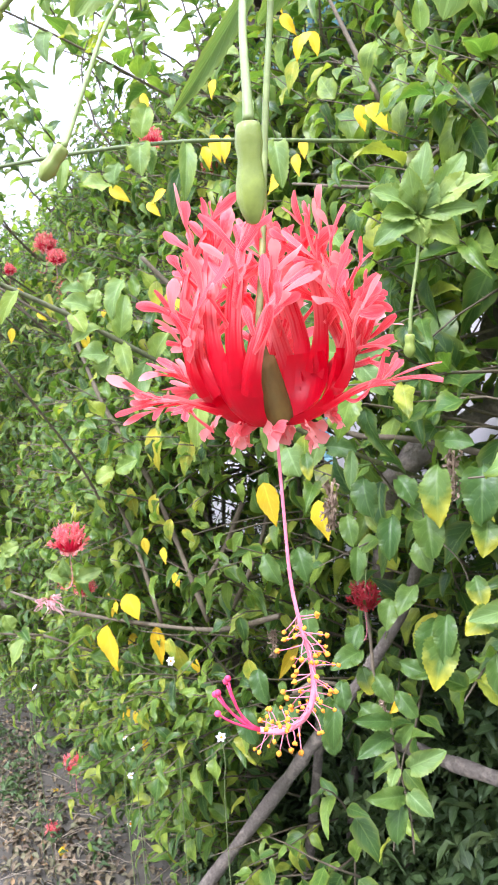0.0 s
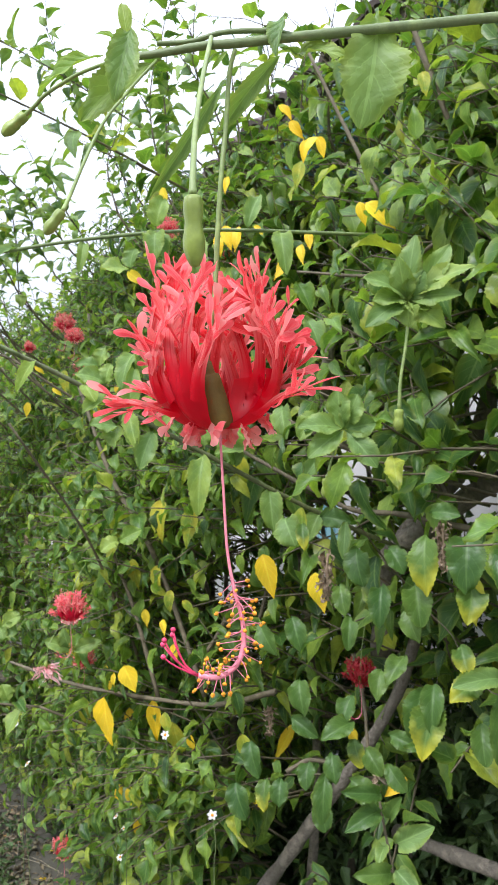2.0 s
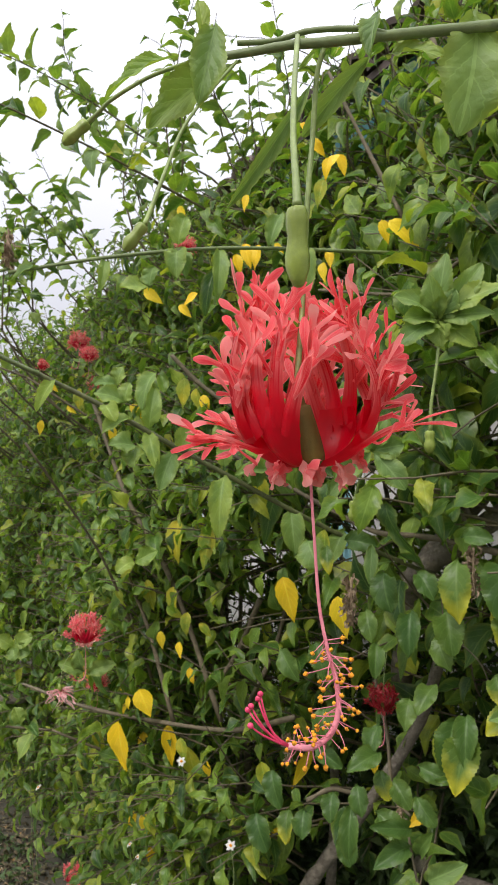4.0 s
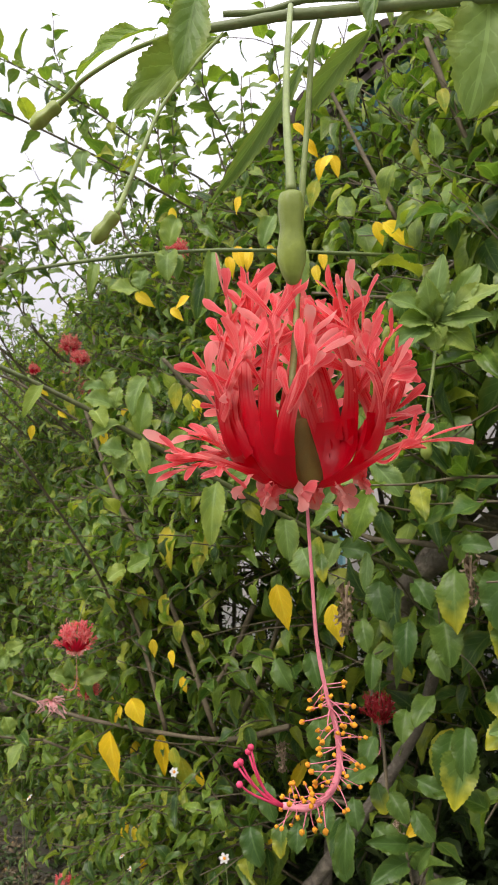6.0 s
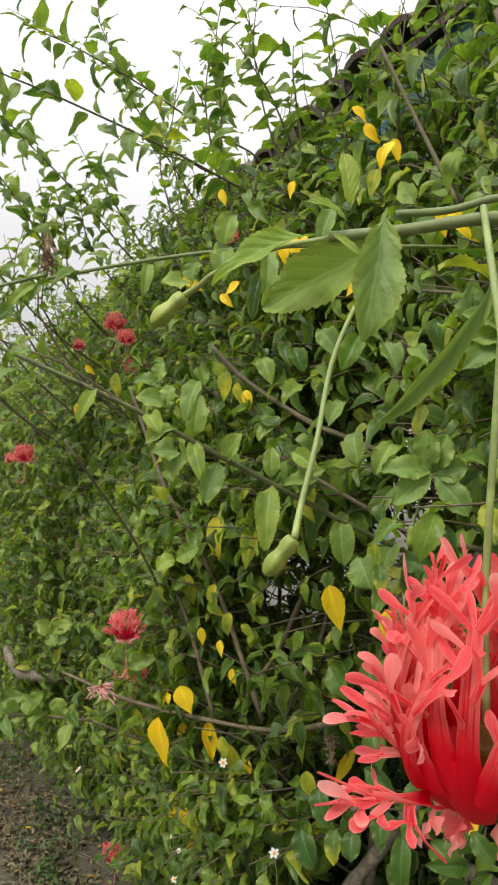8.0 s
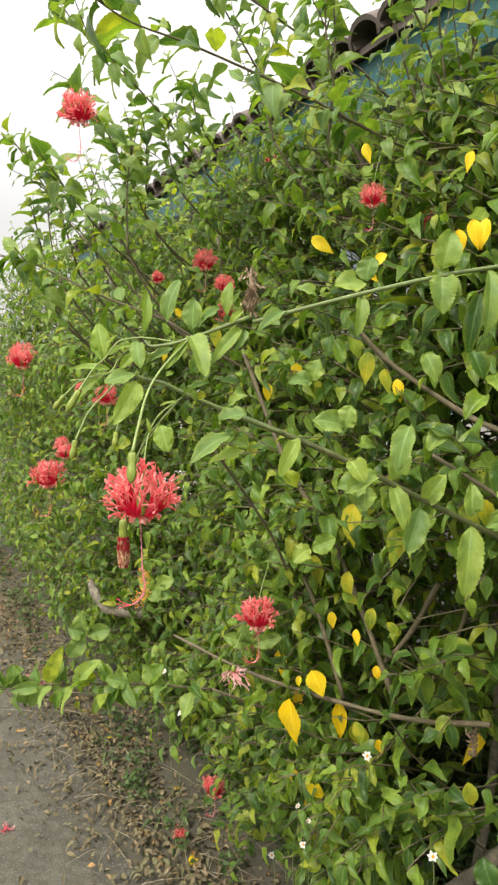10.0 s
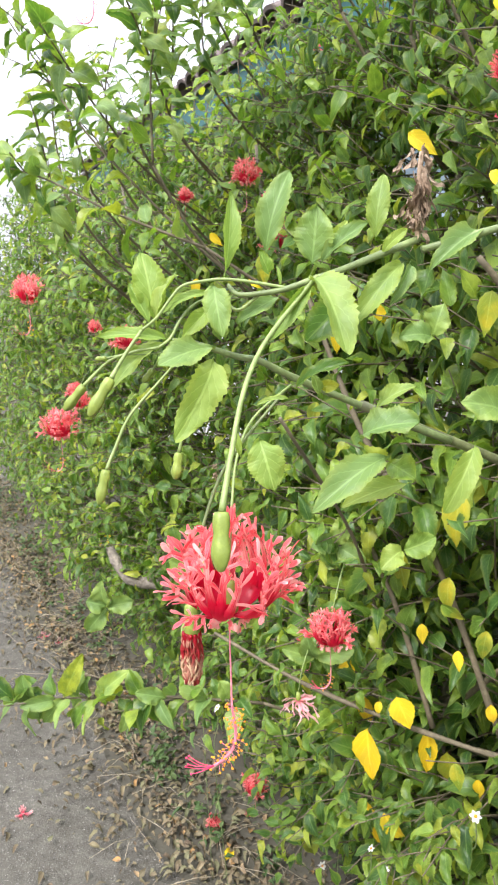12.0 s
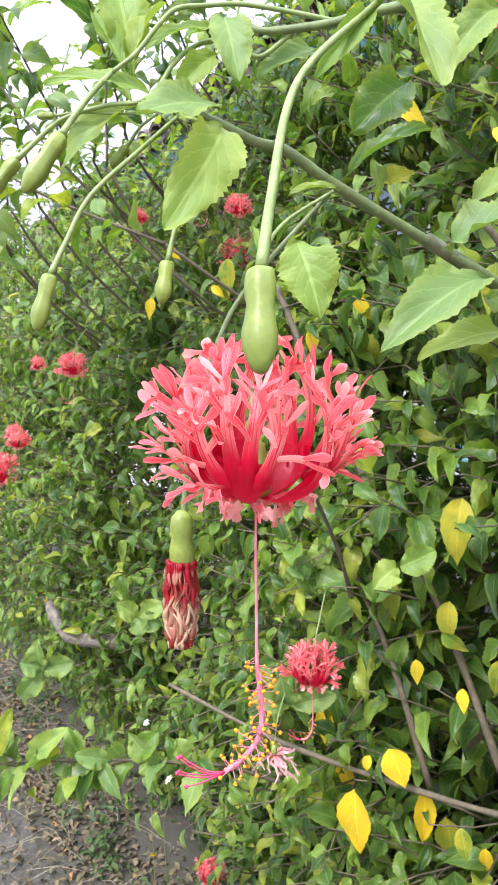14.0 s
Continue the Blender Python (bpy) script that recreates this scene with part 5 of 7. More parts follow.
# ---- leafy branches in front of the hedge ----
def big_leaf(parent, base, tip, width, curl, fold, mat, face):
    a, b = Vector(base), Vector(tip)
    length = (b - a).length
    seed = int(1e5 * (abs(base[0]) + base[2])) % 9973
    rng = random.Random(seed)
    ratio = width / length
    v, f, u = toothed_leaf(seed, ratio, fold * 1.3 + 0.1, curl * 1.4 + rng.uniform(0.15, 0.75))
    me = grid_mesh("leaf", v, f, u, (mat,))
    ob = child("leaf", me, parent, "toothed lime green young leaf" if mat is LIME_LEAF else "")
    ob.matrix_basis = leaf_frame(a, b - a, face, length)
    return ob


def flower_bud(parent, stalk, base, tip, width):
    """A bud: a stalk, a swollen joint, and a ribbed body that narrows to its tip."""
    bud = child("bud", None, parent, "green ribbed flower bud")
    path = smooth_path(list(stalk) + [base], 6)
    r = width * 0.17
    v, f, u = tube_data(path, [r * (0.8 + 0.35 * (i / (len(path) - 1)) ** 3) for i in range(len(path))], 9)
    child("stalk", grid_mesh("stalk", v, f, u, (PEDUNCLE,)), bud)
    profile = [(0.0, 0.2), (0.02, 0.36), (0.08, 0.42), (0.22, 0.45), (0.36, 0.38), (0.48, 0.42), (0.62, 0.50), (0.76, 0.48), (0.9, 0.33), (0.98, 0.2), (1.0, 0.08)]
    a, b = Vector(base), Vector(tip)
    v, f, u = tube_data([a.lerp(b, s) for s, _ in profile], [k * width for _, k in profile], 20)
    axis = (b - a).normalized()
    for i, q in enumerate(v):
        on = a + axis * (q - a).dot(axis)
        v[i] = on + (q - on) * (1.09 if i % 4 == 0 else 0.97)
    child("calyx", grid_mesh("calyx", v, f, u, (BUD_GREEN,)), bud)


branch_one = root("hibiscus_branch", (0, 0, 0), "thin green hibiscus branch with toothed leaves and hanging buds", "branch")
rod("stem", branch_one, [(0.1291, 0.1593, 1.4046), (0.0798, 0.1496, 1.3943), (0.0361, 0.1419, 1.3857), (0.0189, 0.1399, 1.3829), (0.0088, 0.1389, 1.3813), (0.0022, 0.1389, 1.3809), (-0.0089, 0.1399, 1.3797), (-0.0202, 0.1418, 1.3794)], (.0014, .0009), STEM_MAT)
rod("twig", branch_one, [(0.0234, 0.1399, 1.3838), (0.0178, 0.1397, 1.3849), (0.0067, 0.1396, 1.3846), (-0.0011, 0.1407, 1.3831), (-0.0095, 0.1406, 1.3826)], (.0007, .0006), STEM_MAT)
big_leaf(branch_one, (-0.0223, 0.1398, 1.3793), (-0.0399, 0.1462, 1.3726), 0.0057, 0.20, 0.35, LIME_LEAF, (0.3, -0.8, 0.5))
big_leaf(branch_one, (-0.0132, 0.1259, 1.3779), (-0.0167, 0.1236, 1.3589), 0.0079, 0.10, 0.40, YOUNG_LEAF, (0.3, -1, 0.1))
big_leaf(branch_one, (-0.0087, 0.1400, 1.3783), (-0.0316, 0.1565, 1.3714), 0.0103, 0.25, 0.25, YOUNG_LEAF, (-0.3, -0.9, -0.1))
big_leaf(branch_one, (-0.0104, 0.1477, 1.3814), (-0.0300, 0.1604, 1.3726), 0.0073, 0.20, 0.30, LIME_LEAF, (0.2, -0.9, 0.3))
big_leaf(branch_one, (0.0075, 0.1406, 1.3744), (-0.0128, 0.1508, 1.3484), 0.0044, 0.35, 0.50, YOUNG_LEAF, (0.6, -0.8, 0.2))
big_leaf(branch_one, (0.0217, 0.1449, 1.3831), (0.0055, 0.1542, 1.3676), 0.0056, 0.20, 0.45, YOUNG_LEAF, (0.4, -0.9, 0.1))
big_leaf(branch_one, (0.0238, 0.1441, 1.3813), (0.0357, 0.1405, 1.3786), 0.0074, 0.30, 0.25, YOUNG_LEAF, (0, -0.8, 0.5))
big_leaf(branch_one, (0.0450, 0.1472, 1.3943), (0.0401, 0.1479, 1.3640), 0.0175, 0.15, 0.20, YOUNG_LEAF, (0.1, -1, 0.1))
big_leaf(branch_one, (0.0078, 0.1381, 1.3791), (0.0038, 0.1385, 1.3743), 0.0014, 0.20, 0.40, LIME_LEAF, (0.3, -0.9, 0.2))
big_leaf(branch_one, (0.0222, 0.1412, 1.3903), (0.0196, 0.1384, 1.3775), 0.0053, 0.30, 0.50, YOUNG_LEAF, (-0.6, -0.8, 0.2))
big_leaf(branch_one, (-0.0176, 0.1396, 1.3813), (-0.0242, 0.1393, 1.3844), 0.0022, 0.20, 0.40, LIME_LEAF, (0.2, -0.7, 0.6))
big_leaf(branch_one, (-0.0169, 0.1414, 1.3839), (-0.0181, 0.1405, 1.3929), 0.0038, 0.20, 0.30, LIME_LEAF, (0.3, -0.9, 0.3))
big_leaf(branch_one, (-0.0201, 0.1398, 1.3795), (-0.0155, 0.1382, 1.3753), 0.0015, 0.20, 0.30, LIME_LEAF, (0, -0.9, 0.3))
flower_bud(branch_one, [(-0.0095, 0.1400, 1.3781), (-0.0158, 0.1359, 1.3680), (-0.0203, 0.1298, 1.3574), (-0.0228, 0.1228, 1.3455), (-0.0249, 0.1196, 1.3371)], (-0.0259, 0.1170, 1.3324), (-0.0297, 0.1174, 1.3276), 0.0026)
flower_bud(branch_one, [(-0.0202, 0.1418, 1.3792), (-0.0303, 0.1477, 1.3792), (-0.0397, 0.1528, 1.3769), (-0.0432, 0.1550, 1.3750)], (-0.0463, 0.1571, 1.3736), (-0.0525, 0.1575, 1.3684), 0.0034)
flower_bud(branch_one, [(0.0038, 0.1387, 1.3828), (0.0024, 0.1254, 1.3640), (0.0017, 0.1158, 1.3484), (0.0018, 0.1089, 1.3365)], (0.0019, 0.1073, 1.3316), (0.0021, 0.1096, 1.3180), 0.0043)
# where the branch goes on, out of the shrub
rod("stem", branch_one, [(0.62, 0.95, 1.38), (0.50, 0.62, 1.47), (0.30, 0.33, 1.47), (0.1276, 0.1687, 1.4185)], (0.005, 0.0014), STEM_MAT)

branch_two = root("hibiscus_branch", (0, 0, 0), "arching green hibiscus branch with lime leaves and hanging buds", "branch")
rod("stem", branch_two, [(0.6494, 1.2337, 1.6881), (0.3691, 1.1248, 1.6631), (0.1094, 1.0078, 1.6357), (-0.0200, 0.9442, 1.6190), (-0.1106, 0.9045, 1.6030), (-0.2070, 0.8641, 1.5793), (-0.2989, 0.8340, 1.5542)], (.0028, .0021), STEM_MAT)
rod("stem", branch_two, [(-0.3004, 0.8383, 1.5599), (-0.3398, 0.8188, 1.5442), (-0.3568, 0.8135, 1.5385), (-0.3697, 0.8105, 1.5340), (-0.3835, 0.8097, 1.5316), (-0.3948, 0.8104, 1.5313), (-0.4003, 0.8150, 1.5359)], (.002, .0011), STEM_MAT)
rod("stalk", branch_two, [(-0.3686, 0.8106, 1.5344), (-0.3868, 0.8095, 1.5374), (-0.4016, 0.8083, 1.5389), (-0.4131, 0.8069, 1.5378), (-0.4223, 0.8043, 1.5357), (-0.4278, 0.8023, 1.5303), (-0.4354, 0.7996, 1.5197), (-0.4434, 0.7984, 1.5130)], (.0009, .0008), PEDUNCLE, knots=0.02)
rod("stalk", branch_two, [(-0.3834, 0.8107, 1.5310), (-0.3947, 0.8113, 1.5231), (-0.4028, 0.8138, 1.5282), (-0.4107, 0.8127, 1.5289), (-0.4187, 0.8099, 1.5250), (-0.4248, 0.8067, 1.5177), (-0.4293, 0.8032, 1.5089), (-0.4350, 0.8004, 1.5042)], (.0009, .0008), PEDUNCLE, knots=0.02)
rod("stem", branch_two, [(0.6840, 1.2638, 1.0009), (0.4064, 1.1902, 1.1184), (0.1256, 1.0659, 1.2334), (-0.0840, 0.9686, 1.3424), (-0.2134, 0.9080, 1.4138), (-0.3279, 0.8483, 1.4679)], (.0036, .003), OLIVE_STEM)
rod("stem", branch_two, [(-0.2721, 0.8725, 1.4427), (-0.3176, 0.8530, 1.4628), (-0.3642, 0.8337, 1.4843), (-0.3845, 0.8246, 1.4952), (-0.3961, 0.8217, 1.4977), (-0.4082, 0.8159, 1.5020), (-0.4200, 0.8122, 1.5061), (-0.4293, 0.8081, 1.5075)], (.0024, .0013), STEM_MAT)
big_leaf(branch_two, (-0.4389, 0.8091, 1.5161), (-0.4470, 0.8162, 1.5528), 0.0185, 0.15, 0.25, LIME_LEAF, (0.3, -1, 0.1))
big_leaf(branch_two, (-0.4394, 0.8048, 1.5147), (-0.4522, 0.8097, 1.5367), 0.0088, 0.20, 0.45, LIME_LEAF, (0.5, -0.9, 0.1))
big_leaf(branch_two, (-0.4372, 0.8070, 1.5151), (-0.4269, 0.8131, 1.5413), 0.0085, 0.25, 0.55, LIME_LEAF, (-0.6, -0.8, 0.1))
big_leaf(branch_two, (-0.4290, 0.8060, 1.5073), (-0.4663, 0.7993, 1.5095), 0.0090, 0.30, 0.30, LIME_LEAF, (0.1, -0.75, 0.65))
big_leaf(branch_two, (-0.4085, 0.8121, 1.5317), (-0.4333, 0.8040, 1.5220), 0.0075, 0.25, 0.30, LIME_LEAF, (0.1, -0.7, 0.7))
big_leaf(branch_two, (-0.4060, 0.8082, 1.5043), (-0.4329, 0.7861, 1.4961), 0.0165, 0.35, 0.15, YOUNG_LEAF, (0.15, -0.75, 0.6))
big_leaf(branch_two, (-0.4328, 0.8099, 1.5065), (-0.4606, 0.7995, 1.4818), 0.0130, 0.20, 0.30, YOUNG_LEAF, (-0.3, -0.8, 0.5))
big_leaf(branch_two, (-0.4073, 0.8074, 1.4992), (-0.4234, 0.7790, 1.4597), 0.0215, 0.80, 0.20, LIME_LEAF, (0.6, -0.8, 0.25))
big_leaf(branch_two, (-0.4077, 0.8129, 1.5366), (-0.4010, 0.7970, 1.5100), 0.0150, 0.45, 0.20, YOUNG_LEAF, (0.1, -0.9, 0.35))
big_leaf(branch_two, (-0.4029, 0.8195, 1.5396), (-0.4004, 0.8260, 1.5839), 0.0105, 0.30, 0.50, LIME_LEAF, (0.5, -0.9, 0.1))
big_leaf(branch_two, (-0.3818, 0.8255, 1.5492), (-0.3695, 0.8324, 1.5946), 0.0173, 0.20, 0.30, YOUNG_LEAF, (-0.2, -1, 0.2))
big_leaf(branch_two, (-0.3791, 0.8223, 1.5408), (-0.3842, 0.8199, 1.5530), 0.0075, 0.30, 0.60, LIME_LEAF, (0.3, -0.9, 0.2))
big_leaf(branch_two, (-0.3573, 0.8255, 1.5446), (-0.3547, 0.8261, 1.5765), 0.0221, 0.10, 0.15, YOUNG_LEAF, (-0.1, -1, 0.2))
big_leaf(branch_two, (-0.3525, 0.8239, 1.5467), (-0.3286, 0.8193, 1.5667), 0.0113, 0.30, 0.35, YOUNG_LEAF, (-0.1, -0.7, 0.6))
big_leaf(branch_two, (-0.3503, 0.8269, 1.5530), (-0.3388, 0.8275, 1.5691), 0.0071, 0.20, 0.50, LIME_LEAF, (0.2, -0.9, 0.3))
big_leaf(branch_two, (-0.3574, 0.8085, 1.5390), (-0.3385, 0.7818, 1.5040), 0.0225, 0.75, 0.55, YOUNG_LEAF, (0.35, -0.6, 0.8))
big_leaf(branch_two, (-0.3563, 0.8084, 1.5386), (-0.3769, 0.7915, 1.5091), 0.0095, 0.40, 0.50, LIME_LEAF, (0.4, -0.7, 0.4))
big_leaf(branch_two, (-0.3369, 0.8457, 1.5274), (-0.3596, 0.8358, 1.5051), 0.0222, 0.20, 0.25, HEDGE_LEAF, (0.1, -0.9, 0.3))
big_leaf(branch_two, (-0.3647, 0.8081, 1.4823), (-0.3366, 0.8029, 1.4969), 0.0102, 0.30, 0.45, HEDGE_LEAF, (-0.1, -0.6, 0.8))
big_leaf(branch_two, (-0.3514, 0.8139, 1.4776), (-0.3553, 0.8135, 1.4900), 0.0062, 0.20, 0.40, YOUNG_LEAF, (0.2, -0.9, 0.2))
big_leaf(branch_two, (-0.3514, 0.8145, 1.4824), (-0.3411, 0.8111, 1.4844), 0.0075, 0.20, 0.30, TURNING_LEAF, (0.2, -0.9, 0.2))
big_leaf(branch_two, (-0.3235, 0.8324, 1.5585), (-0.3201, 0.8355, 1.5927), 0.0130, 0.20, 0.30, YOUNG_LEAF, (-0.1, -1, 0.1))
big_leaf(branch_two, (-0.3205, 0.8274, 1.5515), (-0.3076, 0.8256, 1.5643), 0.0075, 0.20, 0.40, LIME_LEAF, (0.1, -0.8, 0.5))
big_leaf(branch_two, (-0.3078, 0.8313, 1.5480), (-0.3349, 0.8138, 1.5159), 0.0146, 0.40, 0.40, YOUNG_LEAF, (0.2, -0.8, 0.4))
big_leaf(branch_two, (-0.3051, 0.8314, 1.5480), (-0.3158, 0.8218, 1.5256), 0.0085, 0.40, 0.50, YOUNG_LEAF, (0.5, -0.8, 0.1))
big_leaf(branch_two, (-0.3821, 0.7922, 1.4594), (-0.3733, 0.7846, 1.4331), 0.0202, 0.30, 0.15, LIME_LEAF, (0.1, -1, 0.1))
big_leaf(branch_two, (-0.3141, 0.8044, 1.4480), (-0.3537, 0.7835, 1.4224), 0.0194, 0.40, 0.30, YOUNG_LEAF, (0.1, -0.6, 0.8))
big_leaf(branch_two, (-0.3302, 0.8035, 1.4582), (-0.3011, 0.7936, 1.4680), 0.0211, 0.40, 0.30, YOUNG_LEAF, (-0.1, -0.6, 0.8))
big_leaf(branch_two, (-0.3221, 0.8117, 1.4712), (-0.3018, 0.8081, 1.4848), 0.0104, 0.30, 0.40, YOUNG_LEAF, (-0.1, -0.7, 0.7))
big_leaf(branch_two, (-0.3142, 0.8118, 1.4429), (-0.3005, 0.8031, 1.4364), 0.0162, 0.30, 0.25, HEDGE_LEAF, (0, -0.8, 0.5))
big_leaf(branch_two, (-0.3012, 0.8164, 1.4305), (-0.3385, 0.8018, 1.4201), 0.0129, 0.30, 0.30, LIME_LEAF, (0, -0.7, 0.7))
big_leaf(branch_two, (-0.3727, 0.8230, 1.5304), (-0.3955, 0.8123, 1.5163), 0.0105, 0.20, 0.30, YOUNG_LEAF, (-0.1, -0.8, 0.5))
big_leaf(branch_two, (-0.4092, 0.8131, 1.5247), (-0.4237, 0.8065, 1.5095), 0.0105, 0.30, 0.40, LIME_LEAF, (0.4, -0.8, 0.4))
big_leaf(branch_two, (-0.3777, 0.7987, 1.5029), (-0.3689, 0.7953, 1.5064), 0.0058, 0.20, 0.40, LIME_LEAF, (0, -0.8, 0.5))
big_leaf(branch_two, (-0.3734, 0.8195, 1.5342), (-0.3753, 0.8211, 1.5459), 0.0026, 0.20, 0.60, LIME_LEAF, (0.3, -0.9, 0.2))
big_leaf(branch_two, (-0.4033, 0.8062, 1.4898), (-0.4220, 0.7996, 1.4829), 0.0055, 0.20, 0.40, LIME_LEAF, (0, -0.7, 0.7))
big_leaf(branch_two, (-0.3919, 0.7953, 1.4476), (-0.3959, 0.7956, 1.4642), 0.0042, 0.20, 0.50, LIME_LEAF, (0.3, -0.9, 0.2))
big_leaf(branch_two, (-0.3666, 0.8053, 1.4774), (-0.3838, 0.8005, 1.4749), 0.0043, 0.20, 0.50, YOUNG_LEAF, (0, -0.6, 0.8))
big_leaf(branch_two, (-0.2655, 0.8477, 1.5645), (-0.2940, 0.8341, 1.5433), 0.0159, 0.70, 0.50, YOUNG_LEAF, (0, -0.7, 0.7))
big_leaf(branch_two, (-0.1961, 0.8753, 1.5828), (-0.1985, 0.8636, 1.5406), 0.0155, 0.70, 0.50, YOUNG_LEAF, (0.3, -0.9, 0.2))
big_leaf(branch_two, (-0.1106, 0.9045, 1.6030), (-0.1105, 0.8932, 1.5644), 0.0305, 0.70, 0.50, YOUNG_LEAF, (0, -0.9, 0.4))
big_leaf(branch_two, (-0.1106, 0.9047, 1.6080), (-0.1017, 0.9069, 1.6469), 0.0307, 0.70, 0.50, YOUNG_LEAF, (0, -0.9, 0.4))
big_leaf(branch_two, (-0.2373, 0.8610, 1.5781), (-0.2597, 0.8591, 1.5872), 0.0138, 0.70, 0.50, YOUNG_LEAF, (0, -0.7, 0.7))
big_leaf(branch_two, (-0.0595, 0.9300, 1.6132), (-0.0629, 0.9170, 1.5373), 0.0240, 0.70, 0.50, YOUNG_LEAF, (0.3, -0.9, 0.2))
big_leaf(branch_two, (0.0482, 0.9712, 1.6255), (0.0559, 0.9598, 1.5627), 0.0313, 0.70, 0.50, YOUNG_LEAF, (0, -0.9, 0.3))
big_leaf(branch_two, (0.0039, 0.9567, 1.6222), (0.0208, 0.9702, 1.6749), 0.0248, 0.70, 0.50, YOUNG_LEAF, (0, -0.8, 0.4))
big_leaf(branch_two, (-0.2547, 0.8847, 1.4384), (-0.2735, 0.8714, 1.3971), 0.0182, 0.70, 0.50, LIME_LEAF, (0, -0.9, 0.3))
big_leaf(branch_two, (-0.2005, 0.9091, 1.4093), (-0.1853, 0.8998, 1.3874), 0.0243, 0.70, 0.50, LIME_LEAF, (0, -0.7, 0.6))
big_leaf(branch_two, (-0.1692, 0.9217, 1.3925), (-0.2040, 0.9076, 1.3741), 0.0246, 0.70, 0.50, YOUNG_LEAF, (0, -0.7, 0.6))
big_leaf(branch_two, (-0.1508, 0.9431, 1.3781), (-0.1377, 0.9227, 1.3312), 0.0234, 0.70, 0.50, YOUNG_LEAF, (0, -0.9, 0.4))
big_leaf(branch_two, (-0.1508, 0.9432, 1.3814), (-0.1435, 0.9458, 1.4356), 0.0279, 0.70, 0.50, YOUNG_LEAF, (0.2, -0.9, 0.2))
big_leaf(branch_two, (-0.0564, 0.9809, 1.3275), (-0.0632, 0.9673, 1.2446), 0.0345, 0.70, 0.50, YOUNG_LEAF, (0, -1, 0.3))
big_leaf(branch_two, (-0.0274, 1.0033, 1.3110), (0.0114, 0.9982, 1.3453), 0.0262, 0.70, 0.50, YOUNG_LEAF, (0, -0.6, 0.8))
big_leaf(branch_two, (0.0315, 1.0281, 1.2794), (0.0369, 1.0165, 1.2202), 0.0360, 0.70, 0.50, YOUNG_LEAF, (0, -0.9, 0.3))
big_leaf(branch_two, (-0.1111, 0.9564, 1.3571), (-0.0921, 0.9493, 1.3896), 0.0272, 0.70, 0.50, YOUNG_LEAF, (0, -0.8, 0.5))
big_leaf(branch_two, (-0.0564, 0.9811, 1.3344), (-0.0564, 0.9824, 1.3737), 0.0246, 0.70, 0.50, YOUNG_LEAF, (0, -0.8, 0.5))
flower_bud(branch_two, [(-0.3538, 0.8072, 1.5404), (-0.3770, 0.7769, 1.5104), (-0.3856, 0.7535, 1.4888), (-0.3897, 0.7330, 1.4603)], (-0.3917, 0.7208, 1.4415), (-0.3913, 0.7137, 1.4166), 0.0085)
flower_bud(branch_two, [(-0.4350, 0.8004, 1.5042), (-0.4459, 0.7988, 1.5026), (-0.4594, 0.7978, 1.4982), (-0.4673, 0.7967, 1.4915)], (-0.4743, 0.7954, 1.4844), (-0.4851, 0.7943, 1.4713), 0.0056)
flower_bud(branch_two, [(-0.4434, 0.7984, 1.5130), (-0.4479, 0.7932, 1.5057), (-0.4536, 0.7886, 1.4959)], (-0.4567, 0.7856, 1.4897), (-0.4675, 0.7805, 1.4708), 0.0067)
flower_bud(branch_two, [(-0.4225, 0.8053, 1.5011), (-0.4331, 0.7961, 1.4882), (-0.4474, 0.7851, 1.4710), (-0.4543, 0.7785, 1.4545)], (-0.4576, 0.7739, 1.4448), (-0.4611, 0.7703, 1.4275), 0.0056)
flower_bud(branch_two, [(-0.4159, 0.7991, 1.4823), (-0.4207, 0.7930, 1.4644)], (-0.4232, 0.7891, 1.4511), (-0.4248, 0.7862, 1.4373), 0.0055)
flower_bud(branch_two, [(-0.4295, 0.8095, 1.5037), (-0.4355, 0.8087, 1.4988), (-0.4389, 0.8078, 1.4936)], (-0.4402, 0.8075, 1.4919), (-0.4453, 0.8064, 1.4850), 0.0040)
flower_bud(branch_two, [(-0.4287, 0.8033, 1.5022), (-0.4410, 0.8007, 1.5007), (-0.4543, 0.7983, 1.5003)], (-0.4623, 0.7969, 1.4988), (-0.4677, 0.7956, 1.4984), 0.0026)
big_leaf(branch_two, (-0.1360, 0.9069, 1.4508), (-0.1511, 0.8916, 1.4005), 0.0271, 0.50, 0.40, YOUNG_LEAF, (-0.2993, -0.9, 0.45))
big_leaf(branch_two, (-0.1189, 0.9455, 1.3560), (-0.1350, 0.9301, 1.3052), 0.0306, 0.50, 0.40, YOUNG_LEAF, (0.2935, -0.9, 0.45))
big_leaf(branch_two, (-0.0318, 0.9746, 1.3682), (0.0008, 0.9649, 1.3435), 0.0255, 0.50, 0.40, LIME_LEAF, (-0.2999, -0.9, 0.45))
big_leaf(branch_two, (0.0033, 0.9869, 1.3329), (-0.0421, 0.9701, 1.3255), 0.0234, 0.50, 0.40, YOUNG_LEAF, (-0.2884, -0.9, 0.45))
big_leaf(branch_two, (-0.1139, 0.9145, 1.6100), (-0.0999, 0.9023, 1.5668), 0.0271, 0.50, 0.40, YOUNG_LEAF, (0.2619, -0.9, 0.45))
big_leaf(branch_two, (-0.0629, 0.9390, 1.5904), (-0.0774, 0.9232, 1.5241), 0.0222, 0.50, 0.40, HEDGE_LEAF, (-0.1698, -0.9, 0.45))
big_leaf(branch_two, (0.0762, 1.0426, 1.2812), (0.1026, 1.0346, 1.3225), 0.0284, 0.50, 0.40, YOUNG_LEAF, (-0.0132, -0.9, 0.45))
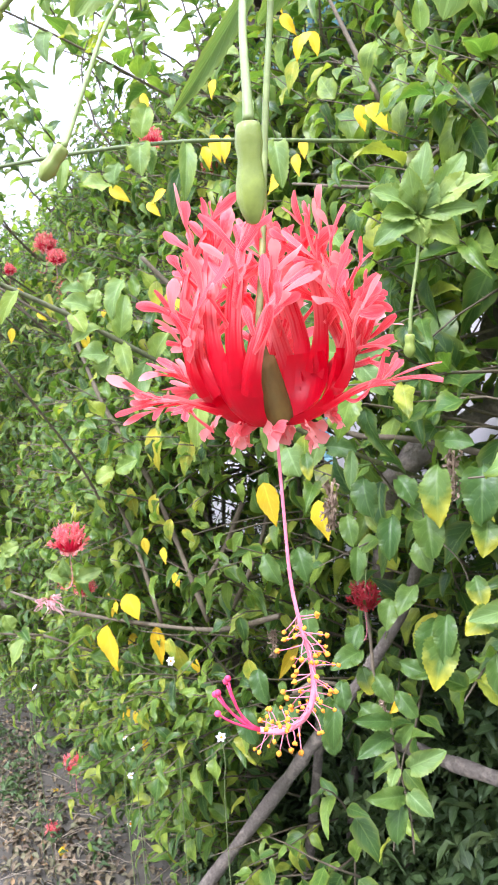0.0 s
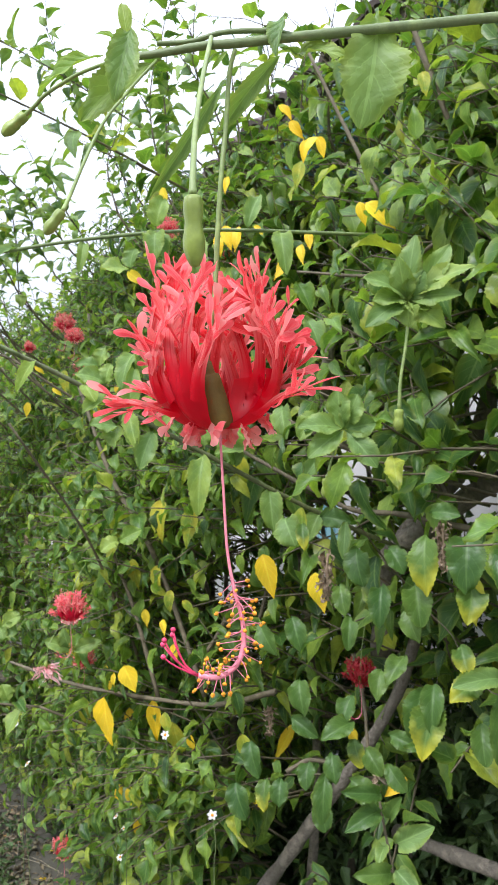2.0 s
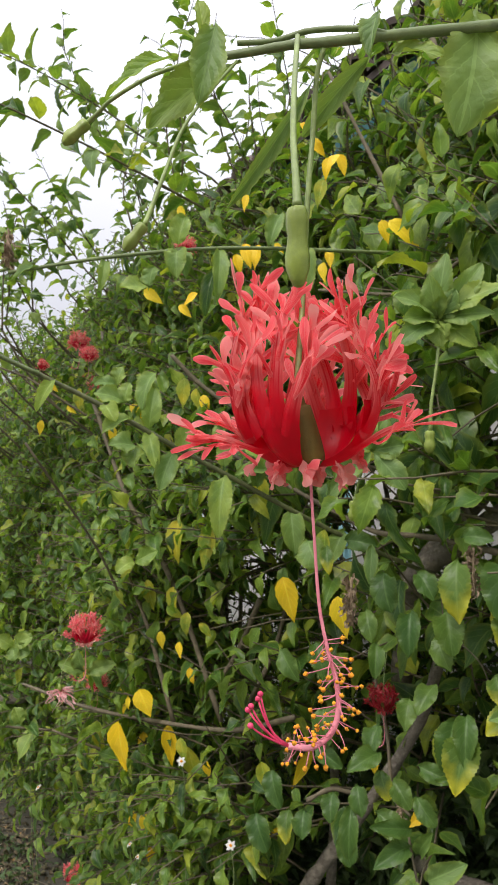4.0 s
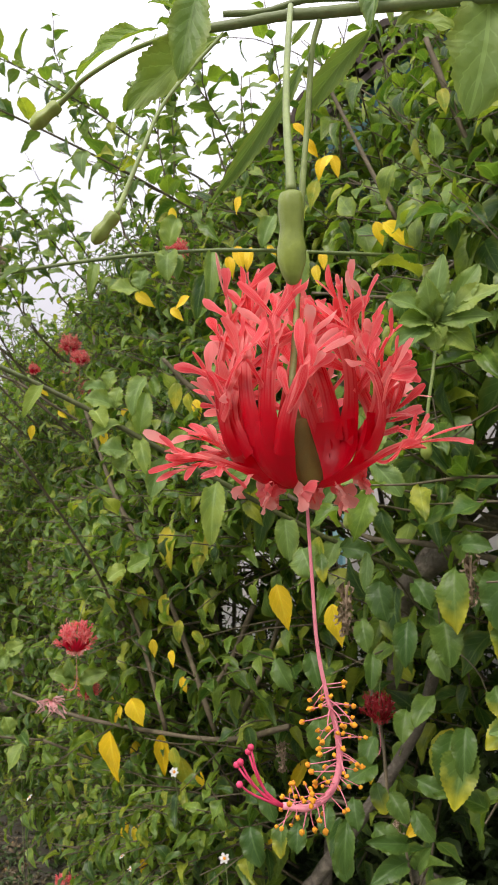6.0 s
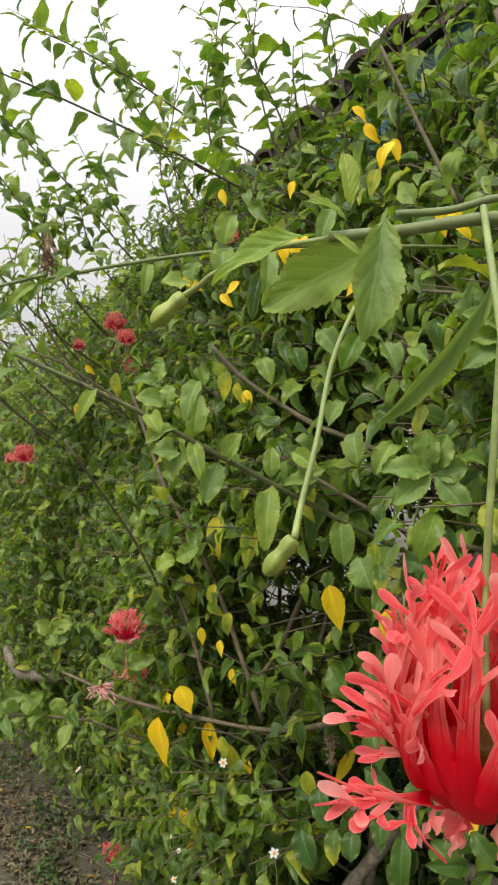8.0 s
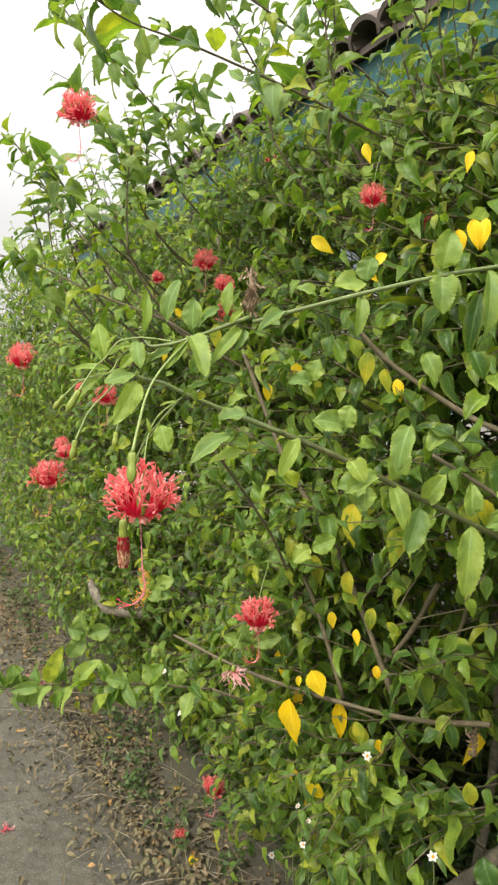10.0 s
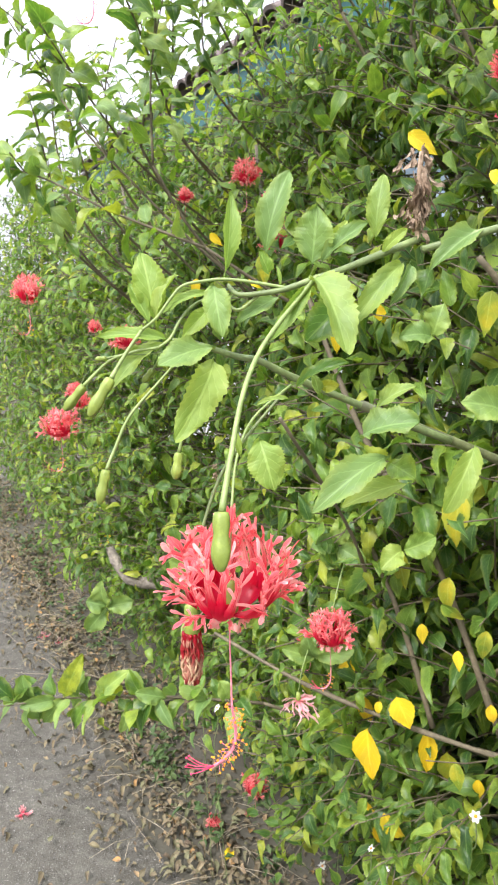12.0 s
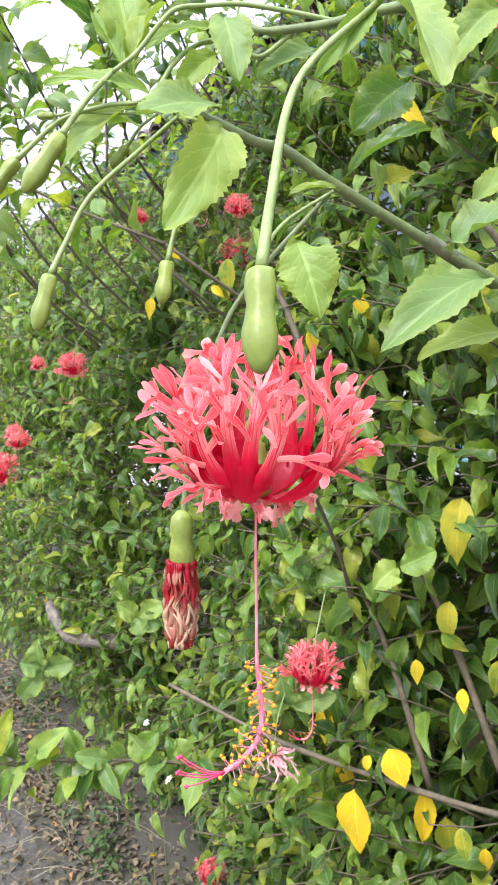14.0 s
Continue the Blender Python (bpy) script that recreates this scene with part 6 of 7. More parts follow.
big_leaf(branch_two, (-0.0143, 0.9944, 1.3088), (-0.0223, 0.9829, 1.3483), 0.0237, 0.50, 0.40, YOUNG_LEAF, (0.1631, -0.9, 0.45))
big_leaf(branch_two, (0.1094, 1.0650, 1.2520), (0.0850, 1.0488, 1.2031), 0.0315, 0.50, 0.40, YOUNG_LEAF, (-0.2144, -0.9, 0.45))


# broad full-grown leaves before the forked stem
for base, tip, width, mat, face in (
    ((0.1851, 0.7380, 1.2326), (0.1802, 0.7227, 1.1709), 0.0326, TIPPED_LEAF, (-0.5, -0.9, 0.35)),
    ((0.2116, 0.6819, 1.2353), (0.2042, 0.6660, 1.1810), 0.0390, MATURE_LEAF, (-0.3, -0.9, 0.35)),
    ((0.2128, 0.6821, 1.1850), (0.2034, 0.6645, 1.1524), 0.0310, TIPPED_LEAF, (-0.1, -0.9, 0.35)),
    ((0.1269, 0.8324, 1.2124), (0.1314, 0.8158, 1.1689), 0.0328, MATURE_LEAF, (-0.4, -0.9, 0.35)),
    ((0.1162, 0.8449, 1.2415), (0.1105, 0.8281, 1.1984), 0.0167, YOUNG_LEAF, (-0.2, -0.9, 0.35)),
    ((0.1700, 0.7703, 1.1531), (0.1783, 0.7531, 1.1194), 0.0232, MATURE_LEAF, (-0.5, -0.9, 0.35)),
    ((0.2067, 0.6999, 1.1297), (0.2088, 0.6820, 1.1031), 0.0221, TIPPED_LEAF, (-0.3, -0.9, 0.35)),
    ((0.1820, 0.7542, 1.0749), (0.1646, 0.7375, 1.0281), 0.0327, MATURE_LEAF, (-0.1, -0.9, 0.35)),
    ((0.1916, 0.7356, 1.0742), (0.1715, 0.7199, 1.0145), 0.0363, TIPPED_LEAF, (-0.4, -0.9, 0.35)),
    ((0.1531, 0.8074, 1.0134), (0.1859, 0.7889, 1.0021), 0.0216, MATURE_LEAF, (-0.2, -0.9, 0.35)),
    ((0.1227, 0.8519, 1.0132), (0.0830, 0.8321, 0.9978), 0.0266, MATURE_LEAF, (-0.5, -0.9, 0.35)),
    ((0.0999, 0.8850, 0.9683), (0.1023, 0.8675, 0.9368), 0.0236, MATURE_LEAF, (-0.3, -0.9, 0.35)),
    ((0.0561, 0.9261, 1.1214), (0.0665, 0.9095, 1.0810), 0.0278, MATURE_LEAF, (-0.1, -0.9, 0.35)),
    ((0.2175, 0.6756, 1.0987), (0.1840, 0.6557, 1.0862), 0.0264, TIPPED_LEAF, (-0.4, -0.9, 0.35)),
    ((0.2173, 0.6783, 1.0643), (0.2160, 0.6610, 1.0287), 0.0233, MATURE_LEAF, (-0.2, -0.9, 0.35)),
    ((0.0250, 0.9747, 0.9083), (0.0210, 0.9575, 0.8708), 0.0245, TIPPED_LEAF, (-0.5, -0.9, 0.35)),
    ((-0.0176, 1.0184, 0.8872), (-0.0033, 1.0021, 0.8433), 0.0346, MATURE_LEAF, (-0.3, -0.9, 0.35)),
    ((0.1168, 0.8646, 0.9459), (0.1467, 0.8471, 0.9222), 0.0294, MATURE_LEAF, (-0.1, -0.9, 0.35)),
    ((0.0483, 0.9260, 1.2432), (0.0611, 0.9091, 1.2074), 0.0394, YOUNG_LEAF, (-0.4, -0.9, 0.35)),
    ((0.0700, 0.9021, 1.2384), (0.0713, 0.8847, 1.2044), 0.0178, TIPPED_LEAF, (-0.2, -0.9, 0.35)),
    ((0.0888, 0.8794, 1.2444), (0.1238, 0.8606, 1.2383), 0.0267, MATURE_LEAF, (-0.5, -0.9, 0.35)),
    ((0.1872, 0.7327, 1.2522), (0.2137, 0.7134, 1.2499), 0.0201, MATURE_LEAF, (-0.3, -0.9, 0.35)),
    ((0.0532, 0.9384, 0.9944), (0.0864, 0.9207, 0.9729), 0.0237, MATURE_LEAF, (-0.1, -0.9, 0.35)),
    ((0.0034, 0.9935, 0.9499), (0.0141, 0.9772, 0.9059), 0.0295, MATURE_LEAF, (-0.4, -0.9, 0.35)),
    ((0.0425, 0.9558, 0.9138), (0.0382, 0.9381, 0.8834), 0.0254, MATURE_LEAF, (-0.2, -0.9, 0.35)),
    ((0.0156, 0.9701, 1.1059), (0.0367, 0.9536, 1.0665), 0.0262, MATURE_LEAF, (-0.5, -0.9, 0.35)),
    ((0.1100, 0.8580, 1.1690), (0.1140, 0.8409, 1.1334), 0.0233, MATURE_LEAF, (-0.3, -0.9, 0.35)),
    ((0.1546, 0.7914, 1.2151), (0.1686, 0.7738, 1.1872), 0.0252, MATURE_LEAF, (-0.1, -0.9, 0.35)),
    ((0.1254, 0.8699, 1.0394), (0.1100, 0.8521, 1.0069), 0.0246, MATURE_LEAF, (-0.5, -0.9, 0.35)),
    ((0.1359, 0.8596, 0.9830), (0.1515, 0.8420, 0.9555), 0.0242, MATURE_LEAF, (-0.2, -0.9, 0.35)),
    ((0.1562, 0.8306, 0.9745), (0.1736, 0.8129, 0.9487), 0.0221, MATURE_LEAF, (-0.4, -0.9, 0.35)),
    ((0.0860, 0.9293, 0.8970), (0.0943, 0.9119, 0.8650), 0.0274, MATURE_LEAF, (-0.1, -0.9, 0.35)),
    ((0.1250, 0.8740, 0.9877), (0.1318, 0.8563, 0.9594), 0.0221, TIPPED_LEAF, (-0.3, -0.9, 0.35)),
    ((0.1735, 0.7947, 1.0996), (0.1491, 0.7763, 1.0722), 0.0238, MATURE_LEAF, (-0.5, -0.9, 0.35)),
    ((0.1520, 0.8299, 1.0771), (0.1425, 0.8121, 1.0455), 0.0248, MATURE_LEAF, (-0.2, -0.9, 0.35)),
    ((0.0768, 0.9369, 0.9409), (0.0719, 0.9191, 0.9108), 0.0250, MATURE_LEAF, (-0.4, -0.9, 0.35)),
):
    big_leaf(shrub_at(base), base, tip, width, 0.45, 0.25, mat, face)

# fresh shoots on the face of the hedge
big_leaf(shrub_at((0.16, 0.70, 1.46)), (0.1637, 0.7020, 1.4606), (0.1171, 0.6815, 1.4789), 0.0256, 0.22, 0.22, YOUNG_LEAF, (-0.1, -1, 0.55))
big_leaf(shrub_at((0.16, 0.70, 1.46)), (0.1637, 0.7020, 1.4606), (0.1704, 0.6892, 1.5229), 0.0258, 0.22, 0.22, YOUNG_LEAF, (-0.4356, -1, 0.0525))
big_leaf(shrub_at((0.16, 0.70, 1.46)), (0.1637, 0.7020, 1.4606), (0.2264, 0.6830, 1.4896), 0.0256, 0.22, 0.22, YOUNG_LEAF, (-0.2904, -1, 0.5400))
big_leaf(shrub_at((0.16, 0.70, 1.46)), (0.1637, 0.7020, 1.4606), (0.2040, 0.6907, 1.5135), 0.0258, 0.22, 0.22, YOUNG_LEAF, (0.1276, -1, 0.0722))
big_leaf(shrub_at((0.16, 0.70, 1.46)), (0.1637, 0.7020, 1.4606), (0.1190, 0.6853, 1.4313), 0.0256, 0.22, 0.22, YOUNG_LEAF, (0.2195, -1, 0.5109))
big_leaf(shrub_at((0.16, 0.70, 1.46)), (0.1637, 0.7020, 1.4606), (0.1988, 0.6970, 1.4330), 0.0258, 0.22, 0.22, YOUNG_LEAF, (-0.1463, -1, 0.1100))
big_leaf(shrub_at((0.16, 0.70, 1.46)), (0.1637, 0.7020, 1.4606), (0.1514, 0.6806, 1.4991), 0.0256, 0.22, 0.22, YOUNG_LEAF, (-0.4458, -1, 0.4650))
big_leaf(shrub_at((0.16, 0.70, 1.46)), (0.1637, 0.7020, 1.4606), (0.1413, 0.6942, 1.4518), 0.0258, 0.22, 0.22, YOUNG_LEAF, (-0.2498, -1, 0.1630))
big_leaf(shrub_at((0.16, 0.70, 1.46)), (0.1637, 0.7020, 1.4606), (0.1763, 0.6823, 1.4854), 0.0256, 0.22, 0.22, YOUNG_LEAF, (0.1607, -1, 0.4060))
big_leaf(shrub_at((0.16, 0.70, 1.46)), (0.1637, 0.7020, 1.4606), (0.1874, 0.6952, 1.4515), 0.0258, 0.22, 0.22, YOUNG_LEAF, (0.1978, -1, 0.2269))
big_leaf(shrub_at((0.16, 0.70, 1.46)), (0.1637, 0.7020, 1.4606), (0.1260, 0.6835, 1.4562), 0.0256, 0.22, 0.22, YOUNG_LEAF, (-0.1918, -1, 0.3385))
big_leaf(shrub_at((0.16, 0.70, 1.46)), (0.1637, 0.7020, 1.4606), (0.1643, 0.6962, 1.4332), 0.0258, 0.22, 0.22, YOUNG_LEAF, (-0.4499, -1, 0.2966))
big_leaf(shrub_at((0.16, 0.70, 1.46)), (0.1637, 0.7020, 1.4606), (0.2125, 0.6849, 1.4625), 0.0256, 0.22, 0.22, YOUNG_LEAF, (-0.2066, -1, 0.2680))
flower_bud(shrub_at((0.16, 0.70, 1.46)), [(0.1653, 0.7027, 1.4524), (0.1598, 0.6953, 1.4176), (0.1538, 0.6962, 1.3795)], (0.1525, 0.6982, 1.3537), (0.1518, 0.6999, 1.3322), 0.0107)
big_leaf(shrub_at((0.11, 0.79, 1.34)), (0.1093, 0.7860, 1.3416), (0.0576, 0.7668, 1.3428), 0.0282, 0.22, 0.22, YOUNG_LEAF, (-0.1, -1, 0.55))
big_leaf(shrub_at((0.11, 0.79, 1.34)), (0.1093, 0.7860, 1.3416), (0.1016, 0.7745, 1.3840), 0.0284, 0.22, 0.22, YOUNG_LEAF, (-0.4356, -1, 0.0525))
big_leaf(shrub_at((0.11, 0.79, 1.34)), (0.1093, 0.7860, 1.3416), (0.1422, 0.7720, 1.2998), 0.0282, 0.22, 0.22, YOUNG_LEAF, (-0.2904, -1, 0.5400))
big_leaf(shrub_at((0.11, 0.79, 1.34)), (0.1093, 0.7860, 1.3416), (0.1420, 0.7783, 1.3473), 0.0284, 0.22, 0.22, YOUNG_LEAF, (0.1276, -1, 0.0722))
big_leaf(shrub_at((0.11, 0.79, 1.34)), (0.1093, 0.7860, 1.3416), (0.0684, 0.7696, 1.3102), 0.0282, 0.22, 0.22, YOUNG_LEAF, (0.2195, -1, 0.5109))
big_leaf(shrub_at((0.11, 0.79, 1.34)), (0.1093, 0.7860, 1.3416), (0.1229, 0.7753, 1.3788), 0.0284, 0.22, 0.22, YOUNG_LEAF, (-0.1463, -1, 0.1100))
flower_bud(shrub_at((0.11, 0.79, 1.34)), [(0.1051, 0.7862, 1.3386), (0.0960, 0.7779, 1.3140), (0.0911, 0.7792, 1.2962)], (0.0885, 0.7777, 1.2890), (0.0872, 0.7794, 1.2676), 0.0095)
big_leaf(shrub_at((0.14, 0.80, 0.95)), (0.1454, 0.8040, 0.9505), (0.0991, 0.7829, 0.9605), 0.0202, 0.60, 0.40, MATURE_LEAF, (-0.3587, -0.9, 0.4))
big_leaf(shrub_at((0.14, 0.80, 0.93)), (0.1450, 0.8040, 0.9329), (0.1027, 0.7845, 0.9191), 0.0237, 0.60, 0.40, MATURE_LEAF, (-0.3587, -0.9, 0.4))
big_leaf(shrub_at((0.16, 0.79, 0.91)), (0.1559, 0.7870, 0.9065), (0.1922, 0.7655, 0.9332), 0.0267, 0.60, 0.40, YOUNG_LEAF, (-0.0368, -0.9, 0.4))
big_leaf(shrub_at((0.15, 0.80, 0.90)), (0.1484, 0.7990, 0.9000), (0.1367, 0.7797, 0.8871), 0.0153, 0.60, 0.40, YOUNG_LEAF, (-0.4287, -0.9, 0.4))
big_leaf(shrub_at((0.15, 0.79, 0.88)), (0.1532, 0.7920, 0.8750), (0.1087, 0.7711, 0.8818), 0.0244, 0.60, 0.40, MATURE_LEAF, (-0.3951, -0.9, 0.4))
big_leaf(shrub_at((0.14, 0.82, 0.90)), (0.1352, 0.8190, 0.9006), (0.1220, 0.7991, 0.8965), 0.0133, 0.60, 0.40, MATURE_LEAF, (-0.3187, -0.9, 0.4))
big_leaf(shrub_at((0.15, 0.79, 0.93)), (0.1517, 0.7940, 0.9294), (0.1612, 0.7720, 0.9599), 0.0176, 0.60, 0.40, MATURE_LEAF, (-0.4738, -0.9, 0.4))
big_leaf(shrub_at((0.16, 0.79, 0.88)), (0.1556, 0.7880, 0.8803), (0.1776, 0.7694, 0.8613), 0.0232, 0.60, 0.40, YOUNG_LEAF, (-0.0368, -0.9, 0.4))
big_leaf(shrub_at((0.15, 0.80, 0.86)), (0.1508, 0.7960, 0.8650), (0.1412, 0.7783, 0.8289), 0.0257, 0.60, 0.40, MATURE_LEAF, (-0.4738, -0.9, 0.4))
big_leaf(shrub_at((0.09, 0.88, 0.95)), (0.0934, 0.8840, 0.9471), (0.0872, 0.8675, 0.8928), 0.0248, 0.60, 0.40, MATURE_LEAF, (-0.2159, -0.9, 0.4))
big_leaf(shrub_at((0.07, 0.93, 1.04)), (0.0656, 0.9260, 1.0436), (0.0697, 0.9086, 1.0033), 0.0303, 0.60, 0.40, MATURE_LEAF, (-0.2212, -0.9, 0.4))
big_leaf(shrub_at((0.15, 0.80, 1.18)), (0.1496, 0.7970, 1.1754), (0.1430, 0.7799, 1.1290), 0.0276, 0.60, 0.40, MATURE_LEAF, (-0.3654, -0.9, 0.4))
big_leaf(shrub_at((0.18, 0.76, 1.18)), (0.1760, 0.7560, 1.1800), (0.1772, 0.7388, 1.1378), 0.0331, 0.60, 0.40, MATURE_LEAF, (-0.2396, -0.9, 0.4))
big_leaf(shrub_at((0.12, 0.85, 1.13)), (0.1183, 0.8460, 1.1334), (0.1143, 0.8284, 1.0970), 0.0203, 0.60, 0.40, MATURE_LEAF, (0.0338, -0.9, 0.4))
big_leaf(shrub_at((0.23, 0.67, 1.10)), (0.2346, 0.6660, 1.1034), (0.1836, 0.6455, 1.1022), 0.0220, 0.60, 0.40, YOUNG_LEAF, (-0.4403, -0.9, 0.4))
big_leaf(shrub_at((0.23, 0.67, 1.09)), (0.2310, 0.6720, 1.0893), (0.2267, 0.6558, 1.0299), 0.0252, 0.60, 0.40, MATURE_LEAF, (-0.0959, -0.9, 0.4))
big_leaf(shrub_at((0.19, 0.74, 1.08)), (0.1894, 0.7360, 1.0850), (0.1817, 0.7189, 1.0399), 0.0253, 0.60, 0.40, MATURE_LEAF, (-0.2914, -0.9, 0.4))
bough([(0.143, 0.817, 0.956), (0.146, 0.812, 0.928), (0.152, 0.802, 0.891), (0.159, 0.792, 0.850), (0.161, 0.788, 0.812)], (0.0022, 0.0016))
big_leaf(shrub_at((-0.35, 1.50, 0.96)), (-0.3545, 1.5000, 0.9635), (-0.4062, 1.4790, 0.9862), 0.0318, 0.22, 0.22, YOUNG_LEAF, (-0.1, -1, 0.55))
big_leaf(shrub_at((-0.35, 1.50, 0.96)), (-0.3545, 1.5000, 0.9635), (-0.2957, 1.4917, 0.9836), 0.0319, 0.22, 0.22, YOUNG_LEAF, (-0.4356, -1, 0.0525))
big_leaf(shrub_at((-0.35, 1.50, 0.96)), (-0.3545, 1.5000, 0.9635), (-0.3684, 1.4776, 1.0140), 0.0318, 0.22, 0.22, YOUNG_LEAF, (-0.2904, -1, 0.5400))
big_leaf(shrub_at((-0.62, 1.88, 0.95)), (-0.6221, 1.8750, 0.9482), (-0.6582, 1.8543, 0.9765), 0.0399, 0.22, 0.22, YOUNG_LEAF, (-0.1, -1, 0.55))
big_leaf(shrub_at((-0.62, 1.88, 0.95)), (-0.6221, 1.8750, 0.9482), (-0.5728, 1.8727, 0.9738), 0.0400, 0.22, 0.22, YOUNG_LEAF, (-0.4356, -1, 0.0525))
big_leaf(shrub_at((-0.62, 1.88, 0.95)), (-0.6221, 1.8750, 0.9482), (-0.6112, 1.8569, 0.9175), 0.0399, 0.22, 0.22, YOUNG_LEAF, (-0.2904, -1, 0.5400))
big_leaf(shrub_at((-0.62, 1.88, 0.95)), (-0.6221, 1.8750, 0.9482), (-0.5786, 1.8707, 0.9324), 0.0400, 0.22, 0.22, YOUNG_LEAF, (0.1276, -1, 0.0722))
big_leaf(shrub_at((-0.95, 2.39, 0.62)), (-0.9540, 2.3860, 0.6243), (-1.0085, 2.3633, 0.6457), 0.0593, 0.22, 0.22, YOUNG_LEAF, (-0.1, -1, 0.55))
big_leaf(shrub_at((-0.95, 2.39, 0.62)), (-0.9540, 2.3860, 0.6243), (-0.8750, 2.3864, 0.6421), 0.0594, 0.22, 0.22, YOUNG_LEAF, (-0.4356, -1, 0.0525))
big_leaf(shrub_at((-0.95, 2.39, 0.62)), (-0.9540, 2.3860, 0.6243), (-0.9630, 2.3699, 0.7066), 0.0593, 0.22, 0.22, YOUNG_LEAF, (-0.2904, -1, 0.5400))
big_leaf(shrub_at((-0.95, 2.39, 0.62)), (-0.9540, 2.3860, 0.6243), (-1.0122, 2.3697, 0.5506), 0.0594, 0.22, 0.22, YOUNG_LEAF, (0.1276, -1, 0.0722))
big_leaf(shrub_at((-0.32, 1.51, 1.14)), (-0.3242, 1.5081, 1.1434), (-0.3641, 1.4883, 1.1490), 0.0337, 0.22, 0.22, YOUNG_LEAF, (-0.1, -1, 0.55))
big_leaf(shrub_at((-0.32, 1.51, 1.14)), (-0.3242, 1.5081, 1.1434), (-0.3095, 1.5115, 1.1933), 0.0338, 0.22, 0.22, YOUNG_LEAF, (-0.4356, -1, 0.0525))
big_leaf(shrub_at((-0.32, 1.51, 1.14)), (-0.3242, 1.5081, 1.1434), (-0.2842, 1.4886, 1.1265), 0.0337, 0.22, 0.22, YOUNG_LEAF, (-0.2904, -1, 0.5400))
big_leaf(shrub_at((-0.32, 1.51, 1.14)), (-0.3242, 1.5081, 1.1434), (-0.3395, 1.4927, 1.1145), 0.0338, 0.22, 0.22, YOUNG_LEAF, (0.1276, -1, 0.0722))
big_leaf(shrub_at((-0.24, 1.38, 1.19)), (-0.2416, 1.3809, 1.1866), (-0.2709, 1.3567, 1.1681), 0.0361, 0.22, 0.22, LIME_LEAF, (-0.1, -1, 0.55))
big_leaf(shrub_at((-0.24, 1.38, 1.19)), (-0.2416, 1.3809, 1.1866), (-0.2000, 1.3798, 1.2072), 0.0362, 0.22, 0.22, LIME_LEAF, (-0.4356, -1, 0.0525))
big_leaf(shrub_at((-0.24, 1.20, 1.48)), (-0.2415, 1.1979, 1.4805), (-0.2768, 1.1776, 1.4820), 0.0284, 0.22, 0.22, YOUNG_LEAF, (-0.1, -1, 0.55))
big_leaf(shrub_at((-0.24, 1.20, 1.48)), (-0.2415, 1.1979, 1.4805), (-0.2320, 1.1976, 1.5145), 0.0286, 0.22, 0.22, YOUNG_LEAF, (-0.4356, -1, 0.0525))
big_leaf(shrub_at((-0.20, 1.04, 1.43)), (-0.2000, 1.0420, 1.4301), (-0.2408, 1.0236, 1.4422), 0.0318, 0.22, 0.22, YOUNG_LEAF, (-0.1, -1, 0.55))
big_leaf(shrub_at((-0.20, 1.04, 1.43)), (-0.2000, 1.0420, 1.4301), (-0.1928, 1.0406, 1.4594), 0.0320, 0.22, 0.22, YOUNG_LEAF, (-0.4356, -1, 0.0525))
big_leaf(shrub_at((-0.18, 1.00, 1.37)), (-0.1758, 1.0050, 1.3659), (-0.2112, 0.9844, 1.3662), 0.0346, 0.22, 0.22, YOUNG_LEAF, (-0.1, -1, 0.55))
big_leaf(shrub_at((-0.18, 1.00, 1.37)), (-0.1758, 1.0050, 1.3659), (-0.1768, 0.9905, 1.3369), 0.0348, 0.22, 0.22, YOUNG_LEAF, (-0.4356, -1, 0.0525))
big_leaf(shrub_at((-0.17, 1.09, 1.61)), (-0.1741, 1.0940, 1.6121), (-0.2157, 1.0717, 1.6062), 0.0322, 0.22, 0.22, YOUNG_LEAF, (-0.1, -1, 0.55))
big_leaf(shrub_at((-0.17, 1.09, 1.61)), (-0.1741, 1.0940, 1.6121), (-0.1671, 1.0932, 1.6446), 0.0325, 0.22, 0.22, YOUNG_LEAF, (-0.4356, -1, 0.0525))
big_leaf(shrub_at((-0.61, 1.55, 0.85)), (-0.8320, 1.5347, 0.8438), (-0.8389, 1.5192, 0.8959), 0.0352, 0.71, 0.33, YOUNG_LEAF, (0.0494, -0.8, 0.2527))
big_leaf(shrub_at((-0.61, 1.55, 0.85)), (-0.7777, 1.5387, 0.8464), (-0.7360, 1.5270, 0.9360), 0.0340, 0.50, 0.22, HEDGE_LEAF, (0.3966, -0.8, 0.8736))
big_leaf(shrub_at((-0.61, 1.55, 0.85)), (-0.7486, 1.5406, 0.8467), (-0.7401, 1.5454, 0.8937), 0.0313, 0.67, 0.41, YOUNG_LEAF, (-0.4976, -0.8, 0.2334))
big_leaf(shrub_at((-0.61, 1.55, 0.85)), (-0.6891, 1.5450, 0.8494), (-0.7048, 1.5368, 0.8810), 0.0349, 0.68, 0.15, HEDGE_LEAF, (0.4522, -0.8, 0.2658))
big_leaf(shrub_at((-0.61, 1.55, 0.85)), (-0.6402, 1.5482, 0.8499), (-0.6695, 1.5597, 0.8931), 0.0276, 0.42, 0.43, HEDGE_LEAF, (-0.2526, -0.8, 0.6508))
big_leaf(shrub_at((-0.61, 1.55, 0.85)), (-0.7317, 1.5413, 0.8449), (-0.7557, 1.5262, 0.7977), 0.0264, 0.36, 0.15, HEDGE_LEAF, (-0.4936, -0.8, 0.7124))
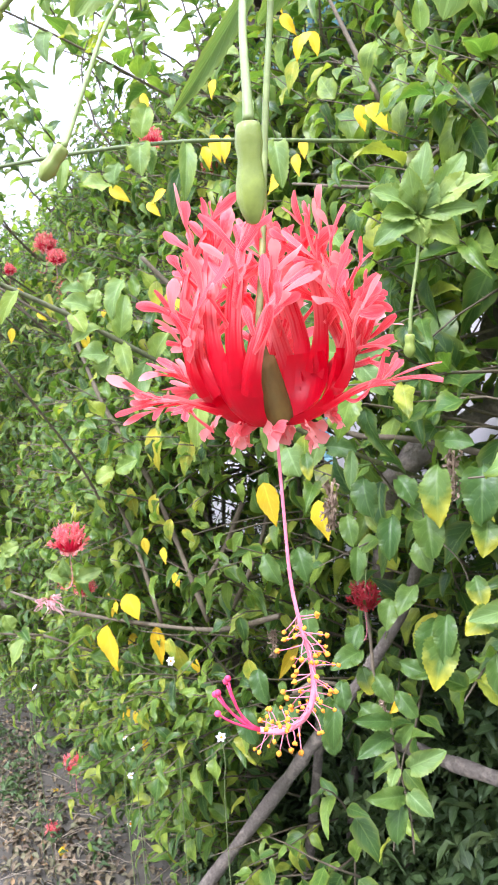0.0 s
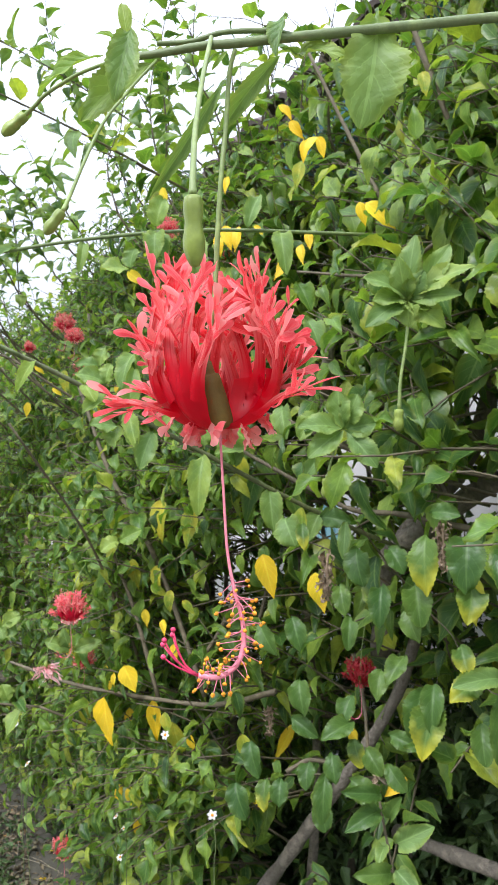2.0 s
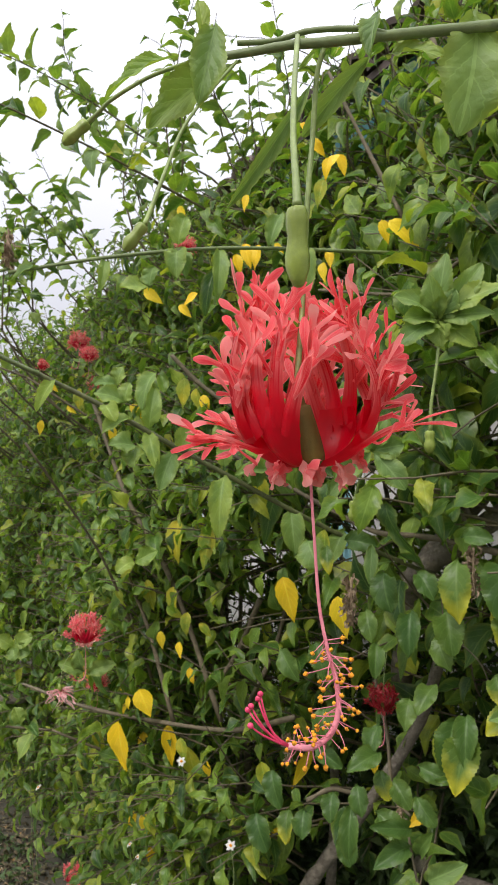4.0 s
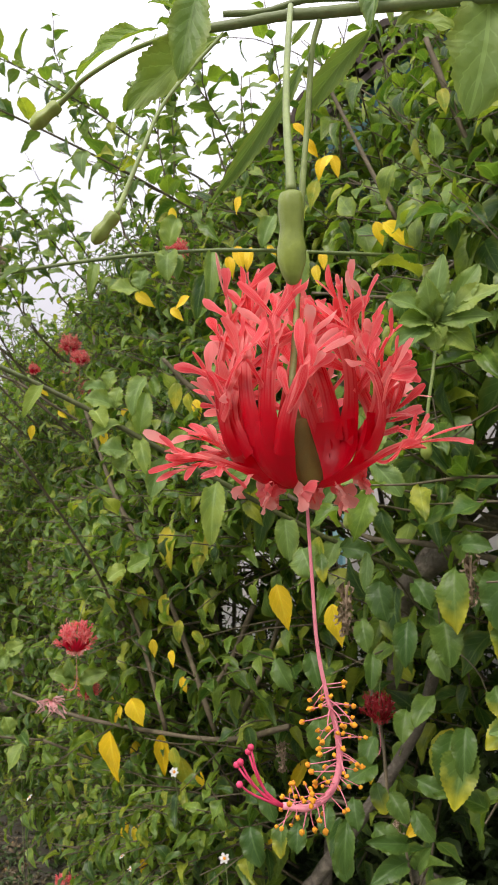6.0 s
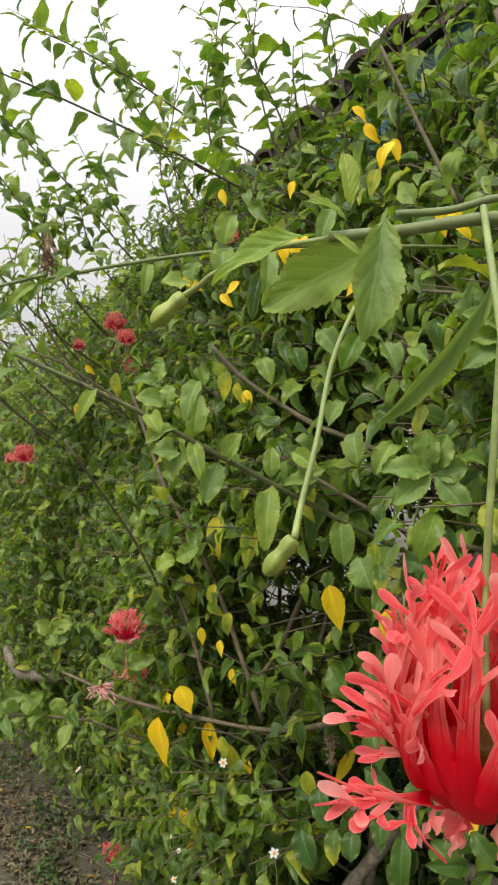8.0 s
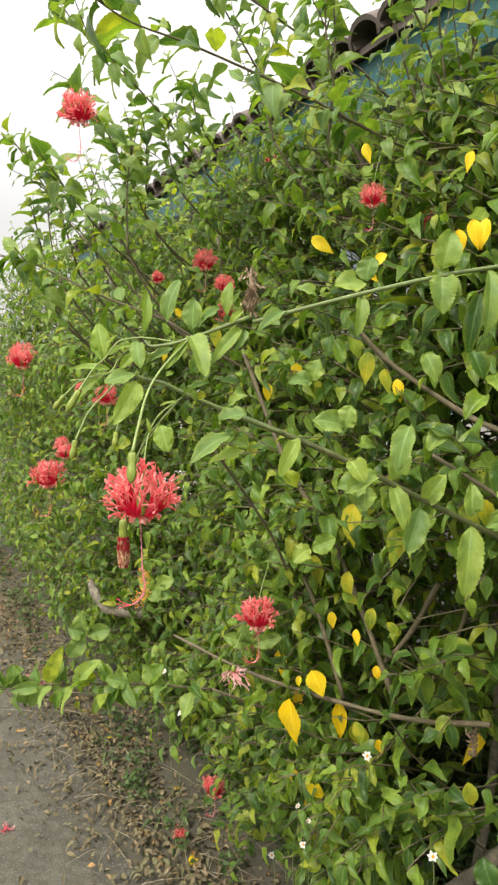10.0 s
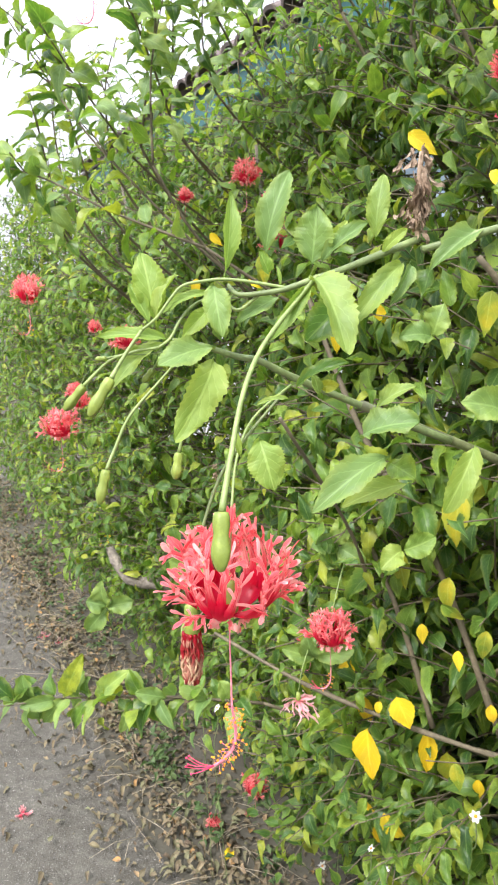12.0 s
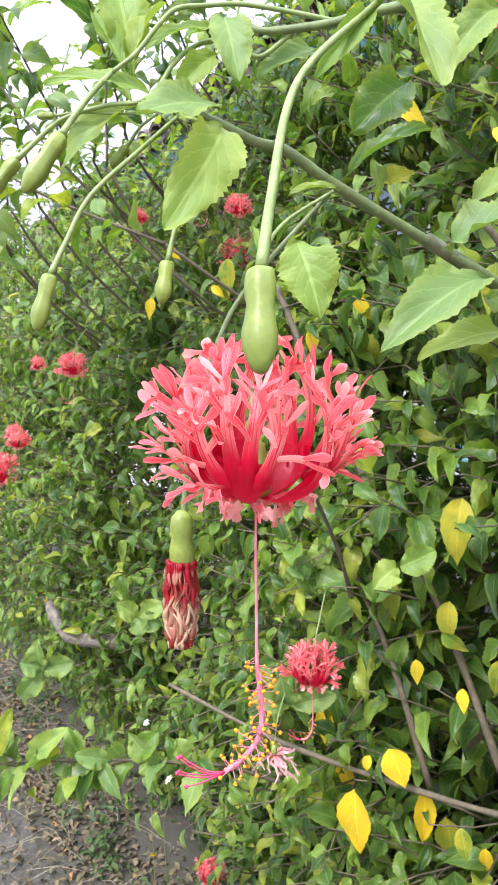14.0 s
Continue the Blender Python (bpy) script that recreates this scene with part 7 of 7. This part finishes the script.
big_leaf(shrub_at((-0.61, 1.55, 0.85)), (-0.6590, 1.5465, 0.8477), (-0.6471, 1.5357, 0.8044), 0.0384, 0.80, 0.42, HEDGE_LEAF, (0.0280, -0.8, 0.5956))
big_leaf(shrub_at((-0.61, 1.55, 0.85)), (-0.8443, 1.5335, 0.8416), (-0.8118, 1.5312, 0.8110), 0.0285, 0.28, 0.27, YOUNG_LEAF, (-0.3137, -0.8, 0.8491))
big_leaf(shrub_at((-0.61, 1.55, 0.85)), (-0.5721, 1.5527, 0.8507), (-0.5370, 1.5547, 0.8931), 0.0376, 0.54, 0.28, HEDGE_LEAF, (0.0435, -0.8, 0.7155))
big_leaf(shrub_at((-0.61, 1.55, 0.85)), (-0.5556, 1.5537, 0.8509), (-0.5380, 1.5469, 0.8416), 0.0377, 0.64, 0.21, YOUNG_LEAF, (-0.5986, -0.8, 0.8020))
big_leaf(shrub_at((-0.61, 1.55, 0.85)), (-0.8602, 1.5322, 0.8404), (-0.9231, 1.5385, 0.8903), 0.0363, 0.39, 0.33, HEDGE_LEAF, (-0.0093, -0.8, 0.5497))
big_leaf(shrub_at((-0.61, 1.55, 0.85)), (-0.7875, 1.5376, 0.8443), (-0.8397, 1.5042, 0.8469), 0.0281, 0.52, 0.34, YOUNG_LEAF, (0.1600, -0.8, 0.3889))
big_leaf(shrub_at((-0.61, 1.55, 0.85)), (-0.5006, 1.5569, 0.8494), (-0.5127, 1.5507, 0.8855), 0.0328, 0.21, 0.31, YOUNG_LEAF, (0.3614, -0.8, 0.5628))
big_leaf(shrub_at((-0.61, 1.55, 0.85)), (-0.7195, 1.5425, 0.8470), (-0.6610, 1.5355, 0.9048), 0.0361, 0.49, 0.43, YOUNG_LEAF, (0.4379, -0.8, 0.9761))
big_leaf(shrub_at((-0.61, 1.55, 0.85)), (-0.8113, 1.5365, 0.8460), (-0.8364, 1.5316, 0.8628), 0.0226, 0.50, 0.36, YOUNG_LEAF, (-0.3401, -0.8, 0.8940))
big_leaf(shrub_at((-0.61, 1.55, 0.85)), (-0.7346, 1.5416, 0.8469), (-0.7336, 1.5435, 0.8861), 0.0368, 0.32, 0.11, YOUNG_LEAF, (-0.5952, -0.8, 0.3646))
big_leaf(shrub_at((-0.61, 1.55, 0.85)), (-0.6536, 1.5469, 0.8478), (-0.6791, 1.5314, 0.7921), 0.0240, 0.44, 0.13, YOUNG_LEAF, (0.3225, -0.8, 0.2924))
big_leaf(shrub_at((-0.61, 1.55, 0.85)), (-0.6175, 1.5497, 0.8502), (-0.5843, 1.5176, 0.8109), 0.0239, 0.60, 0.37, YOUNG_LEAF, (0.0426, -0.8, 0.3083))
big_leaf(shrub_at((-0.61, 1.55, 0.85)), (-0.6023, 1.5507, 0.8503), (-0.6501, 1.5259, 0.8701), 0.0304, 0.13, 0.16, YOUNG_LEAF, (0.2029, -0.8, 0.3748))
big_leaf(shrub_at((-0.61, 1.55, 0.85)), (-0.8583, 1.5326, 0.8415), (-0.8157, 1.5262, 0.8836), 0.0380, 0.78, 0.31, HEDGE_LEAF, (-0.5882, -0.8, 0.9547))
big_leaf(shrub_at((-0.61, 1.55, 0.85)), (-0.5337, 1.5552, 0.8511), (-0.5817, 1.5530, 0.8931), 0.0391, 0.52, 0.11, YOUNG_LEAF, (-0.4247, -0.8, 0.2367))
big_leaf(shrub_at((-0.61, 1.55, 0.85)), (-0.7757, 1.5388, 0.8464), (-0.8068, 1.5289, 0.8046), 0.0297, 0.53, 0.30, YOUNG_LEAF, (-0.0268, -0.8, 0.2664))
big_leaf(shrub_at((-0.61, 1.55, 0.85)), (-0.4807, 1.5582, 0.8496), (-0.4559, 1.5283, 0.8346), 0.0270, 0.72, 0.45, HEDGE_LEAF, (0.2308, -0.8, 0.3466))
big_leaf(shrub_at((-0.61, 1.55, 0.85)), (-0.6282, 1.5490, 0.8501), (-0.6461, 1.5261, 0.8265), 0.0294, 0.20, 0.30, YOUNG_LEAF, (-0.5544, -0.8, 0.8799))
big_leaf(shrub_at((0.07, 0.99, 1.42)), (0.0745, 0.9859, 1.4218), (0.0990, 0.9727, 1.4039), 0.0309, 0.50, 0.40, HEDGE_LEAF, (-0.4987, -0.9, 0.5))
big_leaf(shrub_at((0.04, 1.04, 1.44)), (0.0394, 1.0400, 1.4360), (0.0167, 1.0215, 1.4019), 0.0279, 0.50, 0.40, YOUNG_LEAF, (-0.2914, -0.9, 0.5))
big_leaf(shrub_at((0.02, 1.07, 1.46)), (0.0219, 1.0670, 1.4627), (0.0062, 1.0493, 1.4316), 0.0236, 0.50, 0.40, HEDGE_LEAF, (-0.3211, -0.9, 0.5))
big_leaf(shrub_at((-0.03, 1.15, 1.53)), (-0.0311, 1.1490, 1.5276), (-0.0147, 1.1342, 1.4890), 0.0293, 0.50, 0.40, HEDGE_LEAF, (0.0304, -0.9, 0.5))
big_leaf(shrub_at((0.01, 1.09, 1.54)), (0.0084, 1.0881, 1.5435), (0.0365, 1.0744, 1.5045), 0.0344, 0.50, 0.40, YOUNG_LEAF, (-0.3632, -0.9, 0.5))
big_leaf(shrub_at((0.06, 1.01, 1.52)), (0.0560, 1.0150, 1.5215), (0.0329, 0.9959, 1.4720), 0.0334, 0.50, 0.40, HEDGE_LEAF, (0.0681, -0.9, 0.5))
big_leaf(shrub_at((0.08, 0.97, 1.50)), (0.0822, 0.9740, 1.5044), (0.0988, 0.9592, 1.4637), 0.0304, 0.50, 0.40, YOUNG_LEAF, (0.0940, -0.9, 0.5))
big_leaf(shrub_at((-0.01, 1.12, 1.47)), (-0.0113, 1.1180, 1.4687), (-0.0433, 1.0987, 1.4375), 0.0320, 0.50, 0.40, HEDGE_LEAF, (-0.4738, -0.9, 0.5))
big_leaf(shrub_at((0.05, 1.02, 1.40)), (0.0510, 1.0220, 1.3948), (0.0556, 1.0057, 1.3466), 0.0338, 0.50, 0.40, YOUNG_LEAF, (-0.4981, -0.9, 0.5))
big_leaf(shrub_at((-0.05, 1.17, 1.42)), (-0.0473, 1.1740, 1.4208), (-0.0805, 1.1545, 1.3885), 0.0320, 0.50, 0.40, YOUNG_LEAF, (-0.4321, -0.9, 0.5))
big_leaf(shrub_at((0.07, 0.99, 1.56)), (0.0717, 0.9900, 1.5599), (0.0888, 0.9751, 1.5177), 0.0293, 0.50, 0.40, HEDGE_LEAF, (-0.0258, -0.9, 0.5))
big_leaf(shrub_at((0.01, 1.09, 1.39)), (0.0089, 1.0870, 1.3918), (-0.0076, 1.0688, 1.3475), 0.0311, 0.50, 0.40, HEDGE_LEAF, (-0.3632, -0.9, 0.5))
big_leaf(shrub_at((0.09, 0.96, 1.38)), (0.0928, 0.9580, 1.3780), (0.0702, 0.9394, 1.3402), 0.0299, 0.50, 0.40, YOUNG_LEAF, (-0.1341, -0.9, 0.5))
big_leaf(shrub_at((-0.08, 1.22, 1.52)), (-0.0794, 1.2230, 1.5238), (-0.0627, 1.2080, 1.4800), 0.0314, 0.50, 0.40, YOUNG_LEAF, (-0.1867, -0.9, 0.5))


def wilted_bloom():
    """A closed, withered bloom, its petals rolled up and twisted below a green calyx."""
    thing = root("wilted_flower", (0, 0, 0), "withered rolled red flower hanging below a green calyx", "flower")
    points = [(-0.3685, 0.8278, 1.4809), (-0.3948, 0.8143, 1.4494), (-0.4069, 0.8070, 1.4278), (-0.4158, 0.7977, 1.3956), (-0.4175, 0.7922, 1.3741), (-0.4183, 0.7881, 1.3596)]
    path = smooth_path(points, 6)
    v, f, u = tube_data(path, lerp_radii(len(path), (0.0009, 0.0011)), 8)
    child("stalk", grid_mesh("stalk", v, f, u, (STEM_MAT,)), thing)
    a = Vector(points[-1]) + Vector((0, 0, 0.006))
    v, f, u = lathe_data([(0, 0.0014), (0.12, 0.0036), (0.34, 0.0041), (0.48, 0.0036), (0.66, 0.0044), (0.9, 0.0043), (1, 0.0036)], a + Vector((0, 0, 0.003)), a + Vector((0.0005, 0, -0.017)), 12)
    child("calyx", grid_mesh("calyx", v, f, u, (BUD_GREEN,)), thing)
    rng = random.Random(5)
    for k in range(46):
        ang = 2 * math.pi * k / 46 + rng.uniform(-0.25, 0.25)
        pale = rng.random() < 0.62
        pts = []
        for i in range(7):
            t = i / 6
            r = 0.0040 + 0.0012 * math.sin(3.1 * t) - 0.0009 * t**4
            aa = ang + rng.uniform(-0.12, 0.12) + (0.55 if pale else 0.4) * math.sin((7 + k % 6) * t + 2.3 * k) * (0.3 + t)
            r += 0.0007 * math.sin(13 * t + 1.7 * k) + (0.0007 * t if pale else 0)
            pts.append(a + Vector((r * math.cos(aa), r * math.sin(aa), -0.014 - 0.030 * t)))
        path = smooth_path(pts, 3)
        v, f, u = tube_data(path, [(0.00042 if pale else 0.0009) + 0.0003 * rng.uniform(-0.6, 1) for _ in path], 6)
        u = [(0.5, min(1.0, 0.25 + 1.6 * y)) if pale else (0.5, 0.1 + 0.6 * y) for x, y in u]
        child("petal", grid_mesh("petal", v, f, u, (WILTED_PETAL,)), thing)
    v, f, u = lathe_data([(0, 0.0030), (0.5, 0.0042), (0.9, 0.0038), (1, 0.002)], a + Vector((0, 0, -0.014)), a + Vector((0.0005, 0, -0.044)), 10)
    child("core", grid_mesh("core", v, f, u, (WILTED_PETAL,)), thing)


wilted_bloom()


def dried_cluster(at, height, seed):
    """Shrivelled brown leaves and husks hanging together on a stem."""
    thing = root("dried_leaf_cluster", at, "clump of shrivelled brown leaves clinging to the branch", "dead leaves")
    rng = random.Random(seed)
    for k in range(48):
        z = height * (rng.random() - 0.5)
        start = Vector((rng.uniform(-0.12, 0.12) * height, rng.uniform(-0.1, 0.1) * height, z + 0.12 * height))
        v, f, u = leaf_shape(10, 2, seed + k, rng.choice((0.10, 0.16, 0.28)), 0.12, rng.uniform(1.0, 2.0), rng.uniform(0.6, 1.8), 0.16)
        me = grid_mesh("dried_leaf", v, f, u, (DRY_HUSK,))
        way = Vector((rng.uniform(-0.5, 0.5), rng.uniform(-0.5, 0.5), -1))
        child("dried_leaf", me, thing).matrix_basis = leaf_frame(start, way, (rng.uniform(-1, 1), -1, rng.uniform(-0.5, 0.5)), height * rng.uniform(0.18, 0.38))
    v, f, u = tube_data(smooth_path([(0.02 * height, 0, 0.5 * height), (0.0, 0, 0.2 * height), (0.01 * height, 0.02 * height, -0.5 * height)], 5), [0.03 * height] * 11, 6)
    child("stalk", grid_mesh("stalk", v, f, u, (DRY_HUSK,)), thing)


dried_cluster((-0.3015, 0.8384, 1.5812)
, 0.046, 40)

dried_cluster((0.033, 1.325, 0.874), 0.050, 300)
dried_cluster((0.103, 0.943, 1.166), 0.060, 340)
dried_cluster((0.217, 0.803, 1.214), 0.050, 380)
dried_cluster((0.177, 1.049, 0.871), 0.030, 420)
dried_cluster((-0.564, 1.877, 1.159), 0.030, 460)

# ---- litter, weeds and small things on the ground ----
def scatter():
    rng = random.Random(77)
    litter = root("leaf_litter", (0, 0, 0), "dry brown leaves strewn over the soil beside the path", "leaf litter")
    tagged(litter, kind="stuff")
    shapes = [leaf_shape(4, 2, 200 + i, 0.5, 0.05, 0.3 + 0.2 * i, 0.5 + 0.35 * i, 0.08) for i in range(4)]
    frames = []
    for k in range(11500):
        s, c = rng.uniform(0.2, 6.5), -0.58 - abs(rng.gauss(0, 0.26))
        if rng.random() < 0.2:
            c = -0.58 + abs(rng.gauss(0, 0.10 if rng.random() < 0.6 else 0.3))
        way = Vector((rng.gauss(0, 1), rng.gauss(0, 1), rng.uniform(-0.15, 0.35)))
        frames.append(leaf_frame(hedge_point(s, c, 0.008 + rng.random() * 0.02), way, (rng.gauss(0, 0.35), rng.gauss(0, 0.35), 1), rng.uniform(0.012, 0.036)))
    leaf_cloud("dry_leaves", litter, shapes, frames, DRY_LEAF)
    straws = []
    for k in range(300):
        s, c = rng.uniform(0.6, 5.0), -0.56 - rng.gauss(0.08, 0.16)
        a = rng.uniform(0, 6.28)
        half = Vector((math.cos(a), math.sin(a), 0)) * rng.uniform(0.03, 0.12)
        at = hedge_point(s, c, 0.022)
        straws.append(tube_data([at - half, at + Vector((0, 0, rng.uniform(0.004, 0.02))), at + half], [0.0008, 0.0009, 0.0006], 4))
    v, f, u = joined(straws)
    tagged(child("dry_stalks", grid_mesh("dry_stalks", v, f, u, (DRY_STRAW,)), litter), kind="stuff")
    weeds = root("weeds", (0, 0, 0), "low green weeds growing under the hedge", "weeds")
    tagged(weeds, kind="stuff")
    frames = []
    for k in range(1700):
        s, c = rng.uniform(-0.3, 6.5), -0.64 - abs(rng.gauss(0, 0.5))
        if c > -0.95 and rng.random() < 0.6:
            continue
        if noise.noise(Vector((s * 2, c * 3, 0))) < -0.1:
            continue
        at = hedge_point(s, c, 0.0)
        for j in range(rng.randrange(4, 9)):
            way = Vector((rng.gauss(0, 1), rng.gauss(0, 1), rng.uniform(0.3, 1.4)))
            frames.append(leaf_frame(at + Vector((rng.gauss(0, 0.02), rng.gauss(0, 0.02), rng.uniform(0.0, 0.07))), way, (rng.gauss(0, 0.3), rng.gauss(0, 0.3), 1), rng.uniform(0.018, 0.04)))
    for k in range(2600):
        s, c = rng.uniform(0.3, 2.9), -0.95 - abs(rng.gauss(0, 0.55))
        at, tall = hedge_point(s, c, 0.0), rng.uniform(0.08, 0.34) + max(0.0, min(0.85, (-1.1 - c) * 1.6)) * rng.uniform(0.4, 1.0)
        for j in range(rng.randrange(6, 11) + int(tall * 10)):
            way = Vector((rng.gauss(0, 1), rng.gauss(0, 1), rng.uniform(-0.2, 0.9)))
            frames.append(leaf_frame(at + Vector((rng.gauss(0, 0.02), rng.gauss(0, 0.02), tall * (j % 11 + 1) / 11)), way, (rng.gauss(0, 0.3), rng.gauss(0, 0.3), 1), rng.uniform(0.022, 0.05)))
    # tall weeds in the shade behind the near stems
    # their darker leaf colour also stands in for that shade
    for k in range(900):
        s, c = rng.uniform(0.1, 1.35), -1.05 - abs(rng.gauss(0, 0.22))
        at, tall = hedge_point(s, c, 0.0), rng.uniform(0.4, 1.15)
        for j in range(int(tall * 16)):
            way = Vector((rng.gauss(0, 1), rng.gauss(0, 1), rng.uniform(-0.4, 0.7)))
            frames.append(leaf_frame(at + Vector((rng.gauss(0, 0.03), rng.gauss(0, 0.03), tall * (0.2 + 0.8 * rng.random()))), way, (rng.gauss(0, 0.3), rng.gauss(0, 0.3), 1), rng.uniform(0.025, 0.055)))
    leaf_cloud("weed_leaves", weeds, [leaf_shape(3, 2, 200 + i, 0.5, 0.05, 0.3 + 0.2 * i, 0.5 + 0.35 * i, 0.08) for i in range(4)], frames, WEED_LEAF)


scatter()


def white_weed_flower(at, size, seed):
    """A small daisy-like bloom: white rays round a yellow disc, on a thin stalk."""
    rng = random.Random(seed)
    thing = root("daisy_flower", at, "small white daisy with yellow centre on a weed stalk", "flower", "white daisies")
    v, f, u = leaf_shape(4, 2, 5, 0.62, 0.0, 0.15, 0.25, 0.0, 0.6)
    ray = grid_mesh("ray", v, f, u, (WHITE_PETAL,))
    tilt = Euler((radians(50 + rng.uniform(-20, 20)), 0, radians(-35 + rng.uniform(-40, 40)))).to_matrix()
    for k in range(6):
        a = 2 * math.pi * k / 6 + rng.uniform(-0.2, 0.2)
        child("ray", ray, thing).matrix_basis = leaf_frame((0, 0, 0), tilt @ Vector((math.cos(a), math.sin(a), 0.15)), tilt @ Vector((0, 0, 1)), size * 0.5 * rng.uniform(0.85, 1.1))
    bm = bmesh.new()
    bmesh.ops.create_icosphere(bm, subdivisions=2, radius=size * 0.14)
    part("disc", bm, POLLEN, thing, "yellow disc", True)
    down = Vector((rng.uniform(-0.01, 0.01), 0.02, -0.10))
    v, f, u = tube_data(smooth_path([(0, 0, 0), down * 0.5 + Vector((0.004, 0, 0)), down * 1.6, (0.02, 0.06, -at[2] - 0.01)], 4), [0.0009] * 13, 5)
    child("stalk", grid_mesh("stalk", v, f, u, (STEM_MAT,)), thing)


white_weed_flower((-0.145, 1.288, 0.864), 0.018, 0)
white_weed_flower((-0.297, 1.833, 0.414), 0.019, 1)
white_weed_flower((-0.332, 1.888, 0.250), 0.021, 2)
white_weed_flower((-0.635, 2.042, 0.660), 0.017, 3)
white_weed_flower((-0.261, 1.466, 0.656), 0.015, 4)
white_weed_flower((-0.240, 1.433, 0.648), 0.011, 5)
white_weed_flower((-0.057, 1.152, 0.787), 0.017, 6)
white_weed_flower((-0.576, 1.951, 0.589), 0.021, 7)
white_weed_flower((-0.250, 1.450, 0.588), 0.016, 8)


def fallen(at, seed):
    """A dropped bloom lying crumpled on the path."""
    thing = root("fallen_flower", at, "crumpled pink fallen flower lying on the ground", "flower", "fallen flowers")
    for k in range(3):
        me = petal_mesh(seed + k, FADED_PETAL, 0.02, False)
        child("petal", me, thing).matrix_basis = Matrix.Rotation(2.1 * k, 4, "Z") @ Matrix.Rotation(radians(70), 4, "Y")


fallen((-1.463, 3.341, 0.012), 900)
fallen((-1.202, 2.284, 0.012), 907)
fallen((-1.550, 3.386, 0.012), 914)


def fallen_leaf(at, length, turn, seed):
    """A yellow leaf dropped on the ground."""
    v, f, u = leaf_shape(14, 4, seed, 0.5, 0.04, 0.5, 0.7, 0.08)
    ob = new("fallen_leaf", grid_mesh("fallen_leaf", v, f, u, (YELLOW_LEAF,)))
    ob.matrix_basis = leaf_frame(at, (math.cos(turn), math.sin(turn), 0.15), (0.2, -0.3, 1), length)
    tagged(ob, "pale yellow leaf fallen on the litter beside the path", "leaf", "fallen leaves")


fallen_leaf((-0.585, 2.145, 0.020), 0.060, 1.3, 500)
fallen_leaf((-0.217, 2.029, 0.020), 0.050, 0.4, 501)
fallen_leaf((-1.028, 2.850, 0.020), 0.020, 0.3, 502)
fallen_leaf((-0.722, 2.721, 0.020), 0.022, 0.1, 503)
fallen_leaf((-0.702, 2.523, 0.020), 0.030, 0.8, 504)
